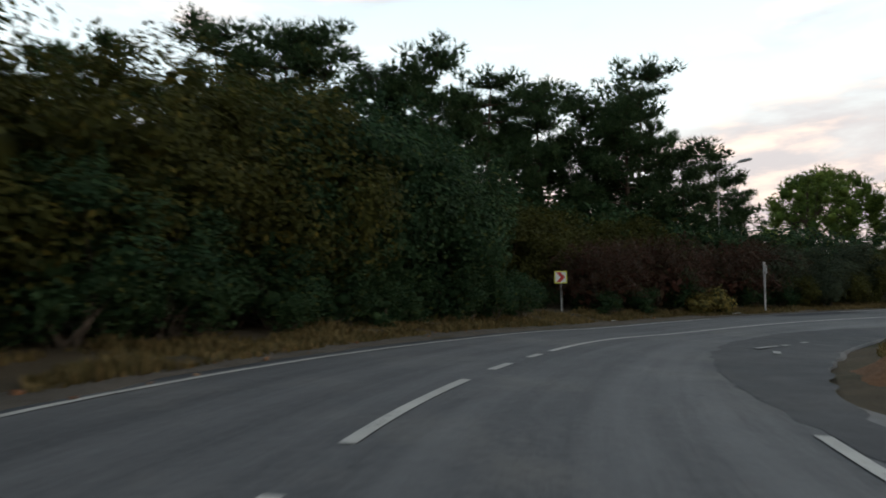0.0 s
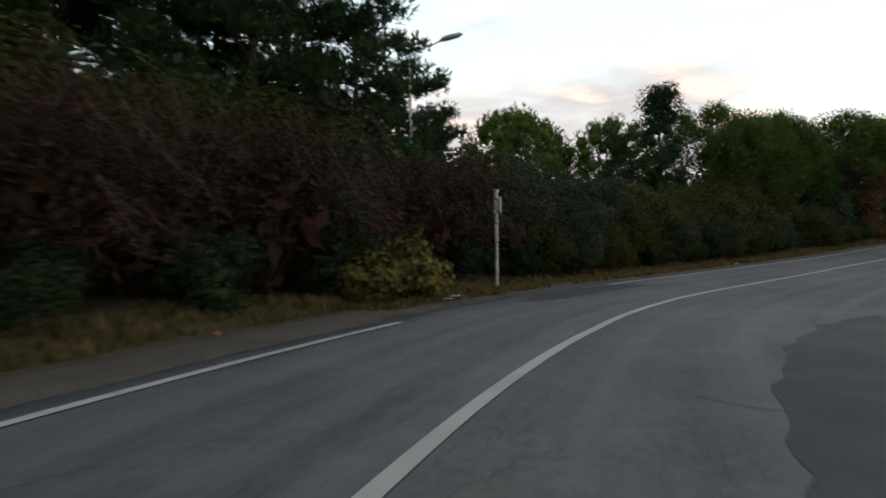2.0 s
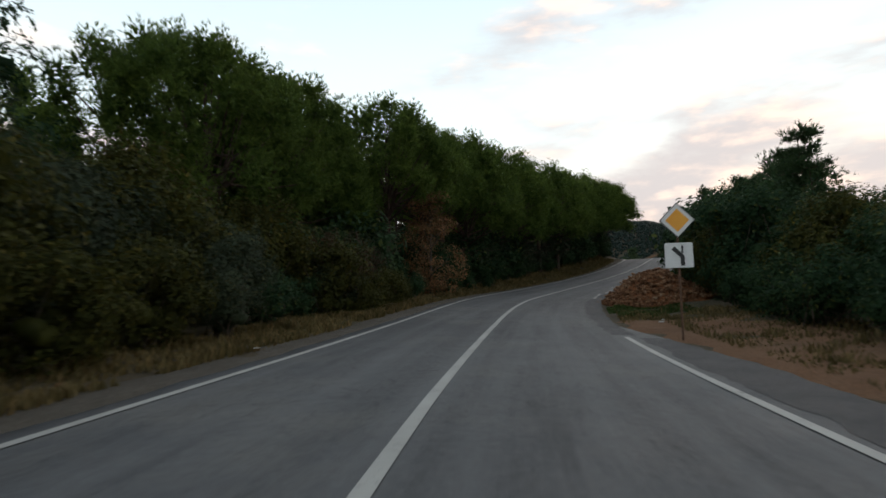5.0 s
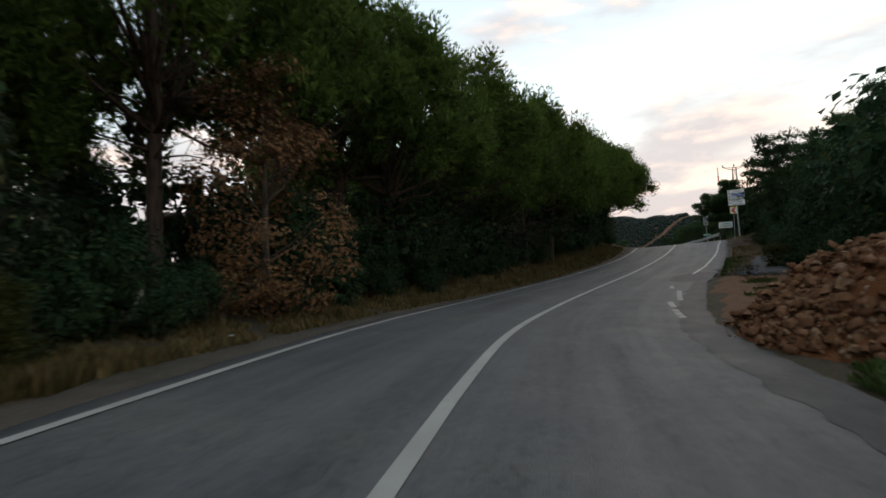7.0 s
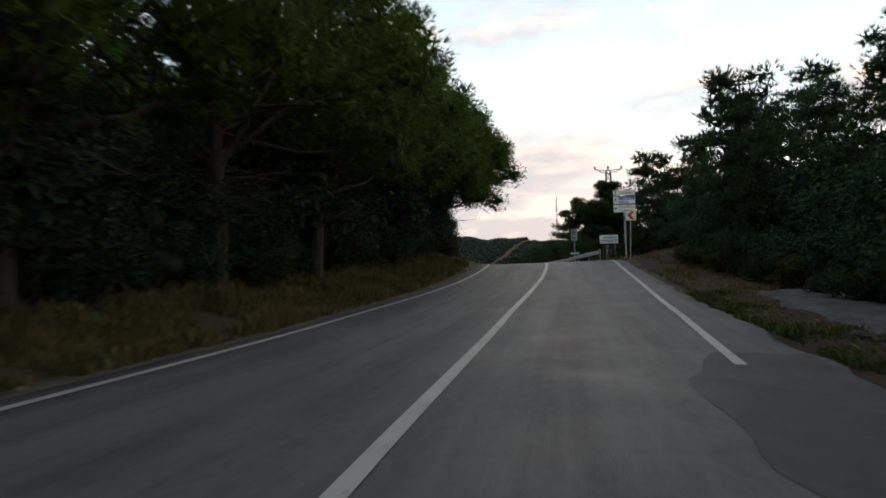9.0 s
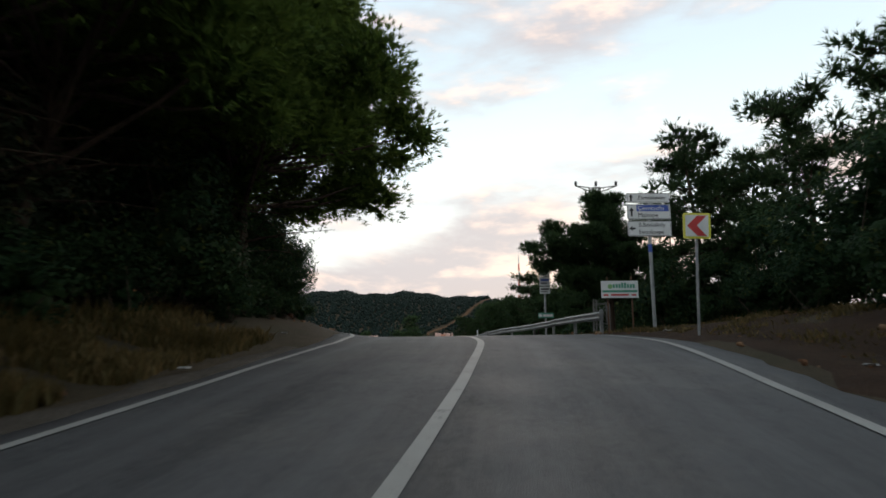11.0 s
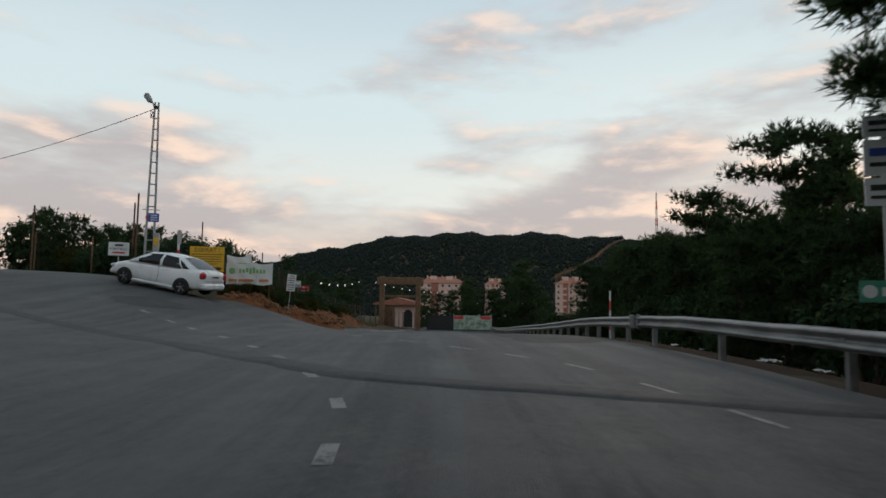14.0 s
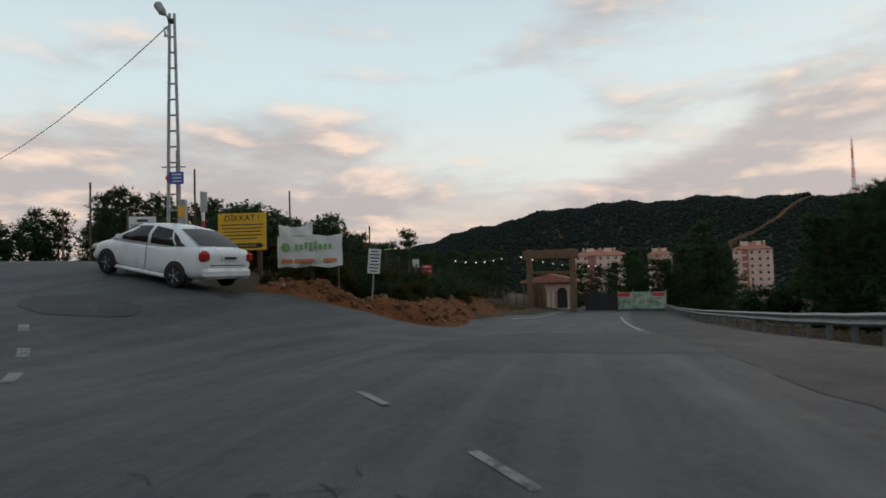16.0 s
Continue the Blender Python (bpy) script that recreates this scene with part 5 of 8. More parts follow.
def build_light_pole():
    x, y = 149.7, 57.95
    z0 = ground_at(x, y)
    ob = thing("light_pole", "tapering steel lattice light pole beside the side road", "light pole", pose(x, y, z0, 0, 0, -58))
    t = 12.75 - z0
    g = Geo()
    for k in (-1, 1):
        pts = [(k * 0.20, 0, -0.4), (k * 0.15, 0, t * 0.5), (k * 0.075, 0, t)]
        g.tube(pts, [0.06, 0.052, 0.045], 6)
    part("pole", g, PAINTED_GREY, ob)
    for i in range(16):
        z = t * (i + 0.5) / 16
        w = 0.20 - 0.125 * z / t
        part("rung", Geo().box(0, 0, z, 2 * w, 0.05, 0.05), PAINTED_GREY, ob)
    part("lamp_arm", Geo().tube([(-0.05, 0, t - 0.35), (-0.18, 0, t - 0.05), (-0.28, 0, t + 0.12)], 0.03, 8), PAINTED_GREY, ob)
    head = Geo().tube([(-0.22, 0, t - 0.05), (-0.30, 0, t + 0.05), (-0.46, 0, t + 0.30), (-0.52, 0, t + 0.36)], [0.05, 0.13, 0.14, 0.05], 12)
    part("lamp_head", head, PAINTED_GREY, ob, "grey street lamp head")
    g = Geo()
    for i in range(5):
        pts = [(-0.16 + 0.10 * math.cos(a) * (0.7 + 0.1 * i), 0.05 * math.sin(a), t - 0.62 + 0.16 * math.sin(a + i)) for a in np.linspace(0, math.tau, 12)]
        g.tube(pts, 0.008, 4)
    part("wire_coil", g, BLACK, ob, "coil of black cable")
    part("cable_clamp", Geo().box(-0.03, 0, t - 0.25, 0.2, 0.1, 0.16, 0.02), DARK_METAL, ob)
    part("meter_box", Geo().box(0.28, -0.02, 1.05, 0.24, 0.22, 2.2, 0.02), PAINTED_GREY, ob, "tall grey cable box")
    part("warning_label", Geo().box(0.28, -0.137, 1.75, 0.2, 0.006, 0.36), YELLOW, ob, "yellow warning label")
    bar = part("sign_bar", Geo().box(0, 0, 3.22, 0.75, 0.03, 0.03), DARK_METAL, ob)
    p = part("blue_plate", Geo().box(0.12, -0.09, 2.85, 0.46, 0.02, 0.40, 0.006), BLUE, ob, "small blue plate")
    for k in range(3):
        part("print_bar", Geo().box(0.14, -0.104, 2.96 - 0.11 * k, 0.30, 0.005, 0.04), WHITE_SHEET, p, "white print")
    part("red_plate", Geo().prism([(-0.14, 2.70), (-0.12, 3.0), (-0.24, 2.85)], "y", -0.10, -0.08), RED, ob, "small red plate")
    # overhead cables to the left
    for dz, end, sag in ((t - 0.28, (158.0, 98.0, 12.2), 1.5),):
        m = ob.matrix_basis
        a = m @ Vector((0, 0, dz))
        g = Geo()
        g.tube([tuple(a.lerp(Vector(end), u) - Vector((0, 0, 4 * sag * u * (1 - u)))) for u in np.linspace(0, 1, 24)], 0.016, 5)
        tagged(new("overhead_cable", g.mesh("overhead_cable", BLACK)), "black overhead cable sagging away from the light pole", "cable", "overhead cables")


def build_mast():
    b, r = radians(96.15), 835
    x, y = 110 + r * math.sin(b), 40 + r * math.cos(b)
    z0 = ground_at(x, y)
    ob = thing("radio_mast", "red and white lattice radio mast on the hill", "radio mast", pose(x, y, z0))
    h = 66.0
    for i in range(6):
        g = lattice(Geo(), 0, 0, h * i / 6 - (1 if i == 0 else 0), h * (i + 1) / 6, 3.4 - 0.4 * i, 3.0 - 0.4 * i, 4, 0.26, 0.14)
        part("mast_section", g, RED if i % 2 == 0 else WHITE_SHEET, ob, "red section" if i % 2 == 0 else "white section")
    part("aerial", Geo().tube([(0, 0, h), (0, 0, h + 5)], 0.15, 6), GALV, ob)


# ---------------------------------------------------------------- boards and fence at the junction


def yellow_board():
    x, y = 149.75, 54.95
    z0 = ground_at(x, y)
    ob = thing("warning_board", "yellow warning board with black writing on posts", "notice board", pose(x, y, z0, 0, 0, -64))
    w, h = 1.46, 1.12
    c = 5.40 - z0
    for k in (-0.55, 0.55):
        part("leg", Geo().box(k, 0.05, c / 2 - 0.1, 0.06, 0.06, c + 0.9, 0.008), RUST, ob, "rusty leg")
    b = part("board", Geo().prism([(u, v + c) for u, v in rounded(w, h, 0.01)], "y", -0.015, 0.015), YELLOW, ob)
    lettering("DİKKAT !", 0.25, BLACK, b, 0, -0.019, c + 0.40, align="CENTER")
    for k in range(5):
        part("print_bar", Geo().box(0, -0.017, c + 0.21 - 0.105 * k, w * (0.90, 0.82, 0.78, 0.88, 0.62)[k], 0.004, 0.030), BLACK, b, "line of small black print")
    part("black_strip", Geo().prism([(-0.66, c - 0.50), (0.56, c - 0.50), (0.66, c - 0.425), (0.56, c - 0.35), (-0.66, c - 0.35)], "y", -0.019, -0.015), BLACK, b, "black arrow strip")
    lettering("MALTEPE ÜNİVERSİTESİ", 0.095, YELLOW, b, -0.60, -0.022, c - 0.425)


def banner_board():
    x, y = 151.55, 53.9
    z0 = ground_at(x, y)
    ob = thing("banner_board", "torn white banner with green print on a frame", "banner", pose(x, y, z0, 0, 0, -66))
    w, h = 2.1, 1.0
    c = 4.80 - z0
    for k in (-0.9, 0.0, 0.9):
        part("frame_post", Geo().box(k, 0.05, c / 2 - 0.1, 0.05, 0.05, c + 0.8, 0.006), RUST, ob, "thin rusty post")
    rows = [[(-w / 2 + w * i / 20, -0.02 + 0.02 * math.sin(i * 0.9 + k), c - h / 2 + h * k / 8 + (0.03 * math.sin(i * 0.7) if k in (0, 8) else 0)) for i in range(21)] for k in range(9)]
    g = Geo().sheet(rows)
    g.sheet([[(p[0], p[1] + 0.01, p[2]) for p in r[::-1]] for r in rows])
    b = part("cloth", g, WHITE_SHEET, ob, "white cloth", True)
    g = Geo()
    for k in range(8):
        g.box(-0.42 + 0.155 * k, -0.05, c + 0.14 + (0.05 if k in (2, 4) else 0.0), 0.105, 0.008, (0.20, 0.17, 0.20, 0.28, 0.28, 0.17, 0.18, 0.17)[k], 0.0)
    part("print_bar", g, LEAFGREEN, b, "green print")
    g = Geo()
    disc(g, -0.78, -0.05, c + 0.14, 0.15, 0.008, 16)
    part("emblem", g, LEAFGREEN, b, "round green emblem")
    part("arrow", Geo().prism([(-0.95, c - 0.30), (-0.85, c - 0.19), (-0.85, c - 0.24), (-0.55, c - 0.24), (-0.55, c - 0.36), (-0.85, c - 0.36), (-0.85, c - 0.41)], "y", -0.054, -0.046), ORANGE, b, "orange arrow")
    part("print_bar", Geo().box(-0.16, -0.05, c - 0.30, 0.66, 0.008, 0.12), ORANGE, b, "orange print")
    part("print_bar", Geo().box(0.66, -0.05, c - 0.30, 0.44, 0.008, 0.12), ORANGE, b, "orange print")
    # second banner sagging behind
    up = thing("sagging_banner", "sagging white and green banner behind the board", "banner", pose(151.5, 54.5, ground_at(151.5, 54.5), 0, 0, -64))
    d = 5.45 - ground_at(151.5, 54.5)
    rows = [[(-0.5 + 1.1 * i / 12, 0.02 * math.sin(i + k), d - 0.25 + 0.5 * k / 5 - 0.10 * math.sin(math.pi * i / 12) * (k / 5) + (0.08 if i > 9 and k == 5 else 0)) for i in range(13)] for k in range(6)]
    g = Geo().sheet(rows)
    g.sheet([[(p[0], p[1] + 0.01, p[2]) for p in r[::-1]] for r in rows])
    part("cloth", g, WHITE_SHEET, up, "white cloth", True)
    part("green_strip", Geo().box(0.05, -0.03, d - 0.16, 0.95, 0.006, 0.08), LEAFGREEN, up, "green strip")
    for k in (-0.48, 0.58):
        part("frame_post", Geo().box(k, 0.04, d / 2, 0.05, 0.05, d + 0.6, 0.006), RUST, up, "thin rusty post")


def notice_panel(name, label, x, y, zc, w, h, turn, face, lean=0.0, bars=6, ink=None, post=True, word=""):
    z0 = ground_at(x, y)
    ob = thing(name, label, "notice", pose(x, y, z0, 0, lean, turn))
    c = zc - z0
    if post:
        part("post", Geo().tube([(0, 0.04, -0.3), (0, 0.04, c + h * 0.3)], 0.025, 8), GALV, ob)
    p = part("panel", Geo().box(0, 0, c, w, 0.02, h, 0.006), face, ob)
    if word:
        lettering(word, w * 0.17, ink or BLACK, p, 0, -0.014, c, align="CENTER")
        part("print_bar", Geo().box(0, -0.013, c + h * 0.28, w * 0.4, 0.004, h * 0.14), ink or BLACK, p, "dark print")
        part("print_bar", Geo().box(0, -0.013, c - h * 0.28, w * 0.6, 0.004, h * 0.12), RED, p, "red print")
    for k in range(bars):
        part("print_bar", Geo().box(0, -0.013, c + h * (0.40 - 0.8 * k / max(1, bars - 1)), w * (0.78 if k % 3 else 0.6), 0.004, h * 0.045), ink or BLACK, p, "dark print")
    return ob


def build_fence():
    """Wire fence with tall thin posts along the scrub."""
    ob = thing("wire_fence", "rusty wire mesh fence on tall thin posts", "fence")
    pts = spline_line([(141.0, 74.0), (146.5, 69.5), (150.5, 64.0), (152.5, 58.5), (155.5, 55.6), (161.0, 57.0), (168.0, 59.6), (176.0, 61.4), (186.0, 62.8), (193.0, 64.0)], 2.6)
    rng = random.Random(3)
    tops = []
    for i, (x, y) in enumerate(pts):
        z = ground_at(x, y)
        h = rng.uniform(1.9, 2.2)
        part("fence_post", Geo().tube([(x, y, z - 0.3), (x, y, z + h)], 0.035, 6), RUST, ob)
        tops.append((x, y, z, h))
    for (x0, y0, z0, h0), (x1, y1, z1, h1) in zip(tops[7:-1], tops[8:]):
        g = Geo()
        n = 13
        for k in range(n):
            f = k / (n - 1)
            g.tube([(x0, y0, z0 + 0.1 + (h0 - 0.15) * f), (x1, y1, z1 + 0.1 + (h1 - 0.15) * f)], 0.006, 3, False)
        for k in range(14):
            f = k / 14
            x, y, z = x0 + (x1 - x0) * f, y0 + (y1 - y0) * f, z0 + (z1 - z0) * f
            g.tube([(x, y, z + 0.1), (x, y, z + h0 + (h1 - h0) * f - 0.05)], 0.005, 3, False)
        part("wire_mesh", g, DARK_METAL, ob)
    for x, y, h in ((151.8, 60.5, 4.3), (155.0, 63.5, 4.4), (160.5, 63.0, 4.6), (147.6, 73.0, 3.6), (165.5, 61.5, 3.8), (172.0, 62.8, 3.4), (153.6, 69.0, 3.9)):
        z = ground_at(x, y)
        tagged(new("tall_post", Geo().tube([(x, y, z - 0.3), (x, y, z + h)], 0.045, 7).mesh("tall_post", RUST)), "tall thin dark post standing in the scrub", "post", "tall posts in the scrub")


# ---------------------------------------------------------------- gate, hut, far houses


def build_gate():
    ax = Vector((0.976, 0.218, 0))
    turn = -77.0
    x, y = 199.0, 61.6
    z0 = ground_at(x, y)
    ob = thing("timber_gate", "tall timber gateway with a heavy crossbeam", "gateway", pose(x, y, z0, 0, 0, turn))
    h = 6.0 - z0
    for k in (-2.3, 2.3):
        part("gate_post", Geo().box(k, 0, h / 2, 0.62, 0.62, h + 0.4, 0.05), TIMBER, ob)
    part("crossbeam", Geo().box(0, 0, h - 0.35, 5.9, 0.66, 0.95, 0.06), TIMBER, ob)
    part("lower_rail", Geo().box(0, 0.1, h - 2.3, 4.2, 0.25, 0.3, 0.03), TIMBER, ob)
    part("side_panel", Geo().box(-1.5, 0.6, 1.4, 1.6, 0.1, 2.8, 0.02), TIMBER, ob)
    for k in np.linspace(-1.6, 1.9, 8):
        part("gate_bar", Geo().box(k, 0.15, 1.1, 0.07, 0.05, 2.0, 0.01), DARK_METAL, ob, "dark metal bar")
    hx, hy = 206.5, 64.1
    hz = ground_at(hx, hy)
    hut = thing("gate_hut", "low timber hut with a tiled roof behind the gate", "hut", pose(hx, hy, hz, 0, 0, turn))
    part("wall", Geo().box(0, 0, 1.5, 5.2, 3.6, 3.4, 0.03), PLASTER, hut, "pale ochre wall")
    part("roof", Geo().prism([(-3.4, 3.0), (3.4, 3.0), (3.3, 3.25), (0, 4.0), (-3.3, 3.25)], "y", -2.6, 2.4), ROOF_TILE, hut, "low tiled roof")
    for k in (-1.5, 1.4):
        part("doorway", Geo().prism([(k - 0.6, 0.0), (k + 0.6, 0.0), (k + 0.6, 1.9), (k + 0.3, 2.35), (k - 0.3, 2.35), (k - 0.6, 1.9)], "y", -1.84, -1.79), DARK_METAL, hut, "dark arched opening")
    for k in (-3.0, 3.0):
        part("porch_post", Geo().box(k, -2.3, 1.5, 0.2, 0.2, 3.2, 0.02), TIMBER, hut)
    # dark gate leaf and printed hoarding across the way
    gx, gy = 204.3, 57.6
    leaf = thing("gate_leaf", "dark closed sheet-metal gate leaf", "gate", pose(gx, gy, ground_at(gx, gy), 0, 0, turn))
    part("leaf", Geo().box(0, 0, 1.05, 3.4, 0.06, 1.9, 0.02), DARK_METAL, leaf)
    for k in (-1.7, 1.7):
        part("leaf_post", Geo().box(k, 0, 1.1, 0.12, 0.12, 2.4, 0.01), DARK_METAL, leaf)
    fx, fy = 206.5, 53.6
    hb = thing("printed_hoarding", "green printed banner hoarding closing off the road", "hoarding", pose(fx, fy, ground_at(fx, fy), 0, 0, turn))
    b = part("banner", Geo().box(0, 0, 1.15, 5.2, 0.05, 1.9, 0.01), LEAF_PRINT, hb, "green and white mottled banner")
    for k in (-1.9, 1.8):
        part("red_patch", Geo().box(k, -0.03, 1.8, 1.3, 0.012, 0.42), RED, b, "red print")
    for k in (-2.56, -0.9, 0.9, 2.56):
        part("hoarding_post", Geo().box(k, 0.06, 1.1, 0.08, 0.06, 2.4, 0.01), GALV, hb)
    # string of small lamps
    for a, b2, n in (((193.5, 63.5, 5.6), (214.0, 60.0, 4.4), 9), ((214.0, 60.0, 3.4), (218.0, 47.0, 3.0), 6), ((184.0, 66.0, 5.2), (197.0, 66.0, 5.6), 6)):
        st = thing("lamp_string", "string of small lit bulbs near the gate", "string lights", group="strings of bulbs")
        a, b2 = Vector(a), Vector(b2)
        pts = [a.lerp(b2, u) - Vector((0, 0, 1.6 * u * (1 - u))) for u in np.linspace(0, 1, 2 * n + 1)]
        part("cord", Geo().tube([tuple(p) for p in pts], 0.012, 4), BLACK, st)
        for p in pts[1::2]:
            part("bulb", Geo().tube([(p.x, p.y, p.z - 0.16), (p.x, p.y, p.z - 0.10), (p.x, p.y, p.z - 0.02)], [0.02, 0.05, 0.02], 8), BULB, st)
        for q in (a, b2):
            gz = ground_at(q.x, q.y)
            part("string_post", Geo().tube([(q.x, q.y, gz - 0.2), (q.x, q.y, q.z)], 0.04, 6), DARK_METAL, st)


LEAF_PRINT = None


def printed_cloth():
    m = Nodes("printed_banner")
    co = m.where()
    spots = m.noise(1.6, 6, 0.7, co)
    m.set(Base_Color=m.ramp(spots, (0.36, (0.05, 0.10, 0.06)), (0.48, (0.22, 0.30, 0.22)), (0.60, (0.42, 0.45, 0.42)), (0.72, (0.08, 0.14, 0.08))), Roughness=0.6)
    return m.mat


def apartment(name, label, x, y, z_eave, storeys, w, d, turn, bays):
    z0 = z_eave - storeys * 2.9
    ob = thing(name, label, "apartment building", pose(x, y, z0, 0, 0, turn), "apartment blocks below the hill")
    h = storeys * 2.9
    part("wall", Geo().box(0, 0, h / 2 - 6, w, d, h + 12, 0.05), PLASTER, ob, "pale pink plaster walls")
    part("wall_bay", Geo().box(-w * 0.17, -d / 2, h / 2 - 6, w * 0.16, 1.4, h + 12, 0.05), PLASTER_DARK, ob, "brick-red bay")
    e = 0.9
    g = Geo()
    a = [(-w / 2 - e, -d / 2 - e, h), (w / 2 + e, -d / 2 - e, h), (w / 2 + e, d / 2 + e, h), (-w / 2 - e, d / 2 + e, h)]
    r = [(-w / 2 + d * 0.42, 0, h + 3.1), (w / 2 - d * 0.42, 0, h + 3.1)]
    g.add(a + r, [(0, 1, 5, 4), (1, 2, 5), (2, 3, 4, 5), (3, 0, 4), (3, 2, 1, 0)])
    roof = part("roof", g, ROOF_TILE, ob, "hipped terracotta roof")
    for k in (-0.18, 0.16):
        part("stair_tower", Geo().box(w * k, -d * 0.12, h + 1.6, w * 0.14, d * 0.3, 3.8, 0.05), PLASTER, roof, "pale stair tower")
    for k in (-0.3, 0.02, 0.3):
        part("chimney", Geo().box(w * k, d * 0.1, h + 2.6, 0.8, 0.8, 2.4, 0.05), PLASTER, roof)
    for f in range(storeys):
        for b in range(bays):
            u = -w / 2 + w * (b + 0.5) / bays
            z = f * 2.9 + 1.5
            win = part("window", Geo().box(u, -d / 2 - 0.02, z, w / bays * 0.42, 0.08, 1.35, 0.02), WHITE_SHEET, ob, "white window frame")
            part("pane", Geo().box(u, -d / 2 - 0.07, z, w / bays * 0.34, 0.03, 1.15), PANE_DARK, win, "dark glass")
            if b in (1, bays - 2):
                part("balcony", Geo().box(u, -d / 2 - 0.6, z - 1.15, w / bays * 0.7, 1.1, 0.9, 0.04), PLASTER, ob)
        for b in range(2):
            v = -d / 2 + d * (b + 0.5) / 2
            win = part("window", Geo().box(-w / 2 - 0.02, v, f * 2.9 + 1.5, 0.08, 1.5, 1.35, 0.02), WHITE_SHEET, ob, "white window frame")
            part("pane", Geo().box(-w / 2 - 0.07, v, f * 2.9 + 1.5, 0.03, 1.25, 1.15), PANE_DARK, win, "dark glass")


# ---------------------------------------------------------------- the white saloon car


def loft(sections):
    """Closed skin over cross-sections of equal count."""
    n = len(sections[0])
    g = Geo()
    fc = []
    for i in range(len(sections) - 1):
        fc += [(i * n + k, i * n + (k + 1) % n, (i + 1) * n + (k + 1) % n, (i + 1) * n + k) for k in range(n)]
    fc += [tuple(range(n - 1, -1, -1)), tuple(range((len(sections) - 1) * n, len(sections) * n))]
    return g.add([p for s in sections for p in s], fc)


def build_car(x, y, turn):
    """Small saloon, front towards +y."""
    z0 = ground_at(x, y)
    dx, dy = -math.sin(radians(turn)), math.cos(radians(turn))
    pitch = math.degrees(math.atan2(ground_at(x + dx * 1.3, y + dy * 1.3) - ground_at(x - dx * 1.3, y - dy * 1.3), 2.6))
    roll = -math.degrees(math.atan2(ground_at(x + dy * 0.75, y - dx * 0.75) - ground_at(x - dy * 0.75, y + dx * 0.75), 1.5))
    m = pose(x, y, z0 + 0.02, 0, 0, turn) @ pose(0, 0, 0, pitch, roll, 0)
    ob = thing("saloon_car", "white four-door saloon car on the side road", "car", m)

    def section(yy, half, low, mid, top, crown):
        r = [(half * 0.90, low), (half * 0.99, low + 0.12), (half, mid), (half * 0.965, top - 0.06), (half * 0.90, top), (half * 0.5, top + crown), (0, top + crown * 1.3)]
        right = [(px, yy, pz) for px, pz in r]
        left = [(-px, yy, pz) for px, pz in r[-2::-1]]
        return right + left
    ys = [(-2.13, 0.72, 0.44, 0.60, 0.92, 0.01), (-2.08, 0.80, 0.30, 0.62, 1.03, 0.02), (-1.75, 0.84, 0.24, 0.64, 1.07, 0.03), (-1.2, 0.855, 0.22, 0.64, 1.02, 0.02), (-0.4, 0.86, 0.20, 0.62, 0.97, 0.02),
          (0.5, 0.86, 0.20, 0.62, 0.95, 0.02), (1.1, 0.855, 0.22, 0.62, 0.93, 0.04), (1.6, 0.83, 0.24, 0.58, 0.86, 0.06), (1.98, 0.77, 0.26, 0.52, 0.74, 0.06), (2.13, 0.65, 0.34, 0.50, 0.62, 0.02)]
    body = part("body", loft([section(*s) for s in ys]), CAR_WHITE, ob, soft=True)
    bev = body.modifiers.new("soft_edges", "SUBSURF")
    bev.levels = bev.render_levels = 1

    def cab(yy, half, base, top, roof):
        r = [(half, base), (half * 0.985, base + (top - base) * 0.5), (roof, top - 0.05), (roof * 0.88, top), (0, top + 0.02)]
        return [(px, yy, pz) for px, pz in r] + [(-px, yy, pz) for px, pz in r[-2::-1]]
    CAB = [(-1.80, 0.70, 0.98, 1.075, 0.66), (-1.34, 0.775, 0.95, 1.29, 0.63), (-0.95, 0.80, 0.93, 1.43, 0.62), (-0.15, 0.805, 0.91, 1.49, 0.63), (0.42, 0.805, 0.91, 1.43, 0.62), (0.88, 0.80, 0.91, 1.20, 0.66), (1.32, 0.76, 0.90, 0.965, 0.68)]
    part("cabin", loft([cab(*c) for c in CAB]), CAR_WHITE, ob, soft=True)
    # glass, a little proud of the cabin
    for sx in (-1, 1):
        def side(yy, z):
            # half width of the cabin side at a place and height
            half, base, top, roof = (np.interp(yy, [c[0] for c in CAB], [c[k] for c in CAB]) for k in (1, 2, 3, 4))
            return sx * np.interp(z, (base, base + (top - base) * 0.5, top - 0.05, top), (half, half * 0.985, roof, roof * 0.88))
        for quad in (((-1.14, 1.00), (-0.27, 0.98), (-0.27, 1.42), (-0.84, 1.385)), ((-0.15, 0.98), (0.96, 0.965), (0.48, 1.36), (-0.15, 1.42)), ((-1.46, 1.03), (-1.20, 1.01), (-0.94, 1.33), (-1.16, 1.22))):
            g = Geo()
            rows = []
            for v in np.linspace(0, 1, 5):
                ra = [quad[0][j] + (quad[3][j] - quad[0][j]) * v for j in (0, 1)]
                rb = [quad[1][j] + (quad[2][j] - quad[1][j]) * v for j in (0, 1)]
                rows.append([(side(*q) + sx * 0.012, q[0], q[1]) for q in ((ra[0] + (rb[0] - ra[0]) * u, ra[1] + (rb[1] - ra[1]) * u) for u in np.linspace(0, 1, 4))])
            g.sheet(rows if sx > 0 else [r[::-1] for r in rows])
            part("side_window", g, CAR_GLASS, ob, "dark tinted glass", True)
        part("door_mirror", Geo().box(sx * 0.92, 0.80, 1.02, 0.20, 0.10, 0.14, 0.04), CAR_WHITE, ob)
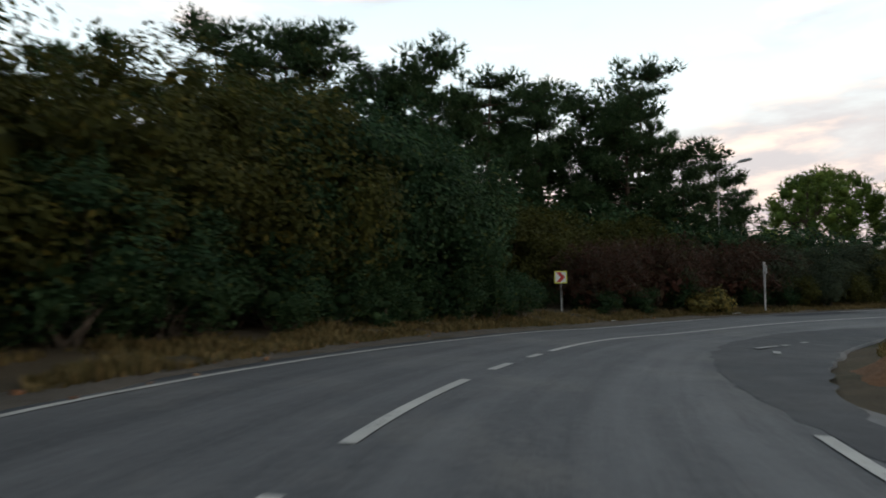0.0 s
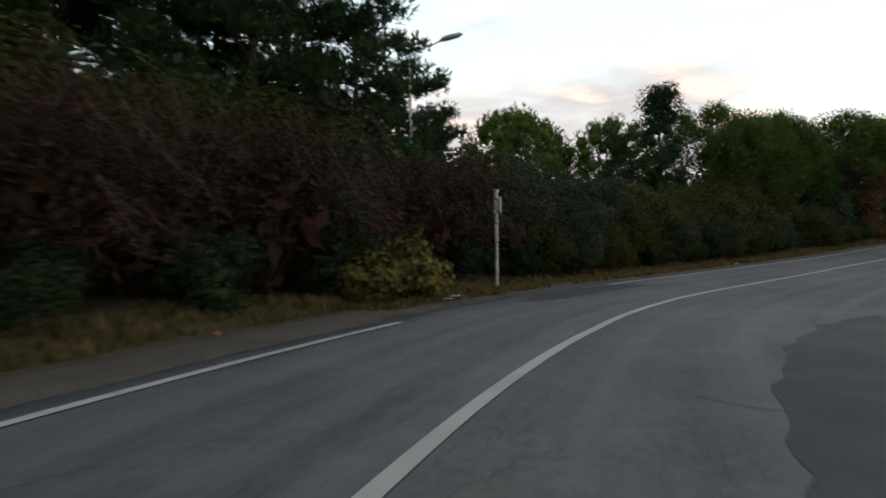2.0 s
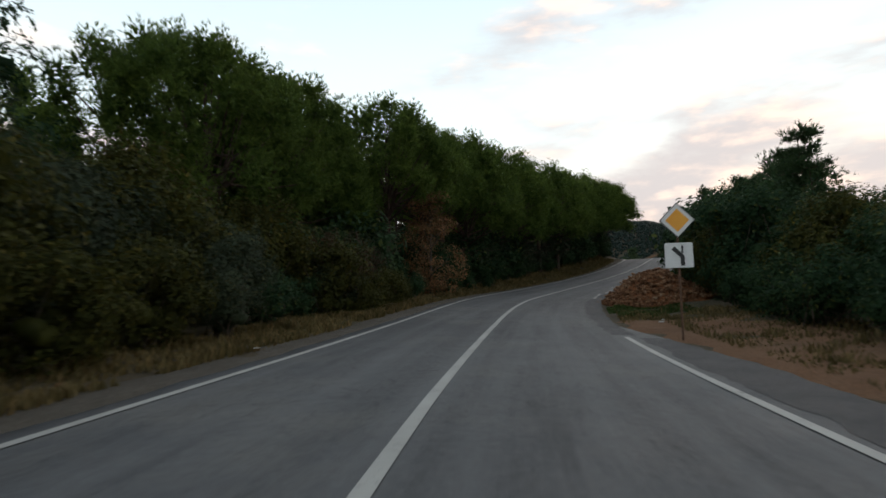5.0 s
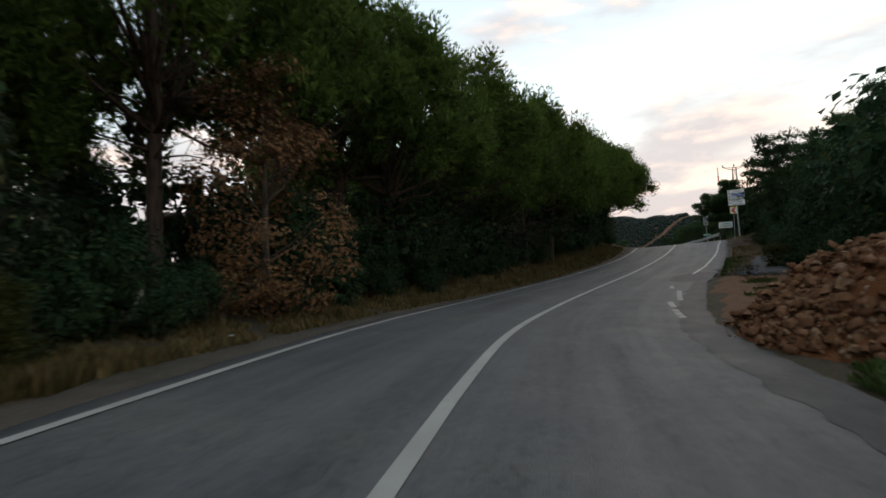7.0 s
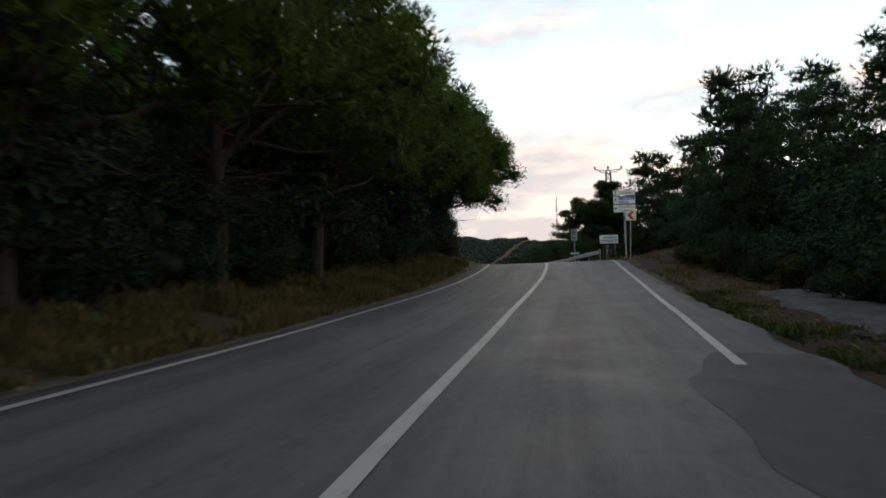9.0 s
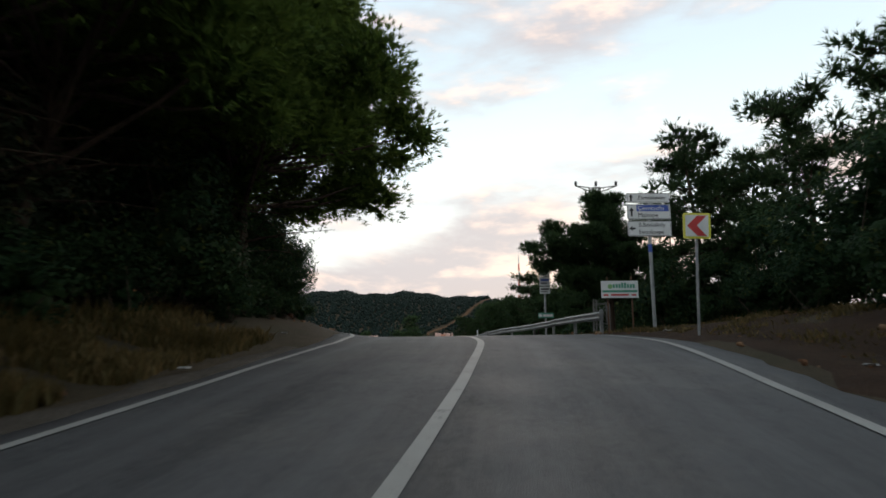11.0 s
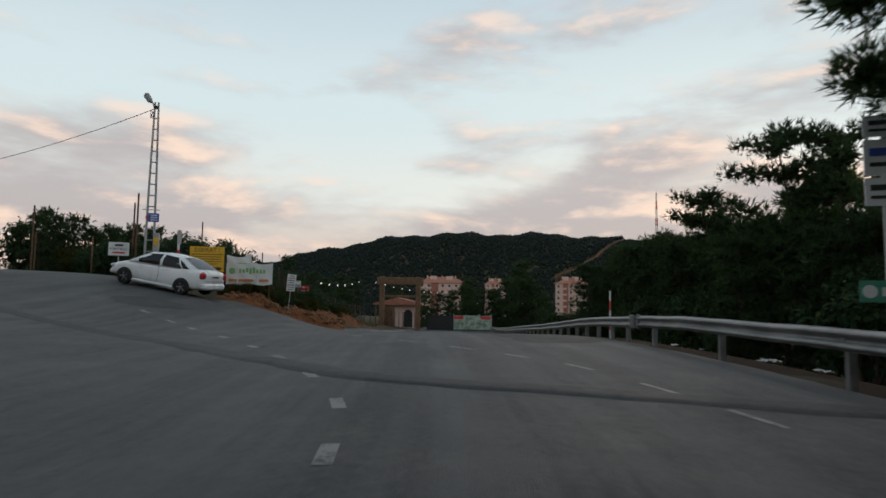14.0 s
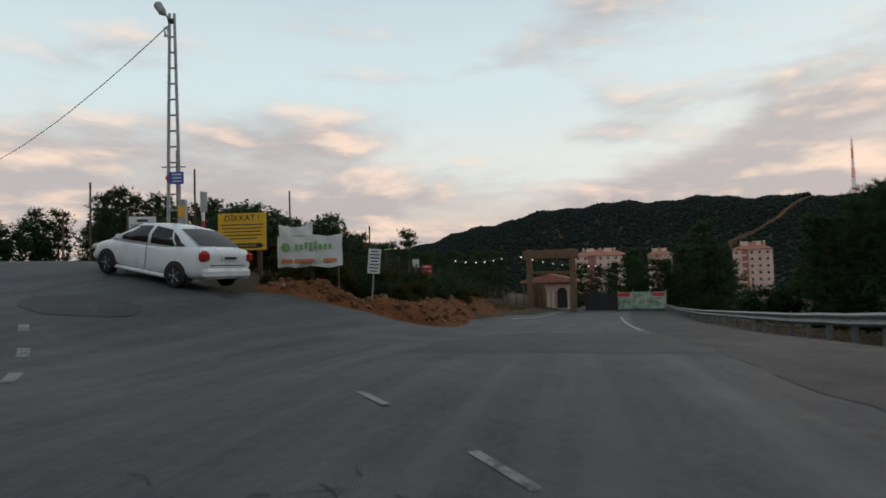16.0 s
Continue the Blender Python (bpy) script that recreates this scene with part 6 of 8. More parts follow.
        part("door_seam", Geo().box(sx * 0.862, -0.20, 0.64, 0.006, 0.012, 0.58), BLACK, ob, "dark door seam")
        part("door_handle", Geo().box(sx * 0.872, -0.42, 0.87, 0.03, 0.16, 0.03, 0.01), CAR_WHITE, ob)
        part("door_handle", Geo().box(sx * 0.872, 0.34, 0.86, 0.03, 0.16, 0.03, 0.01), CAR_WHITE, ob)
        part("tail_light", Geo().box(sx * 0.70, -2.05, 0.86, 0.26, 0.22, 0.28, 0.07), TAIL, ob, "red tail light")
        part("headlight", Geo().box(sx * 0.62, 2.00, 0.64, 0.30, 0.22, 0.15, 0.05), LENS, ob, "clear headlight")
        part("sill", Geo().box(sx * 0.80, 0, 0.24, 0.10, 2.0, 0.10, 0.03), CAR_WHITE, ob)
        for wy in (-1.28, 1.30):
            arch = [(wy + 0.36 * math.cos(a), 0.30 + 0.36 * math.sin(a)) for a in np.linspace(-0.25, math.pi + 0.25, 15)]
            part("wheel_arch", Geo().prism(arch, "x", sx * 0.60, sx * 0.866), BLACK, ob, "dark wheel arch")
            g = Geo()
            prof = [(0.20, 0.09), (0.28, 0.10), (0.305, 0.07), (0.305, -0.07), (0.28, -0.10), (0.20, -0.09)]
            ring = [[(sx * 0.785 + o, wy + r * math.cos(a), 0.30 + r * math.sin(a)) for r, o in prof] for a in np.linspace(0, math.tau, 25)]
            g.sheet(ring)
            wheel = part("wheel", g, RUBBER, ob, "black tyre", True)
            g = Geo()
            g.prism([(wy + 0.2 * math.cos(a), 0.30 + 0.2 * math.sin(a)) for a in np.linspace(0, math.tau, 19)[:-1]], "x", sx * 0.80, sx * 0.84)
            part("rim", g, DARK_METAL, wheel, "dark rim")
            for a in np.arange(5) * math.tau / 5:
                cy, cz = wy + 0.11 * math.cos(a), 0.30 + 0.11 * math.sin(a)
                part("spoke", Geo().tube([(sx * 0.85, wy, 0.30), (sx * 0.85, wy + 0.19 * math.cos(a), 0.30 + 0.19 * math.sin(a))], 0.022, 5), GALV, wheel, "grey spoke")
    # rear and front screens
    part("rear_window", Geo().sheet([[(-0.62, -1.79, 1.09), (0.0, -1.83, 1.105), (0.62, -1.79, 1.09)], [(-0.59, -1.36, 1.30), (0.0, -1.38, 1.325), (0.59, -1.36, 1.30)], [(-0.54, -1.00, 1.425), (0.0, -1.01, 1.455), (0.54, -1.00, 1.425)]]), CAR_GLASS, ob, "dark rear window", True)
    part("windscreen", Geo().sheet([[(0.66, 1.33, 0.985), (0.0, 1.38, 1.0), (-0.66, 1.33, 0.985)], [(0.60, 0.90, 1.215), (0.0, 0.93, 1.24), (-0.60, 0.90, 1.215)], [(0.54, 0.46, 1.43), (0.0, 0.48, 1.46), (-0.54, 0.46, 1.43)]]), CAR_GLASS, ob, "dark windscreen", True)
    part("rear_bumper", Geo().box(0, -2.10, 0.46, 1.52, 0.20, 0.26, 0.07), CAR_WHITE, ob)
    part("front_bumper", Geo().box(0, 2.06, 0.42, 1.40, 0.20, 0.24, 0.07), CAR_WHITE, ob)
    pl = part("number_plate", Geo().box(0, -2.15, 0.84, 0.52, 0.02, 0.12, 0.005), WHITE_SHEET, ob, "white number plate")
    part("plate_bar", Geo().box(0.02, -2.163, 0.84, 0.38, 0.005, 0.055), BLACK, pl, "black bar")
    part("boot_seam", Geo().box(0, -2.13, 0.66, 1.1, 0.03, 0.014), BLACK, ob, "dark boot seam")
    part("aerial", Geo().tube([(0.0, -0.80, 1.46), (0.0, -1.0, 1.60)], 0.006, 5), BLACK, ob)
    return ob


def tipper_truck(x, y, turn):
    """Tipper seen from behind, front towards +y, the rear at the origin."""
    ob = thing("tipper_truck", "ochre tipper truck with ribbed sides on the side road", "truck", pose(x, y, ground_at(x, y), 0, 0, turn))
    for sx in (-1, 1):
        side = part("body_side", Geo().box(sx * 1.14, 2.1, 1.95, 0.06, 4.2, 1.45, 0.015), TRUCK_OCHRE, ob)
        for k in np.linspace(0.15, 4.05, 7):
            part("rib", Geo().box(sx * 1.19, k, 1.95, 0.05, 0.08, 1.45, 0.01), TRUCK_OCHRE, side)
        part("tail_light", Geo().box(sx * 0.88, -0.03, 0.98, 0.26, 0.06, 0.12, 0.02), TAIL, ob, "red tail light")
        part("mud_flap", Geo().box(sx * 0.86, 0.35, 0.52, 0.5, 0.02, 0.5, 0.004), RUBBER, ob, "black mud flap")
        for wy in (1.0, 2.1, 5.2):
            wheel = part("wheel", Geo().sheet([[(sx * 0.88 + o, wy + r * math.cos(a), 0.48 + r * math.sin(a)) for r, o in ((0.28, 0.2), (0.44, 0.22), (0.48, 0.17), (0.48, -0.17), (0.44, -0.22), (0.28, -0.2))] for a in np.linspace(0, math.tau, 21)]), RUBBER, ob, "black tyre", True)
            part("rim", Geo().prism([(wy + 0.29 * math.cos(a), 0.48 + 0.29 * math.sin(a)) for a in np.linspace(0, math.tau, 15)[:-1]], "x", sx * 0.92, sx * 1.02), DARK_METAL, wheel, "dark rim")
    gate = part("tailgate", Geo().box(0, 0.0, 1.95, 2.2, 0.07, 1.42, 0.015), TRUCK_OCHRE, ob)
    for k in np.linspace(-0.9, 0.9, 4):
        part("rib", Geo().box(k, -0.055, 1.95, 0.09, 0.05, 1.40, 0.01), TRUCK_OCHRE, gate)
    part("top_rail", Geo().box(0, -0.06, 2.66, 2.3, 0.08, 0.10, 0.015), TRUCK_OCHRE, gate)
    part("bed", Geo().box(0, 2.1, 1.20, 2.2, 4.2, 0.10, 0.02), DARK_METAL, ob, "dark steel bed")
    part("headboard", Geo().box(0, 4.2, 2.05, 2.3, 0.08, 1.65, 0.02), TRUCK_OCHRE, ob)
    part("chassis", Geo().box(0, 2.9, 0.88, 0.9, 6.0, 0.28, 0.03), DARK_METAL, ob, "dark chassis")
    part("bumper_bar", Geo().box(0, 0.0, 0.66, 2.1, 0.10, 0.14, 0.02), DARK_METAL, ob, "dark bumper bar")
    part("number_plate", Geo().box(0, -0.06, 0.68, 0.5, 0.02, 0.12, 0.004), WHITE_SHEET, ob, "pale number plate")
    part("cab", Geo().prism([(4.5, 0.7), (6.3, 0.7), (6.35, 1.6), (6.1, 2.5), (4.5, 2.55)], "x", -1.1, 1.1), TRUCK_OCHRE, ob, "ochre cab")


TRUCK_OCHRE = plain("dusty_ochre_paint", (0.30, 0.155, 0.055), (0.38, 0.21, 0.085), 0.7, 0, 2.5, 30, 0.2, 0.004)
LEAF_PRINT = printed_cloth()
build_mounds()
build_litter()
chevron_sign(5.97, 30.3, 0.73, -14, False, "yellow-bordered sign with a red chevron before the hedge")
chevron_sign(117.6, 33.5, 5.06, -97, True, "yellow-bordered sign with a red chevron on a leaning post", 2.5)
marker_post(19.78, 36.72)
arm_lamp(22.2, 47.6, 8.7, (23.5, 45.5, 9.16))
priority_sign(52.6, 35.5, -72)
direction_sign(124.55, 32.22, -90)
small_board(124.4, 33.45, 4.56, -93)
park_sign(135.65, 34.4, -96)
back_sign(131.6, 50.0, -50)
build_guard_rail()
striped_post(160.4, 37.2, 4.3, "thin red and white striped post behind the rail")
striped_post(149.3, 56.1, 6.1, "red and white striped post with a grey plate", True)
build_pylon()
build_light_pole()
build_mast()
yellow_board()
banner_board()
notice_panel("notice_sheet", "tilted white notice sheet on a thin post", 153.2, 52.75, 4.45, 0.42, 0.82, -66, WHITE_SHEET, 5.0, 7)
notice_panel("paintball_board", "small white board with dark print by the fence", 149.8, 59.7, 5.88, 0.86, 0.62, -52, WHITE_SHEET, 0, 0, BLACK, True, "PAINTBALL")
notice_panel("red_notice", "small red and blue notice on the fence", 170.0, 60.3, 4.0, 0.7, 1.05, -74, RED, 0, 4, WHITE_SHEET)
notice_panel("white_notice", "small white notice on the fence", 167.5, 59.6, 4.6, 0.4, 0.5, -74, WHITE_SHEET, 0, 2)
build_fence()
build_gate()
apartment("apartment_block", "pale pink apartment block with a terracotta roof", 423, 111, 10.0, 6, 24, 14, -72, 7)
apartment("apartment_block", "pale pink apartment block half hidden by trees", 507, 96, 11.4, 6, 12.5, 12, -76, 5)
apartment("apartment_block", "pale pink apartment block with brick-red bays", 432, 46, 10.4, 7, 15, 14, -92, 5)
build_car(147.3, 55.1, 2)
tipper_truck(141.0, 58.9, -25)


# ---------------------------------------------------------------- plants


def unit(rng, n):
    v = rng.normal(size=(n, 3))
    return v / np.linalg.norm(v, axis=1)[:, None]


def ball():
    """Twenty faces, the shape of the shaded heart of a clump before it is roughened."""
    p = (1 + 5**0.5) / 2
    v = np.array([(-1, p, 0), (1, p, 0), (-1, -p, 0), (1, -p, 0), (0, -1, p), (0, 1, p), (0, -1, -p), (0, 1, -p), (p, 0, -1), (p, 0, 1), (-p, 0, -1), (-p, 0, 1)], float) / math.hypot(1, p)
    f = [(0, 11, 5), (0, 5, 1), (0, 1, 7), (0, 7, 10), (0, 10, 11), (1, 5, 9), (5, 11, 4), (11, 10, 2), (10, 7, 6), (7, 1, 8),
         (3, 9, 4), (3, 4, 2), (3, 2, 6), (3, 6, 8), (3, 8, 9), (4, 9, 5), (2, 4, 11), (6, 2, 10), (8, 6, 7), (9, 8, 1)]
    return v, np.array(f)


BALL_V, BALL_F = ball()


def with_core(verts, faces, core, rng):
    """Adds small dense hearts deep inside the clumps of leaves: rows of x, y, z, width and height."""
    if core is None or not len(core):
        return verts, faces
    core = np.asarray(core)
    n = len(core)
    q = BALL_V[None] * rng.uniform(0.72, 1.12, (n, 12, 1))
    a = rng.uniform(0, math.tau, n)
    q = np.stack([q[..., 0] * np.cos(a)[:, None] - q[..., 1] * np.sin(a)[:, None], q[..., 0] * np.sin(a)[:, None] + q[..., 1] * np.cos(a)[:, None], q[..., 2]], -1)
    q = q * core[:, None, [3, 3, 4]] + core[:, None, :3]
    f = np.arange(n)[:, None, None] * 12 + BALL_F[None] + len(verts)
    return np.concatenate([verts, q.reshape(-1, 3)]), np.concatenate([faces, f.reshape(-1, 3)])


def leaf_mesh(name, material, places, outs, size, rng, slim=0.55, droop=0.0, core=None):
    """Pointed leaves, each a folded diamond, turned loosely outwards."""
    n = len(places)
    nrm = outs + 0.75 * unit(rng, n) + [0, 0, 0.35]
    nrm /= np.linalg.norm(nrm, axis=1)[:, None]
    a = np.cross(nrm, unit(rng, n))
    a /= np.linalg.norm(a, axis=1)[:, None] + 1e-9
    a[:, 2] -= droop
    b = np.cross(nrm, a)
    s = np.broadcast_to(np.asarray(size, float).reshape(-1, 1), (n, 1)) * rng.uniform(0.6, 1.35, (n, 1))
    v = np.stack([places - a * s * 0.5, places + b * s * slim * 0.5 + nrm * s * 0.10, places + a * s * 0.5, places - b * s * slim * 0.5 + nrm * s * 0.10], 1)
    f = (np.arange(n)[:, None, None] * 4 + np.array([(0, 1, 2), (0, 2, 3)])[None]).reshape(-1, 3)
    return raw_mesh(name, *with_core(v.reshape(-1, 3), f, core, rng), material)


def needle_mesh(name, material, places, outs, length, rng, blades=7, width=0.13, spray=0.75, core=None):
    """Tufts of pine needles: narrow blades spraying from a twig end."""
    n = len(places)
    k = n * blades
    p = np.repeat(places, blades, 0)
    d = np.repeat(outs, blades, 0) + spray * unit(rng, k)
    d /= np.linalg.norm(d, axis=1)[:, None]
    w = np.cross(d, unit(rng, k))
    w /= np.linalg.norm(w, axis=1)[:, None] + 1e-9
    ln = length * rng.uniform(0.7, 1.25, (k, 1))
    v = np.stack([p - w * ln * width, p + d * ln, p + w * ln * width], 1)
    return raw_mesh(name, *with_core(v.reshape(-1, 3), np.arange(3 * k).reshape(k, 3), core, rng), material)


def lumps(rng, count, h, r, low, top=1.0, uneven=0.25):
    """Centres of leaf clumps filling an uneven crown from height low to h."""
    out = []
    tune = rng.uniform(0, math.tau, 4)
    while len(out) < count:
        u = rng.uniform(-1, 1, 3)
        q = np.linalg.norm(u)
        if q > 1 or q < 0.45:
            continue
        a = math.atan2(u[1], u[0])
        k = 1 + uneven * (math.sin(2 * a + tune[0]) * 0.5 + math.sin(3 * a + tune[1] + 3 * u[2]) * 0.5)
        out.append((u[0] * r * k, u[1] * r * k, low + (u[2] * 0.5 + 0.5) * (h - low) * (1 + uneven * 0.4 * math.sin(a * 2 + tune[2]))))
    return np.array(out)


def limbs(g, rng, foot, crown, n, r0, bend=0.3):
    """Limbs from a stem foot out into the crown."""
    for _ in range(n):
        e = crown[rng.integers(len(crown))]
        m = (np.array(foot) + e) / 2 + rng.normal(0, bend, 3) * [1, 1, 0.4]
        q = foot + (m - foot) * 0.5 + rng.normal(0, bend * 0.3, 3) * [1, 1, 0.2]
        g.tube([foot, q, m, e], [r0, r0 * 0.75, r0 * 0.5, r0 * 0.15], 5, False)


def clump_leaves(rng, c, size, count, heart, flat=0.85):
    """Leaves in layers round clump centres, more of them on the side that faces out."""
    k = rng.integers(len(c), size=count)
    out = c[k] - heart
    out /= np.linalg.norm(out, axis=1)[:, None] + 1e-9
    d = unit(rng, count) + 0.55 * out + [0, 0, 0.20]
    d /= np.linalg.norm(d, axis=1)[:, None] + 1e-9
    depth = 1.12 - 0.60 * rng.random(count)**1.6
    return c[k] + d * (size[k] * depth)[:, None] * [1, 1, flat], d + 0.35 * out


def shrub(name, label, category, material, h, r, leaf, count, seed, slim=0.55, droop=0.0, clumps=46, low=0.12, group="roadside shrubs", spread_leaf=0.34, stem=0.05):
    rng = np.random.default_rng(seed)
    c = lumps(rng, clumps, h * 0.93, r * 0.88, low * h)
    ob = thing(name, label, category, group=group)
    g = Geo()
    limbs(g, rng, np.array([0, 0, -0.3]), c, 12, stem)
    part("branchwork", g, TWIG, ob)
    size = spread_leaf * r * rng.uniform(0.65, 1.25, len(c))
    heart = np.array([0, 0, 0.45 * h])
    p, o = clump_leaves(rng, c, size, count, heart)
    # shoots standing out of the crown break its outline
    k = count // 12
    tips = c[rng.integers(len(c), size=k // 14 + 1)]
    q = np.repeat(tips, 14, 0)[:k]
    way = np.repeat((tips - heart) / (np.linalg.norm(tips - heart, axis=1)[:, None] + 1e-9) * 0.7 + [0, 0, 0.5] + rng.normal(0, 0.25, (len(tips), 3)), 14, 0)[:k]
    q = q + way * (spread_leaf * r * rng.uniform(0.4, 1.12, (len(q), 1))) + rng.normal(0, 0.05, (len(q), 3))
    p, o = np.concatenate([p, q]), np.concatenate([o, unit(rng, len(q))])
    p[:, 2] = np.maximum(p[:, 2], 0.05)
    # broad leaves in the shade of each clump, and the dark heart of the plant
    k = np.repeat(np.arange(len(c)), 16)
    q = c[k] + unit(rng, len(k)) * (size[k] * 0.5 * rng.random(len(k))**0.5)[:, None] - 0.12 * (c[k] - heart)
    inner = lumps(rng, 12, h * 0.62, r * 0.34, low * h)
    core = np.column_stack([inner, np.full(12, 0.22 * r), np.full(12, 0.10 * h)])
    big = np.r_[np.full(len(p), leaf), size[k] * rng.uniform(0.35, 0.62, len(k))]
    part("crown", leaf_mesh("crown", material, np.concatenate([p, q]), np.concatenate([o, unit(rng, len(k))]), big, rng, slim, droop, core), material, ob)
    return ob


def arching_shrub(name, label, h, r, seed):
    """Shrub of long drooping twigs set with small leaves."""
    rng = np.random.default_rng(seed)
    ob = thing(name, label, "shrub", group="roadside shrubs")
    g, pl, ot = Geo(), [], []
    for i in range(190):
        a, reach = rng.uniform(0, math.tau), r * rng.uniform(0.25, 1.15)
        top = h * rng.uniform(0.35, 1.0)
        d = np.array([math.cos(a), math.sin(a), 0])
        pts = [np.array([0, 0, -0.2]) + d * 0.15, d * reach * 0.35 + [0, 0, top * 0.75], d * reach * 0.75 + [0, 0, top], d * reach + [0, 0, top * rng.uniform(0.50, 0.85)]]
        if i % 2 == 0:
            g.tube(pts, [0.03, 0.02, 0.012, 0.004], 3, False)
        for u in np.linspace(0.25, 1, 24):
            k = min(int(u * 3), 2)
            q = pts[k] + (pts[k + 1] - pts[k]) * (u * 3 - k)
            for _ in range(3):
                pl.append(q + rng.normal(0, 0.10, 3))
                ot.append(d * 0.6 + [0, 0, 0.5])
    part("branchwork", g, TWIG, ob)
    c = lumps(rng, 420, h * 0.70, r * 0.62, 0.1)
    size = np.r_[np.full(len(pl), 0.115), np.full(len(c), 0.42)]
    part("crown", leaf_mesh("crown", LEAF_RED, np.concatenate([np.array(pl), c]), np.concatenate([np.array(ot), unit(rng, len(c))]), size, rng, 0.5, 0.3), LEAF_RED, ob)
    return ob


def dome_pine(name, label, h, r, seed, n=64, tufts=125, blades=6, wide=0.075, length=0.20, low=0.27, heart=0.0, fill=34):
    """Pine with a broad domed crown of rounded, upright brushes over bare lower branches."""
    rng = np.random.default_rng(seed)
    ob = thing(name, label, "pine tree", group="pines along the road")
    low = h * low
    cen, size = [], []
    for i in range(n):
        v = 1 - (i + 0.5) / n * 1.32
        a = i * 2.39996 + rng.normal(0, 0.25)
        q = math.sqrt(max(0.05, 1 - max(v, -0.25)**2))
        k = rng.uniform(0.74, 1.0)
        z = low + (h - low) * (0.30 + 0.62 * v * (0.5 + 0.5 * k)) if v > -0.25 else low + (h - low) * rng.uniform(0.04, 0.18)
        cen.append((math.cos(a) * r * q * k, math.sin(a) * r * q * k, z))
        size.append(r * rng.uniform(0.145, 0.225))
    cen, size = np.array(cen), np.array(size)
    n = len(cen)
    g = Geo()
    lean = rng.normal(0, 0.25, 2)
    g.tube([(0, 0, -0.4), (lean[0] * 0.4, lean[1] * 0.4, low * 0.6), (lean[0], lean[1], low * 1.3), (lean[0] * 1.1, lean[1] * 1.1, h * 0.8)], [0.21, 0.18, 0.14, 0.05], 9)
    for e in cen[::2]:
        z0 = rng.uniform(low * 0.75, h * 0.55)
        f = np.array([lean[0], lean[1], min(z0, e[2])])
        m = f + (e - f) * 0.55 + [0, 0, -0.25]
        g.tube([f, m, e], [0.07, 0.045, 0.015], 5, False)
    for i in range(13):        # dead lower branches
        a, z0 = rng.uniform(0, math.tau), rng.uniform(low * 0.5, low * 1.25)
        ln = rng.uniform(0.9, 2.6)
        f = np.array([lean[0] * 0.5, lean[1] * 0.5, z0])
        d = np.array([math.cos(a), math.sin(a), 0.15])
        g.tube([f, f + d * ln * 0.5 + [0, 0, 0.1], f + d * ln], [0.035, 0.02, 0.006], 4, False)
        for _ in range(4):
            b = f + d * ln * rng.uniform(0.4, 0.9)
            g.tube([b, b + rng.normal(0, 0.40, 3)], [0.012, 0.003], 3, False)
    part("trunk", g, BARK, ob)
    # each brush is a tall rounded lobe, thickest with needles on top and outside
    k = np.repeat(np.arange(n), tufts)
    out = cen * [1, 1, 0] / r
    d = unit(rng, len(k)) + 0.15 * out[k] + [0, 0, 0.15]
    d /= np.linalg.norm(d, axis=1)[:, None]
    depth = 1.0 - 0.55 * rng.random(len(k))**1.4
    p = cen[k] + d * (size[k] * depth)[:, None] * [1, 1, 1.25]
    o = d * [0.9, 0.9, 0.7] + [0, 0, 0.45]
    core = np.column_stack([cen - out * size[:, None] * 0.1, size * heart, size * heart * 1.2]) if heart else None
    deep = rng.integers(n, size=n * tufts // 4)        # older needles inside the crown
    p = np.concatenate([p, cen[deep] * [0.70, 0.70, 1.0] + unit(rng, len(deep)) * 0.16 * r])
    o = np.concatenate([o, unit(rng, len(deep))])
    # close-set needles in the heart of each brush
    k = np.repeat(np.arange(n), fill)
    q = cen[k] + unit(rng, len(k)) * (size[k] * 0.55 * rng.random(len(k))**0.4)[:, None] * [1, 1, 1.2]
    ln = np.repeat(np.r_[np.full(len(p), length), np.full(len(q), 0.30)], blades)[:, None]
    wd = np.repeat(np.r_[np.full(len(p), wide), np.full(len(q), 0.20)], blades)[:, None]
    part("crown", needle_mesh("crown", NEEDLE, np.concatenate([p, q]), np.concatenate([o, unit(rng, len(q))]), ln, rng, blades, wd, 0.55, core), NEEDLE, ob)
    return ob


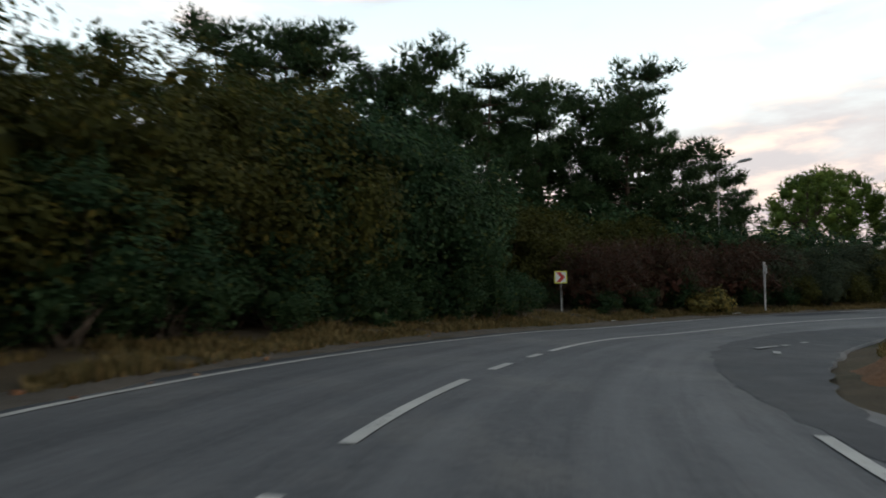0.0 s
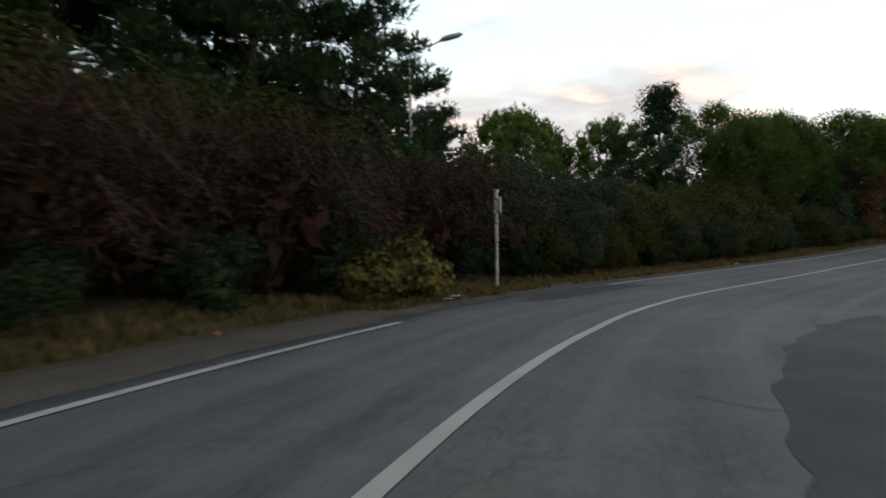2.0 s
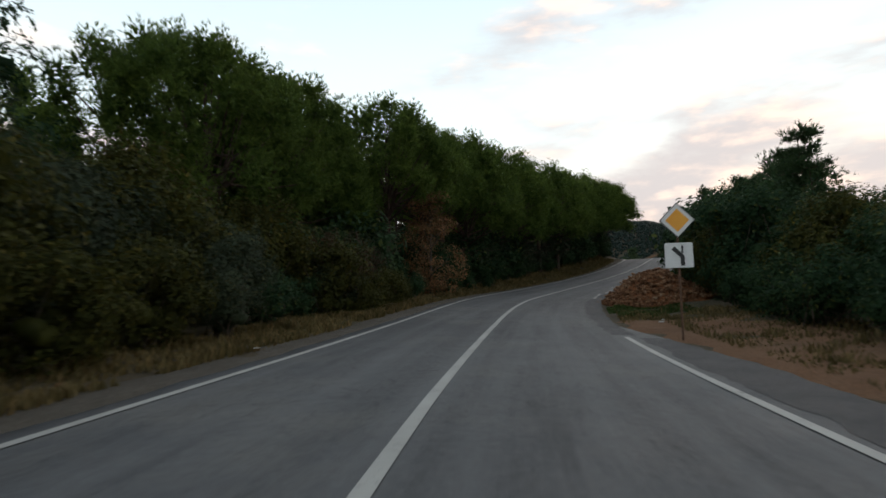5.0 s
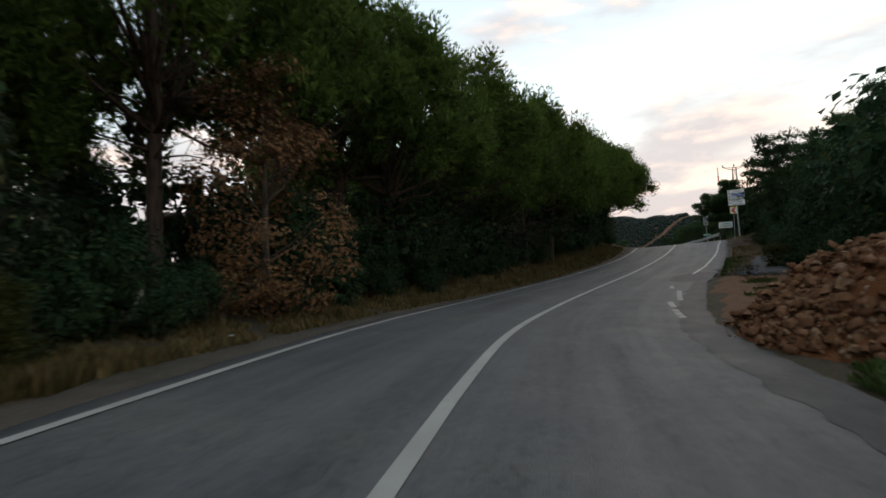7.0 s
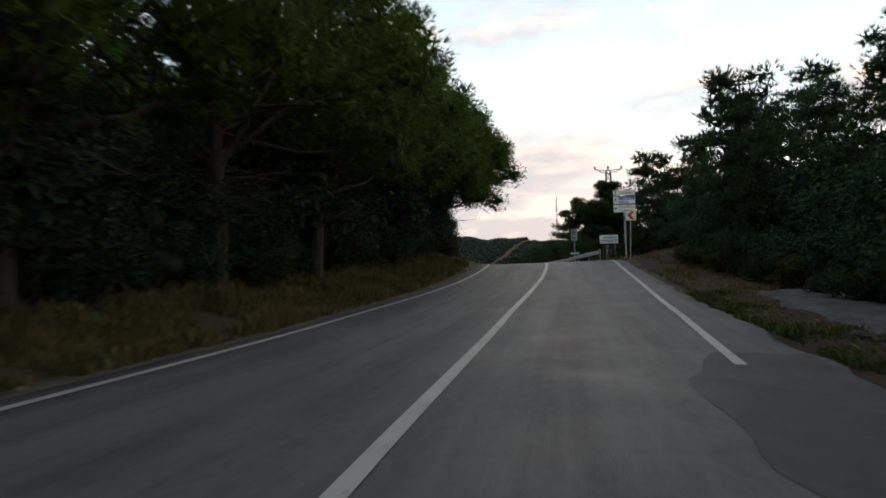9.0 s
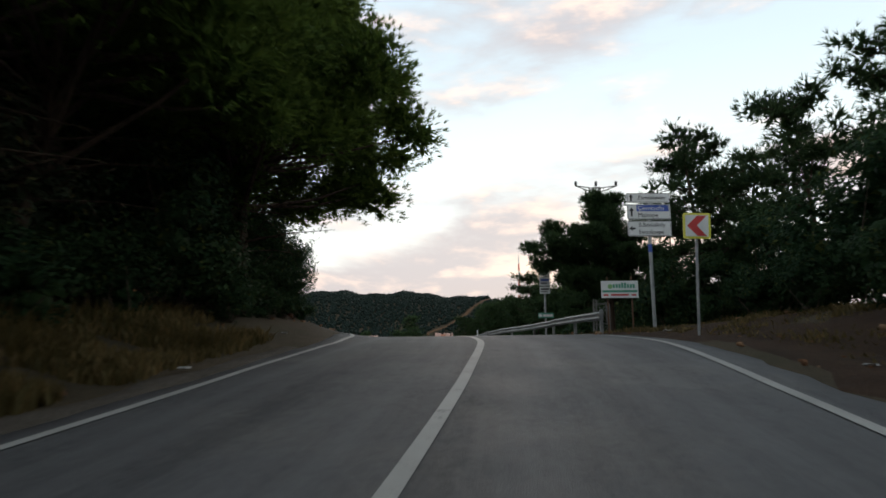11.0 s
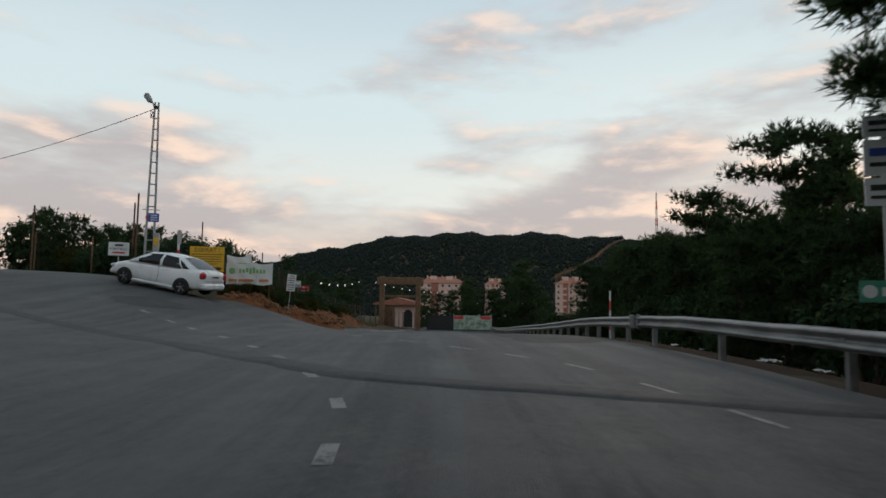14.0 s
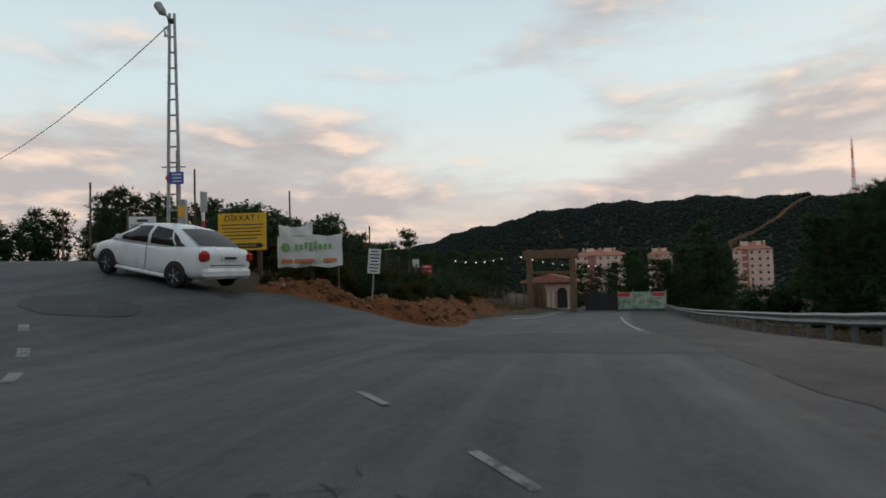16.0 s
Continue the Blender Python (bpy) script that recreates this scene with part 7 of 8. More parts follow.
def open_pine(name, label, h, r, seed, material, low=0.28, whorls=9, pads=34, length=0.26, blades=8, group="pines along the road", pad_size=0.55, wide=0.05, reaching=(), fill=9):
    """Pine with tiers of branches that carry rounded needle pads, with gaps between them."""
    rng = np.random.default_rng(seed)
    ob = thing(name, label, "pine tree", group=group)
    g = Geo()
    lean = rng.normal(0, 0.03 * h, 2)

    def stem(z):
        return np.array([lean[0] * (z / h)**2, lean[1] * (z / h)**2, z])
    zs = np.linspace(-0.4, h * 0.97, 7)
    g.tube([stem(z) for z in zs], [max(0.02, 0.019 * h * (1 - 0.9 * max(z, 0) / h)) for z in zs], 8)
    places, outs, inner = [], [], []

    def pad(c, big):
        u = unit(rng, pads) + [0, 0, 0.25]
        u /= np.linalg.norm(u, axis=1)[:, None]
        s = pad_size * big
        places.append(c + u * [s, s, s * 0.66] * (1 - 0.5 * rng.random((pads, 1))**2))
        outs.append(u * [0.9, 0.9, 0.5] + [0, 0, 0.5])
        deep = unit(rng, fill)
        inner.append(c + deep * [s, s, s * 0.6] * (0.55 * rng.random((fill, 1))**0.5))
    for w in range(whorls):
        f = w / (whorls - 1)
        z = h * (low + (0.96 - low) * f)
        reach = r * (1 - 0.62 * f**1.5) * (0.72 + 0.28 * min(1, f * 4))
        for b in range(rng.integers(4, 7)):
            a = rng.uniform(0, math.tau)
            ln = reach * rng.uniform(0.55, 1.08)
            d = np.array([math.cos(a), math.sin(a), 0])
            e = stem(z) + d * ln + [0, 0, ln * rng.uniform(-0.05, 0.38)]
            m = stem(z) + d * ln * 0.5 + [0, 0, ln * rng.uniform(-0.08, 0.10)]
            g.tube([stem(z), m, e], [0.010 * h * (1 - 0.6 * f) * 0.6, 0.03, 0.012], 4, False)
            for q in np.linspace(0.45, 1.0, max(2, int(ln / 0.7))):
                c = stem(z) + (m - stem(z)) * min(1, q * 2) if q < 0.5 else m + (e - m) * (q * 2 - 1)
                pad(c + rng.normal(0, 0.16, 3) * [1, 1, 0.5] * ln * 0.5 + [0, 0, 0.12], rng.uniform(0.7, 1.25))
    for e in reaching:        # long limbs of their own
        e = np.array(e)
        f = stem(e[2] * 0.62)
        m = (f + e) / 2 + [0, 0, 0.25]
        g.tube([f, m, e], [0.07, 0.045, 0.015], 5, False)
        for q in np.linspace(0.35, 1.0, 6):
            c = f + (m - f) * min(1, q * 2) if q < 0.5 else m + (e - m) * (q * 2 - 1)
            pad(c + rng.normal(0, 0.2, 3) + [0, 0, 0.2], rng.uniform(0.8, 1.15))
    part("trunk", g, BARK, ob)
    p, q = np.concatenate(places), np.concatenate(inner)
    ln = np.repeat(np.r_[np.full(len(p), length), np.full(len(q), pad_size * 0.55)], blades)[:, None]
    wd = np.repeat(np.r_[np.full(len(p), wide), np.full(len(q), 0.20)], blades)[:, None]
    part("crown", needle_mesh("crown", material, np.concatenate([p, q]), np.concatenate(outs + [unit(rng, len(q))]), ln, rng, blades, wd, 0.55), material, ob)
    return ob


def leafy_tree(name, label, material, h, r, leaf, count, seed, low=0.22, taper=0.6, group="broadleaf trees", dense=True):
    """Slim tree, crown drawn up to a tip."""
    rng = np.random.default_rng(seed)
    ob = thing(name, label, "tree", group=group)
    c = []
    for _ in range(80):
        f = rng.uniform(0, 1)
        z = h * (low + (0.97 - low) * f)
        k = r * (1 - taper * f) * (0.55 + 0.45 * min(1, f * 5)) * rng.uniform(0.2, 1.05)
        a = rng.uniform(0, math.tau)
        c.append((math.cos(a) * k, math.sin(a) * k, z))
    c = np.array(c)
    g = Geo()
    g.tube([(0, 0, -0.3), (0.05, 0.03, h * 0.35), (0.0, 0.06, h * 0.7), (0.03, 0, h * 0.96)], [0.02 * h, 0.015 * h, 0.008 * h, 0.01], 7)
    for e in c[::2]:
        f = np.array([0.03, 0.03, max(0.4, e[2] - 0.18 * h)])
        g.tube([f, (f + e) / 2 + [0, 0, -0.1], e], [0.035, 0.02, 0.006], 4, False)
    part("trunk", g, TWIG, ob)
    size = 0.30 * r * rng.uniform(0.6, 1.3, len(c))
    p, o = clump_leaves(rng, c, size, count, np.array([0, 0, 0.4 * h]))
    core = np.column_stack([c * [0.8, 0.8, 1], size * 0.38, size * 0.38]) if dense else None
    part("crown", leaf_mesh("crown", material, p, o, leaf, rng, core=core), material, ob)
    return ob


def set_plants(protos, places):
    """The first place of each kind takes the plant itself, the others copies of it."""
    first = {}
    for kind, s, l, k, spin in places:
        ob = protos[kind]
        x, y = (float(v) for v in on_road(s, l)) if s is not None else l
        m = Matrix.LocRotScale((x, y, ground_at(x, y) - 0.05), Euler((0, 0, spin)), (k, k, k) if not isinstance(k, tuple) else (k[0], k[0], k[1]))
        if kind in first:
            copy_thing(ob, m)
        else:
            first[kind] = m
    for kind, ob in protos.items():
        if kind in first:
            ob.matrix_basis = first[kind]
        else:
            for o in (*ob.children_recursive, ob):
                bpy.data.objects.remove(o)


def build_plants():
    D = "dense dark green broadleaf shrub on the verge"
    O = "tall yellowish olive-green shrub on the verge"
    S = "green pine with a dense domed crown beside the road"
    P = {
        "green": shrub("leafy_shrub", D, "shrub", LEAF_DARK, 5.2, 2.5, 0.13, 15000, 11, clumps=60),
        "green_b": shrub("leafy_shrub", D, "shrub", LEAF_DARK, 4.2, 2.2, 0.155, 4600, 12),
        "corner_bush": shrub("leafy_shrub", D, "shrub", LEAF_DARK, 4.2, 2.2, 0.11, 13000, 52, clumps=60),
        "olive": shrub("olive_shrub", O, "shrub", LEAF_OLIVE, 4.8, 2.3, 0.12, 15000, 13, clumps=60),
        "olive_m": shrub("olive_shrub", O, "shrub", LEAF_OLIVE, 4.8, 2.3, 0.15, 6500, 43),
        "olive_b": shrub("olive_shrub", "low yellowish olive-green shrub on the verge", "shrub", LEAF_OLIVE, 3.2, 1.9, 0.13, 5000, 14),
        "grey": shrub("grey_shrub", "grey-green narrow-leaved shrub on the verge", "shrub", LEAF_GREY, 4.0, 2.0, 0.15, 7000, 15, 0.4),
        "low": shrub("low_bush", "low dark bush at the foot of the trees", "shrub", LEAF_DARK, 2.3, 1.5, 0.135, 2200, 16, 0.5, 0.1, 26),
        "back": shrub("thicket_shrub", "dark thicket shrub behind the front of the verge", "shrub", LEAF_DARK, 4.6, 2.4, 0.27, 1150, 41, 0.6, 0, 30),
        "yellow": shrub("yellow_bush", "small bush with large yellowing leaves", "bush", LEAF_YELLOW, 1.3, 1.1, 0.17, 1500, 17, 0.75, 0, 22),
        "dry": leafy_tree("dry_oak", "small oak tree with dry brown leaves", LEAF_DRY, 5.2, 1.75, 0.11, 9000, 18, 0.06, 0.42, dense=False),
        "russet": arching_shrub("russet_shrub", "arching shrub of russet-red twigs on the verge", 4.2, 3.0, 19),
        "spire": leafy_tree("tall_broadleaf_tree", "tall dark broadleaf tree with a pointed crown", LEAF_DARK, 12.5, 3.4, 0.20, 15000, 20, 0.15, 0.72),
        "dome": dome_pine("stone_pine", S, 10.5, 3.9, 21),
        "dome_b": dome_pine("stone_pine", S, 9.6, 3.6, 22),
        "dome_c": dome_pine("stone_pine", S, 11.2, 4.2, 23),
        "dome_high": dome_pine("stone_pine", "tall pine with a bare trunk and dead lower branches", 11.0, 3.9, 36, low=0.40),
        "dome_edge": dome_pine("stone_pine", "tall pine with a broad crown leaning over the road", 11.6, 4.4, 34, 90, 190, 7, 0.08, 0.17, 0.30, fill=60),
        "dome_far": dome_pine("stone_pine", S, 10.5, 4.0, 33, 44, 50, 5, 0.11, 0.34, heart=0.66, fill=8),
        "black": open_pine("black_pine", "tall dark pine with open tiers of branches", 13.5, 4.6, 24, NEEDLE_DARK, 0.30, 9, 30, 0.36, 6, wide=0.06, pad_size=0.62),
        "black_b": open_pine("black_pine", "tall dark pine with open tiers of branches", 12.0, 4.0, 25, NEEDLE_DARK, 0.28, 8, 30, 0.36, 6, wide=0.06, pad_size=0.62),
        "red_pine": open_pine("red_pine", "dark pine with loose needle pads behind the verge", 9.5, 3.3, 26, NEEDLE_DARK, 0.20, 8, 26, 0.28, 6, wide=0.065, pad_size=0.6),
        "red_pine_b": open_pine("red_pine", "dark pine with loose needle pads behind the verge", 8.6, 3.2, 27, NEEDLE_DARK, 0.16, 8, 26, 0.28, 6, wide=0.065, pad_size=0.6),
        "full_pine": open_pine("bushy_pine", "bushy dark pine clothed to the ground", 8.6, 2.9, 28, NEEDLE_DARK, 0.05, 10, 24, 0.28, 6, wide=0.065, pad_size=0.62),
        "corner": open_pine("corner_pine", "dark pine with long brushy limbs behind the guard rail", 7.9, 3.2, 35, NEEDLE_DARK, 0.34, 8, 130, 0.25, 8, pad_size=0.58, wide=0.05, fill=24, reaching=((1.2, 4.1, 5.2), (2.4, 3.6, 4.6), (-0.5, 3.2, 5.6), (0.4, 3.4, 6.6), (-2.6, 1.8, 5.4), (0.6, 2.4, 3.6))),
        "young": open_pine("young_pine", "small young pine in the scrub beyond the fence", 5.0, 1.9, 29, NEEDLE_DARK, 0.06, 7, 6, 0.34, 5, "young pines beyond the junction", 0.6, 0.09, (), 5),
        "young_b": open_pine("young_pine", "small young pine in the scrub beyond the fence", 6.2, 2.2, 30, NEEDLE_DARK, 0.06, 7, 6, 0.36, 5, "young pines beyond the junction", 0.7, 0.09, (), 5),
    }
    rng = random.Random(4)
    spots = []

    def put(kind, s, l, k=1.0, xy=None):
        spots.append((kind, s if xy is None else None, l if xy is None else xy, k, rng.uniform(0, math.tau)))

    def row(kinds, a, b, step, l, vary, k, kv=0.15):
        s = a
        while s < b:
            put(rng.choice(kinds), s, l + rng.uniform(-vary, vary), k * (1 + rng.uniform(-kv, kv)))
            s += step * rng.uniform(0.75, 1.25)
    # hedge on the outside of the bend
    row(["olive"], -12, 15.5, 2.9, 10.2, 0.5, 1.35, 0.1)
    row(["green"], 15, 23.6, 2.4, 10.2, 0.4, 1.36, 0.08)
    row(["olive_m", "back"], -15, 8, 3.2, 12.5, 1.0, 0.98)
    row(["back"], 8, 26, 3.0, 12.5, 1.0, 1.1)
    row(["low", "green_b"], -12, 20.0, 2.2, 8.3, 0.3, 0.74, 0.2)
    row(["low"], -12, 26.0, 1.9, 9.2, 0.4, 0.85, 0.2)
    row(["low"], 30, 46, 2.1, 8.0, 0.3, 0.62, 0.2)
    row(["low"], 15.5, 23, 1.8, 7.9, 0.2, 0.72, 0.15)
    for x, y, k in ((-27, 30, 1.25), (-22, 38, 1.3), (-15, 41, 1.35), (-9.5, 44, 1.42), (-4.5, 46.5, 1.28), (-1, 45.5, 1.36), (3.5, 46.5, 1.22), (8, 48, 1.2), (12.3, 50, 1.28), (16.8, 51, 1.48), (23.5, 52.0, 1.05), (27.5, 54, 0.78), (-12, 45, 1.38), (14.5, 46.5, 1.2), (-3, 50, 1.34), (2.5, 52, 1.36), (7.5, 53, 1.3), (19.5, 47.5, 0.9)):
        put(rng.choice(["black", "black_b"]), None, None, k * (0.94 if x > 10 else 1.0), (x, y))
    row(["red_pine"], -16, 8, 6.0, 18.0, 1.5, 0.85, 0.12)
    row(["back"], -14, 36, 3.2, 16.5, 1.2, 1.1, 0.12)
    row(["back"], -10, 34, 4.2, 22.0, 1.5, 1.4, 0.12)
    row(["russet"], 29.5, 42.5, 2.2, 8.8, 0.5, 0.95, 0.1)
    row(["back", "olive_m"], 27, 44, 2.6, 12.4, 0.6, 1.15, 0.08)
    row(["back"], 24, 42, 3.4, 16.0, 0.8, 1.5, 0.08)
    for i in range(11):
        put("back", None, None, 1.15, (3.0 + 2.6 * i, 41.5 + 0.5 * i + (i % 3)))
    row(["low", "green_b"], 29, 43, 2.6, 7.3, 0.3, 0.55, 0.2)
    put("yellow", 36.0, 6.0, 1.0)
    put("yellow", 34.9, 6.2, 0.8)
    put("grey", 43.5, 10.5, 0.85)
    put("grey", 46.0, 12.0, 0.85)
    row(["grey", "grey"], 42, 51, 2.4, 8.6, 0.4, 1.02, 0.08)
    row(["olive_m", "grey"], 51, 60, 2.6, 8.4, 0.4, 0.78, 0.10)
    row(["olive_m", "grey"], 60, 74, 2.6, 8.6, 0.5, 0.92, 0.12)
    row(["low", "olive_b", "grey"], 43, 78, 2.2, 6.9, 0.35, 0.62, 0.2)
    row(["back"], 44, 60, 2.8, 12.0, 0.8, 0.76, 0.1)
    row(["olive_m", "back", "back"], 60, 74, 2.8, 12.5, 0.8, 0.95, 0.1)
    put("spire", None, None, 0.98, (46.2, 53.4))
    for x, y, k in ((-13, 20, 0.72), (-17.5, 25, 0.85), (-12.5, 29, 0.8)):
        put("black_b", None, None, k, (x, y))
    put("full_pine", None, None, 0.95, (42.5, 54.0))
    for x, y, k in ((50, 52, 1.0), (54, 53, 1.0), (58.5, 52.5, 1.0), (62, 50.5, 1.0), (49, 58, 1.1), (30, 50, 1.0), (34, 52, 1.0), (38, 54, 1.05), (26, 50, 1.0), (36, 47.5, 0.8)):
        put("back", None, None, k, (x, y))
    for x, y, k in ((41, 66, 1.15), (48, 73, 1.25), (55, 68, 1.2)):
        put("dome_far", None, None, k, (x, y))
    # pines on the left of the climb
    row(["dome", "dome_b", "dome_c"], 75, 85, 4.2, 11.8, 0.4, 1.0, 0.05)
    row(["dome_high"], 87.6, 96, 4.2, 9.4, 0.3, 1.06, 0.05)
    put("dome", None, None, 0.95, (66.2, 54.6))
    put("dome_b", None, None, 1.0, (69.0, 59.5))
    for s, k in ((97.0, 1.12), (102.6, 1.04), (107.4, 1.12)):
        put(rng.choice(["dome", "dome_b", "dome_c"]), s, 8.3, (1.12, k))
    for s, k in ((112.6, 1.02), (117.8, 1.14), (123.4, 0.98), (128.8, 1.05)):
        put(rng.choice(["dome", "dome_b", "dome_c"]), s, 7.9 if s < 123 else 8.4, (1.16, k))
    row(["dome_far"], 104, 146, 5.6, 17.5, 1.2, 0.9, 0.08)
    row(["back"], 76, 103, 2.6, 14.0, 1.0, 0.95, 0.10)
    row(["back"], 103, 148, 3.0, 14.5, 1.0, 1.05, 0.15)
    row(["back"], 108, 146, 5.4, 22.0, 1.5, 1.7, 0.15)
    for x, y, k in ((56.5, 57.0, 1.13), (62.5, 55.0, 1.08)):
        put("dome_c", None, None, k, (x, y))
    for x, y, k in ((113.0, 46.8, (1.1, 0.86)), (116.3, 48.0, (1.1, 0.84)), (119.9, 45.3, (1.2, 0.88))):
        put("dome_edge", None, None, k, (x, y))
    put("dome_edge", 143.9, 8.9, (1.12, 0.84))
    put("dome_c", None, None, (1.1, 0.85), (118.5, 51.0))
    row(["green_b", "grey", "green_b"], 76, 84, 2.2, 8.3, 0.4, 0.80, 0.15)
    row(["green_b", "grey", "green_b"], 90, 100, 2.2, 8.3, 0.4, 0.74, 0.15)
    row(["green_b", "back"], 76, 146, 2.9, 11.0, 0.6, 0.8, 0.15)
    row(["low", "green_b"], 100, 146, 2.9, 8.0, 0.5, 0.75, 0.25)
    row(["green_b", "grey", "back"], 97, 134, 2.6, 8.9, 0.4, 0.92, 0.15)
    row(["low"], 76, 84, 3.0, 7.0, 0.3, 0.55, 0.2)
    row(["low"], 89, 100, 3.0, 7.0, 0.3, 0.55, 0.2)
    put("russet", 77.0, 8.0, 0.75)
    put("olive_b", 75.0, 7.0, 0.85)
    put("dry", 88.6, 7.0, 1.12)
    for s, l, k in ((84.6, 7.7, 0.8), (86.0, 8.8, 0.95), (85.4, 6.9, 0.55), (86.8, 7.4, 0.6), (89.6, 7.2, 0.5), (83.6, 8.6, 0.9)):
        put("low", s, l, k)
    # bushes and pines on the right
    row(["green_b", "green_b", "olive_m"], 50, 82, 3.0, -10.4, 0.7, 0.84, 0.12)
    row(["low"], 57, 82, 2.3, -8.0, 0.4, 0.8, 0.2)
    row(["back"], 48, 78, 5.0, -15.5, 1.5, 0.95, 0.12)
    row(["green_b", "olive_b", "back"], 82, 108, 2.6, -9.2, 0.8, 1.15, 0.12)
    row(["low"], 95, 107, 2.0, -7.4, 0.3, 0.8, 0.2)
    row(["low"], 107, 133, 1.9, -6.9, 0.3, 0.75, 0.2)
    row(["low", "olive_b"], 106, 133, 2.1, -5.9, 0.3, 0.34, 0.3)
    row(["green_b"], 108, 134, 2.6, -8.4, 0.4, 0.88, 0.15)
    row(["full_pine", "red_pine", "red_pine_b"], 93, 112, 4.6, -13.0, 1.0, 0.90, 0.1)
    row(["full_pine", "red_pine", "red_pine_b"], 112, 124, 4.6, -13.4, 0.8, 0.72, 0.1)
    row(["full_pine", "full_pine", "red_pine_b"], 104, 134, 3.6, -10.4, 0.6, 0.77, 0.1)
    row(["back"], 76, 134, 5.0, -18.5, 1.5, 1.15, 0.1)
    row(["back"], 96, 140, 4.4, -11.5, 0.8, 0.8, 0.2)
    put("full_pine", None, None, 0.9, (104.6, 32.1))
    # dense pines behind the guard rail
    for kind, x, y, k in (("full_pine", 191.0, 37.4, 0.84), ("red_pine_b", 187.5, 36.6, 0.92), ("full_pine", 183.6, 35.6, 1.0), ("red_pine", 180.0, 35.0, 0.92), ("full_pine", 177.2, 34.4, 0.97), ("full_pine", 173.3, 33.6, 0.94), ("red_pine_b", 170.4, 33.0, 0.94), ("full_pine", 168.6, 33.6, 0.86),
                          ("full_pine", 165.0, 33.0, 0.82), ("full_pine", 162.4, 33.2, 0.72), ("red_pine", 161.4, 31.4, 0.97), ("red_pine", 164.6, 30.4, 1.0), ("full_pine", 158.4, 31.2, 0.84), ("red_pine", 154.2, 29.6, 1.10), ("red_pine_b", 151.6, 28.8, 1.14), ("full_pine", 155.8, 31.4, 0.74), ("full_pine", 152.4, 30.8, 0.70), ("full_pine", 149.6, 30.4, 0.62),
                          ("dome_far", 158.0, 26.5, 1.0), ("dome_far", 170.0, 28.0, 0.95), ("back", 147.0, 30.2, 0.8), ("back", 160.2, 33.0, 0.8), ("back", 167.0, 34.2, 0.8), ("back", 154.0, 32.2, 0.7), ("back", 175.4, 35.6, 0.8), ("back", 180.6, 36.6, 0.8), ("back", 171.4, 35.0, 0.7), ("back", 189.5, 41.9, 0.68), ("back", 192.0, 40.9, 0.72), ("back", 192.8, 39.7, 0.8)):
        put(kind, None, None, k, (x, y))
    put("red_pine", None, None, 0.84, (126.9, 29.4))
    put("back", None, None, 0.66, (127.0, 30.8))
    put("red_pine", None, None, 0.84, (110.3, 25.9))
    for kind, x, y, k in (("red_pine", 127.6, 27.8, 0.86), ("red_pine_b", 124.0, 26.6, 1.0), ("red_pine", 144.6, 27.6, 0.74), ("red_pine_b", 148.5, 29.2, 0.66), ("red_pine", 130.6, 26.0, 0.98),
                          ("corner", 132.6, 31.6, 0.9), ("full_pine", 139.6, 26.4, 0.8), ("red_pine_b", 137.0, 27.0, 1.0), ("red_pine", 120.5, 25.0, 0.95), ("green_b", 116.5, 29.2, 0.9), ("green_b", 119.5, 28.8, 0.9), ("green_b", 122.4, 28.6, 0.85), ("low", 118.0, 30.4, 0.7), ("low", 121.0, 30.2, 0.7), ("low", 115.0, 30.6, 0.7), ("full_pine", 149.0, 29.0, 0.7),
                          ("full_pine", 143.5, 28.0, 0.8), ("red_pine_b", 151.5, 32.6, 0.6), ("green_b", 128.0, 30.4, 0.6), ("green_b", 125.8, 29.6, 0.7), ("green_b", 130.8, 29.9, 0.6), ("low", 126.8, 30.6, 0.6), ("back", 129.5, 30.2, 0.6), ("back", 133.0, 29.6, 0.6), ("back", 136.5, 29.0, 0.6), ("back", 141.0, 29.0, 0.6)):
        put(kind, None, None, k, (x, y))
    for _ in range(24):
        x, y = rng.uniform(150, 235), rng.uniform(14, 36)
        if to_road(x, y)[1][0] > -13:
            y -= 10
        put(rng.choice(["young_b", "young", "full_pine"]), None, None, rng.uniform(0.8, 1.15), (x, y))
    for x, y, k in ((176, 38.0, 0.72), (183, 37, 0.8), (169, 32.0, 0.6)):
        put("red_pine_b", None, None, k, (x, y))
    # scrub beyond the junction
    for _ in range(36):
        x, y = rng.uniform(150, 260), rng.uniform(62, 130)
        if to_road(x, y)[1][0] < 17 or (x < 166 and y > 57 and x < 152 + (y - 57) * 0.25):
            continue
        put(rng.choice(["young", "young_b"]), None, None, rng.uniform(0.55, 0.95) * (0.65 if x < 190 else 1.0), (x, y))
    for x, y, k in ((222, 70, 1.1), (216, 63.5, 0.8), (228, 66, 1.0), (236, 60, 1.1), (232, 52, 0.9), (226, 48, 0.85), (240, 55, 1.2), (214, 74, 1.0), (217, 56.5, 1.05), (223, 57.5, 1.15), (230, 45, 1.15), (212, 47.5, 1.2), (208, 46.5, 1.1), (206.5, 36, 1.1), (198, 35, 1.1), (219, 50, 1.1), (220, 62, 0.9), (226, 61, 1.0), (250, 62, 1.2), (258, 58, 1.2), (262, 50, 1.2), (246, 47, 1.1)):
        put("young_b", None, None, k, (x, y))
    for i in range(34):       # tree line behind the fence
        u = i / 33
        put(rng.choice(["young", "young_b"]), None, None, rng.uniform(0.8, 1.05) * (0.68 if u < 0.4 else 0.95), (136 + 84 * u + rng.uniform(-2, 2), 92 - 14 * math.sin(u * 2.2) + rng.uniform(-4, 4)))
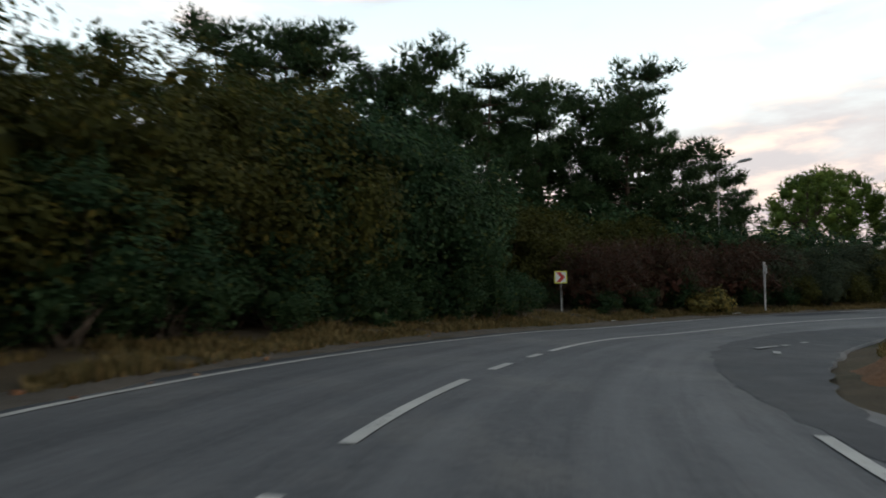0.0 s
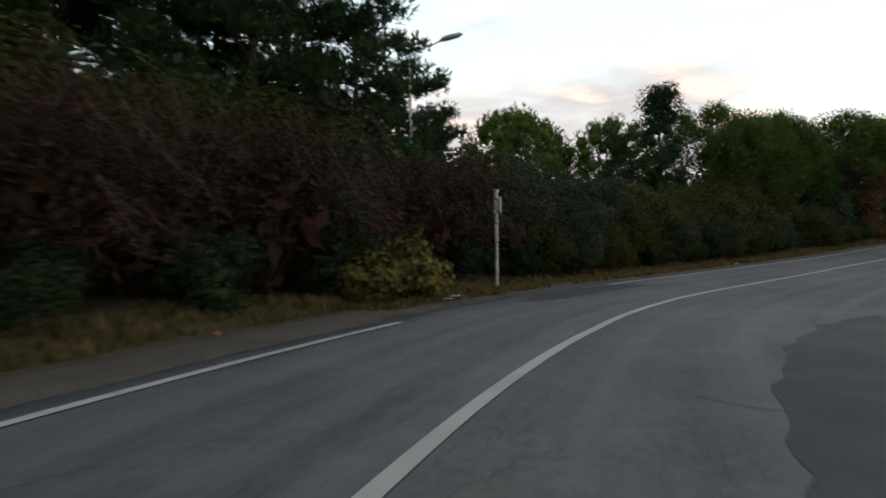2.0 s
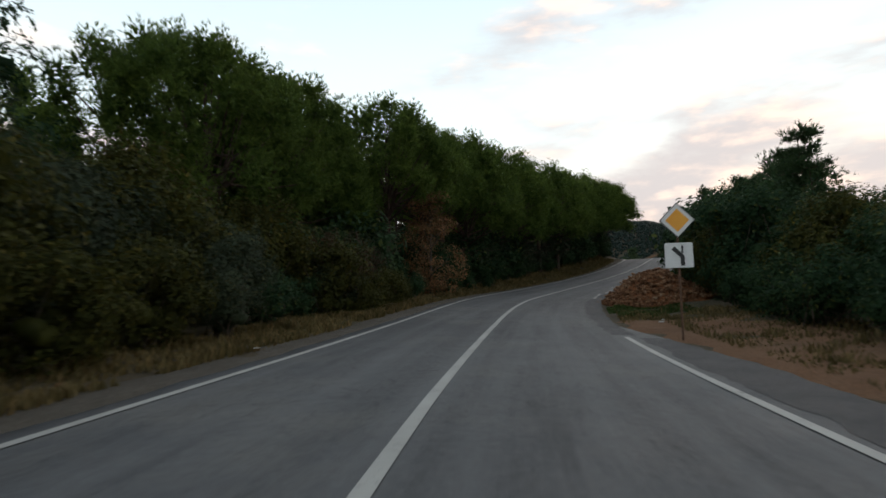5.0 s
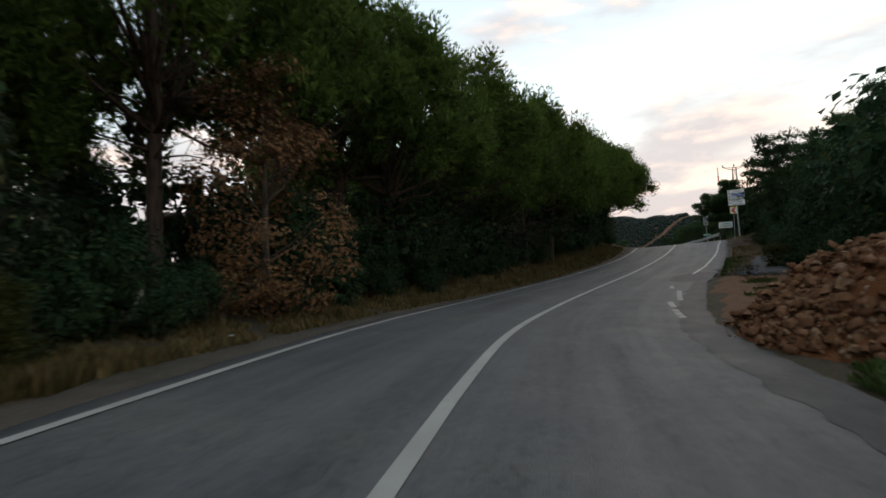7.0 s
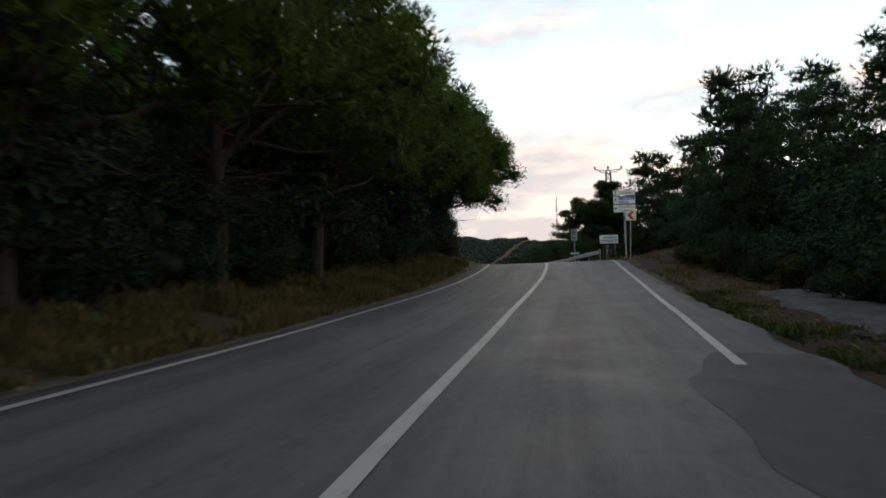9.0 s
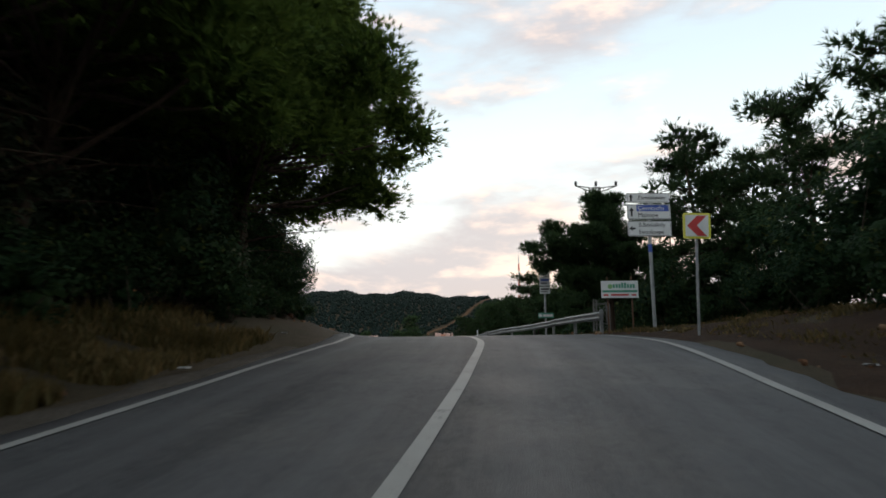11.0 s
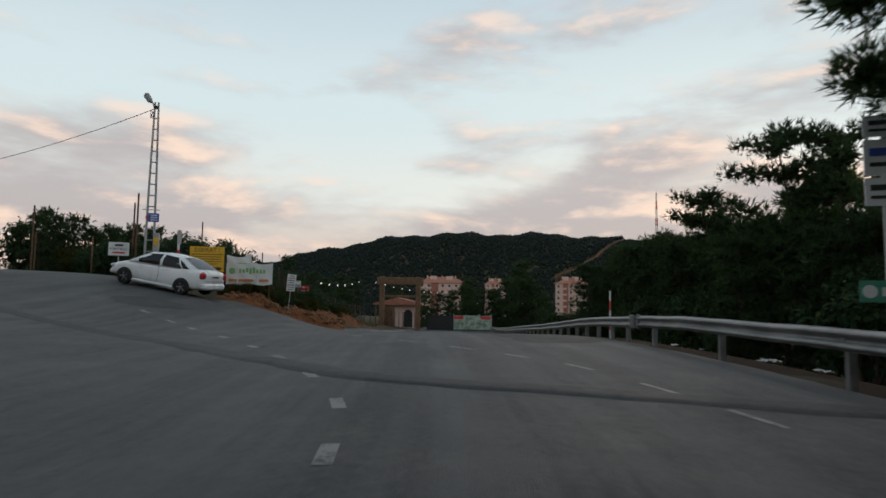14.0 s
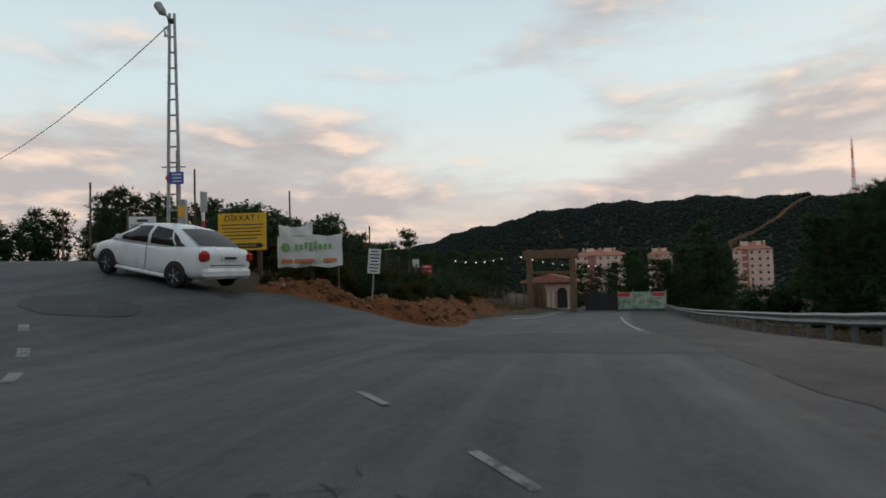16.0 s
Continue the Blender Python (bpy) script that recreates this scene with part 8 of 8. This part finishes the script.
    for i in range(16):       # trees close behind the boards
        put(("young", "young_b")[i % 2], None, None, (0.62 + 0.08 * (i % 4)) * (0.62 if i < 8 else 1.0), (148 + 3.4 * i, 76 - 0.4 * i + 2.6 * (i % 3)))
    for i in range(17):       # low scrub along the fence
        put("back", None, None, 0.5 + 0.16 * (i % 3), (139 + 2.5 * i, 83 - 0.9 * i + 2.2 * (i % 2)))
    # dark scrub behind the boards and the fence, and a belt of young pines beyond it
    fence_x, fence_y = (152.5, 155.5, 161.0, 168.0, 176.0, 186.0, 193.0), (58.5, 56.2, 57.0, 59.6, 61.4, 62.8, 64.0)
    for i in range(64):
        x = rng.uniform(153.0, 182.0)
        put(rng.choice(["back", "low", "olive_b"]), None, None, rng.uniform(0.42, 0.62), (x, float(np.interp(x, fence_x, fence_y)) + 1.2 + 11.0 * rng.random()**1.3))
    for i in range(46):
        b, r = radians(33.0 + 37.0 * i / 45), rng.uniform(37.0, 47.0)
        x, y = 132.0 + r * math.sin(b), 39.5 + r * math.cos(b)
        if np.min(np.hypot(SIDE[:, 0] - x, SIDE[:, 1] - y) - SIDE[:, 2]) > 2.0 and to_road(x, y)[1][0] > 13:
            put(rng.choice(["young", "young_b"]), None, None, rng.uniform(0.50, 0.72), (x, y))
    for i in range(30):
        b, r = radians(35.0 + 30.0 * i / 29), rng.uniform(31.0, 37.0)
        x, y = 132.0 + r * math.sin(b), 39.5 + r * math.cos(b)
        if np.min(np.hypot(SIDE[:, 0] - x, SIDE[:, 1] - y) - SIDE[:, 2]) > 2.0 and to_road(x, y)[1][0] > 11:
            put("back", None, None, rng.uniform(0.30, 0.45), (x, y))
    for i in range(22):
        u = i / 21
        put(rng.choice(["low", "olive_b"]), None, None, rng.uniform(0.24, 0.42), (151.0 + 23.0 * u, 54.6 + 0.2 * math.sin(i) + (-0.6 if u < 0.25 else 5.0 * (u - 0.25))))
    for x, y, k in ((233.0, 50.5, 1.5), (209.0, 46.6, 1.55), (213.5, 49.6, 1.2), (217.8, 56.0, 1.2), (210.2, 55.2, 0.95), (214.7, 53.1, 0.95), (216.6, 52.0, 0.95), (211.7, 58.0, 0.8)):
        put("young_b", None, None, k, (x, y))
    bank_x, bank_y = (150.0, 154.8, 159.6, 164.8, 171.5, 176.0), (54.2, 53.2, 54.6, 56.8, 58.6, 59.6)
    for i in range(34):
        x = 150.2 + 25.0 * i / 33
        put(rng.choice(["low", "olive_b"] if x < 159 else ["low", "olive_b", "back"]), None, None, rng.uniform(0.22, 0.40) * (0.55 if x < 159 else 1.0), (x, float(np.interp(x, bank_x, bank_y)) + rng.uniform(-0.25, 0.9)))
    # bank at the corner
    for kind, s, l, k in (("corner_bush", 141, 8.4, 0.92), ("corner_bush", 142, 7.6, 0.75), ("corner_bush", 143.6, 8.6, 0.82), ("corner_bush", 144.8, 7.5, 0.66), ("green_b", 135.5, 8.0, 0.9), ("corner_bush", 138.4, 8.2, 0.8), ("low", 138, 6.9, 0.7), ("corner_bush", 146.0, 9.3, 0.52), ("low", 147.6, 10.6, 0.7), ("low", 139.4, 6.7, 0.42), ("low", 141.2, 6.6, 0.36), ("low", 142.8, 6.7, 0.40), ("low", 144.2, 6.5, 0.34), ("low", 145.6, 7.3, 0.40), ("low", 136.6, 6.7, 0.45)):
        put(kind, s, l, k)
    for x, y, k in ((157, 55.2, 0.4), (160.5, 57.0, 0.45), (164, 57.5, 0.45), (170, 60.5, 0.5), (154.5, 56.5, 0.5), (167, 59.5, 0.4), (175, 62, 0.5)):
        put("olive_b", None, None, k, (x, y))
    # foot of the hedge and the brambles by the lay-by
    for kind, s, l, k in (("low", 19.5, 9.0, 0.8), ("low", 21.2, 8.9, 0.85), ("low", 22.8, 9.5, 0.55), ("low", 24.3, 9.7, 0.5), ("low", 25.8, 10.0, 0.55), ("low", 27.6, 10.0, 0.6), ("low", 29.0, 9.0, 0.4),
                          ("olive_b", 75.6, 6.3, 0.5), ("olive_b", 77.2, 6.2, 0.52), ("olive_b", 78.8, 6.3, 0.55), ("olive_b", 80.3, 6.4, 0.5), ("olive_b", 81.7, 6.5, 0.42), ("russet", 79.3, 7.9, 0.62), ("russet", 76.2, 7.3, 0.55)):
        put(kind, s, l, k)
    spots = [(k, a, b, c, 0.0) if k == "corner" else (k, a, b, c, d) for k, a, b, c, d in spots]
    set_plants(P, spots)


def blades(name, label, areas, count, tall, seed, material):
    """Grass as many thin bent blades over stretches of verge: (from, to, inner, outer)."""
    rng = np.random.default_rng(seed)
    w = np.array([abs((b - a) * (d - c)) for a, b, c, d in areas])
    pick = rng.choice(len(areas), size=count, p=w / w.sum())
    ar = np.array(areas)[pick]
    s = ar[:, 0] + (ar[:, 1] - ar[:, 0]) * rng.uniform(0, 1, count)
    l = ar[:, 2] + (ar[:, 3] - ar[:, 2]) * rng.uniform(0, 1, count)
    x, y = on_road(s, l)
    tuft = np.array([noise.noise(Vector((a * 0.8, b * 0.8, 0.0))) for a, b in zip(x, y)])
    keep = tuft > -0.28
    x, y, tuft = x[keep], y[keep], tuft[keep]
    n = len(x)
    z = height(x, y) - 0.03
    hgt = tall * rng.uniform(0.35, 1.0, n) * (0.6 + 1.2 * np.clip(tuft, 0, 1))
    a = rng.uniform(0, math.tau, n)
    d = np.stack([np.cos(a), np.sin(a), 0 * a], 1)
    e = np.stack([-np.sin(a), np.cos(a), 0 * a], 1) * (0.018 + 0.018 * rng.uniform(0, 1, n))[:, None]
    p = np.stack([x, y, z], 1)
    m = p + d * (hgt * 0.18)[:, None] + np.stack([0 * a, 0 * a, hgt * 0.6], 1)
    t = p + d * (hgt * rng.uniform(0.3, 0.7, n))[:, None] + np.stack([0 * a, 0 * a, hgt], 1)
    v = np.stack([p - e, p + e, m + e * 0.7, m - e * 0.7, t], 1).reshape(-1, 3)
    b = np.arange(n)[:, None] * 5
    f = np.concatenate([b + [0, 1, 2], b + [0, 2, 3], b + [3, 2, 4]], 0)
    return tagged(new(name, raw_mesh(name, v, f, material)), label, "grass", "", "stuff")


def build_grass():
    blades("verge_grass", "dry brownish grass along the verge", [(-18, 34, 5.9, 8.2), (34, 76, 5.1, 7.4), (74, 112, 5.2, 8.0)], 80000, 0.34, 61, GRASS)
    blades("bank_grass", "tall dry grass on the bank under the pines", [(100, 136, 5.3, 8.2), (112, 134, 5.2, 6.6), (124, 133, 5.3, 7.0)], 32000, 0.50, 62, GRASS)
    blades("shoulder_weeds", "sparse weeds on the dirt shoulder", [(40, 80, -9, -4.6), (76, 82, -7, -3.2), (94, 128, -8.5, -4.2), (128, 150, -9, -4.8), (6, 34, -9, -5.0), (104, 128, -7.5, -3.6), (46, 66, -8.5, -4.8), (124, 146, -8.5, -4.6)], 62000, 0.26, 63, GRASS)
    blades("lay_by_grass", "short green grass beside the rubble heap", [(79.0, 84.4, -6.4, -3.3), (80.5, 83.6, -4.6, -3.0), (90.4, 92.6, -6.4, -4.2), (95.0, 96.2, -4.9, -3.9), (97.4, 98.6, -5.4, -4.2), (100.2, 101.6, -5.0, -4.0), (105.5, 118.0, -4.6, -3.3)], 30000, 0.2, 65, GRASS_GREEN)
    blades("scrub_grass", "dry scrub grass above the junction and behind the rail", [(176, 215, 8.2, 16)], 18000, 0.5, 64, GRASS)
    blades("rail_weeds", "low dry weeds on the dark earth behind the rail", [(146, 200, -14, -6.6)], 9000, 0.22, 66, GRASS)


def build_far_wood():
    """Trees on the far hill and the slopes in front of it."""
    rng = np.random.default_rng(71)
    n = 36000
    b = np.radians(rng.uniform(50, 116, n))
    r = 410 + 470 * rng.uniform(0, 1, n)**0.9
    x, y = 110 + r * np.sin(b), 40 + r * np.cos(b)
    # leave the cut track free
    tx = np.interp(r, (620, 680, 790), (87.4, 90.8, 93.7))
    keep = (np.abs(np.degrees(b) - tx) > 0.42) | (r < 610)
    x, y, r = x[keep], y[keep], r[keep]
    z = height(x, y)
    ico = np.array([(0, 0, 1)] + [(math.cos(a) * 0.8, math.sin(a) * 0.8, 0.35) for a in np.arange(5) * math.tau / 5] + [(math.cos(a + 0.6) * 0.75, math.sin(a + 0.6) * 0.75, -0.45) for a in np.arange(5) * math.tau / 5])
    tri = np.array([(0, i, i % 5 + 1) for i in range(1, 6)] + [(i, i + 5, i % 5 + 1) for i in range(1, 6)] + [(i % 5 + 1, i + 5, i % 5 + 6) for i in range(1, 6)])
    k = len(x)
    sz = rng.uniform(1.5, 2.4, k)
    jig = rng.uniform(0.7, 1.3, (k, 11, 1))
    v = ico[None] * jig * np.stack([sz, sz, sz * rng.uniform(0.8, 1.3, k)], 1)[:, None] + np.stack([x, y, z + sz * 0.5], 1)[:, None]
    f = (np.arange(k)[:, None, None] * 11 + tri[None]).reshape(-1, 3)
    tagged(new("hill_wood", raw_mesh("hill_wood", v.reshape(-1, 3), f, FAR_TREE_HAZED, True)), "dark pine wood covering the far hill, tinted with haze", "forest", "", "stuff")
    # track cut through the wood
    rows = []
    for rr in np.linspace(615, 835, 40):
        a = np.interp(rr, (620, 680, 790), (87.4, 90.8, 93.7)) + 0.12 * math.sin(rr * 0.05)
        row_pts = []
        for off in (-0.13, 0.13):
            q = radians(a + off)
            px, py = 110 + rr * math.sin(q), 40 + rr * math.cos(q)
            row_pts.append((px, py, ground_at(px, py) + 0.8))
        rows.append(row_pts)
    setting("hill_track", Geo().sheet(rows), RED_EARTH, "bare red earth track cut up the far hill", "track")


build_plants()
build_grass()
build_far_wood()
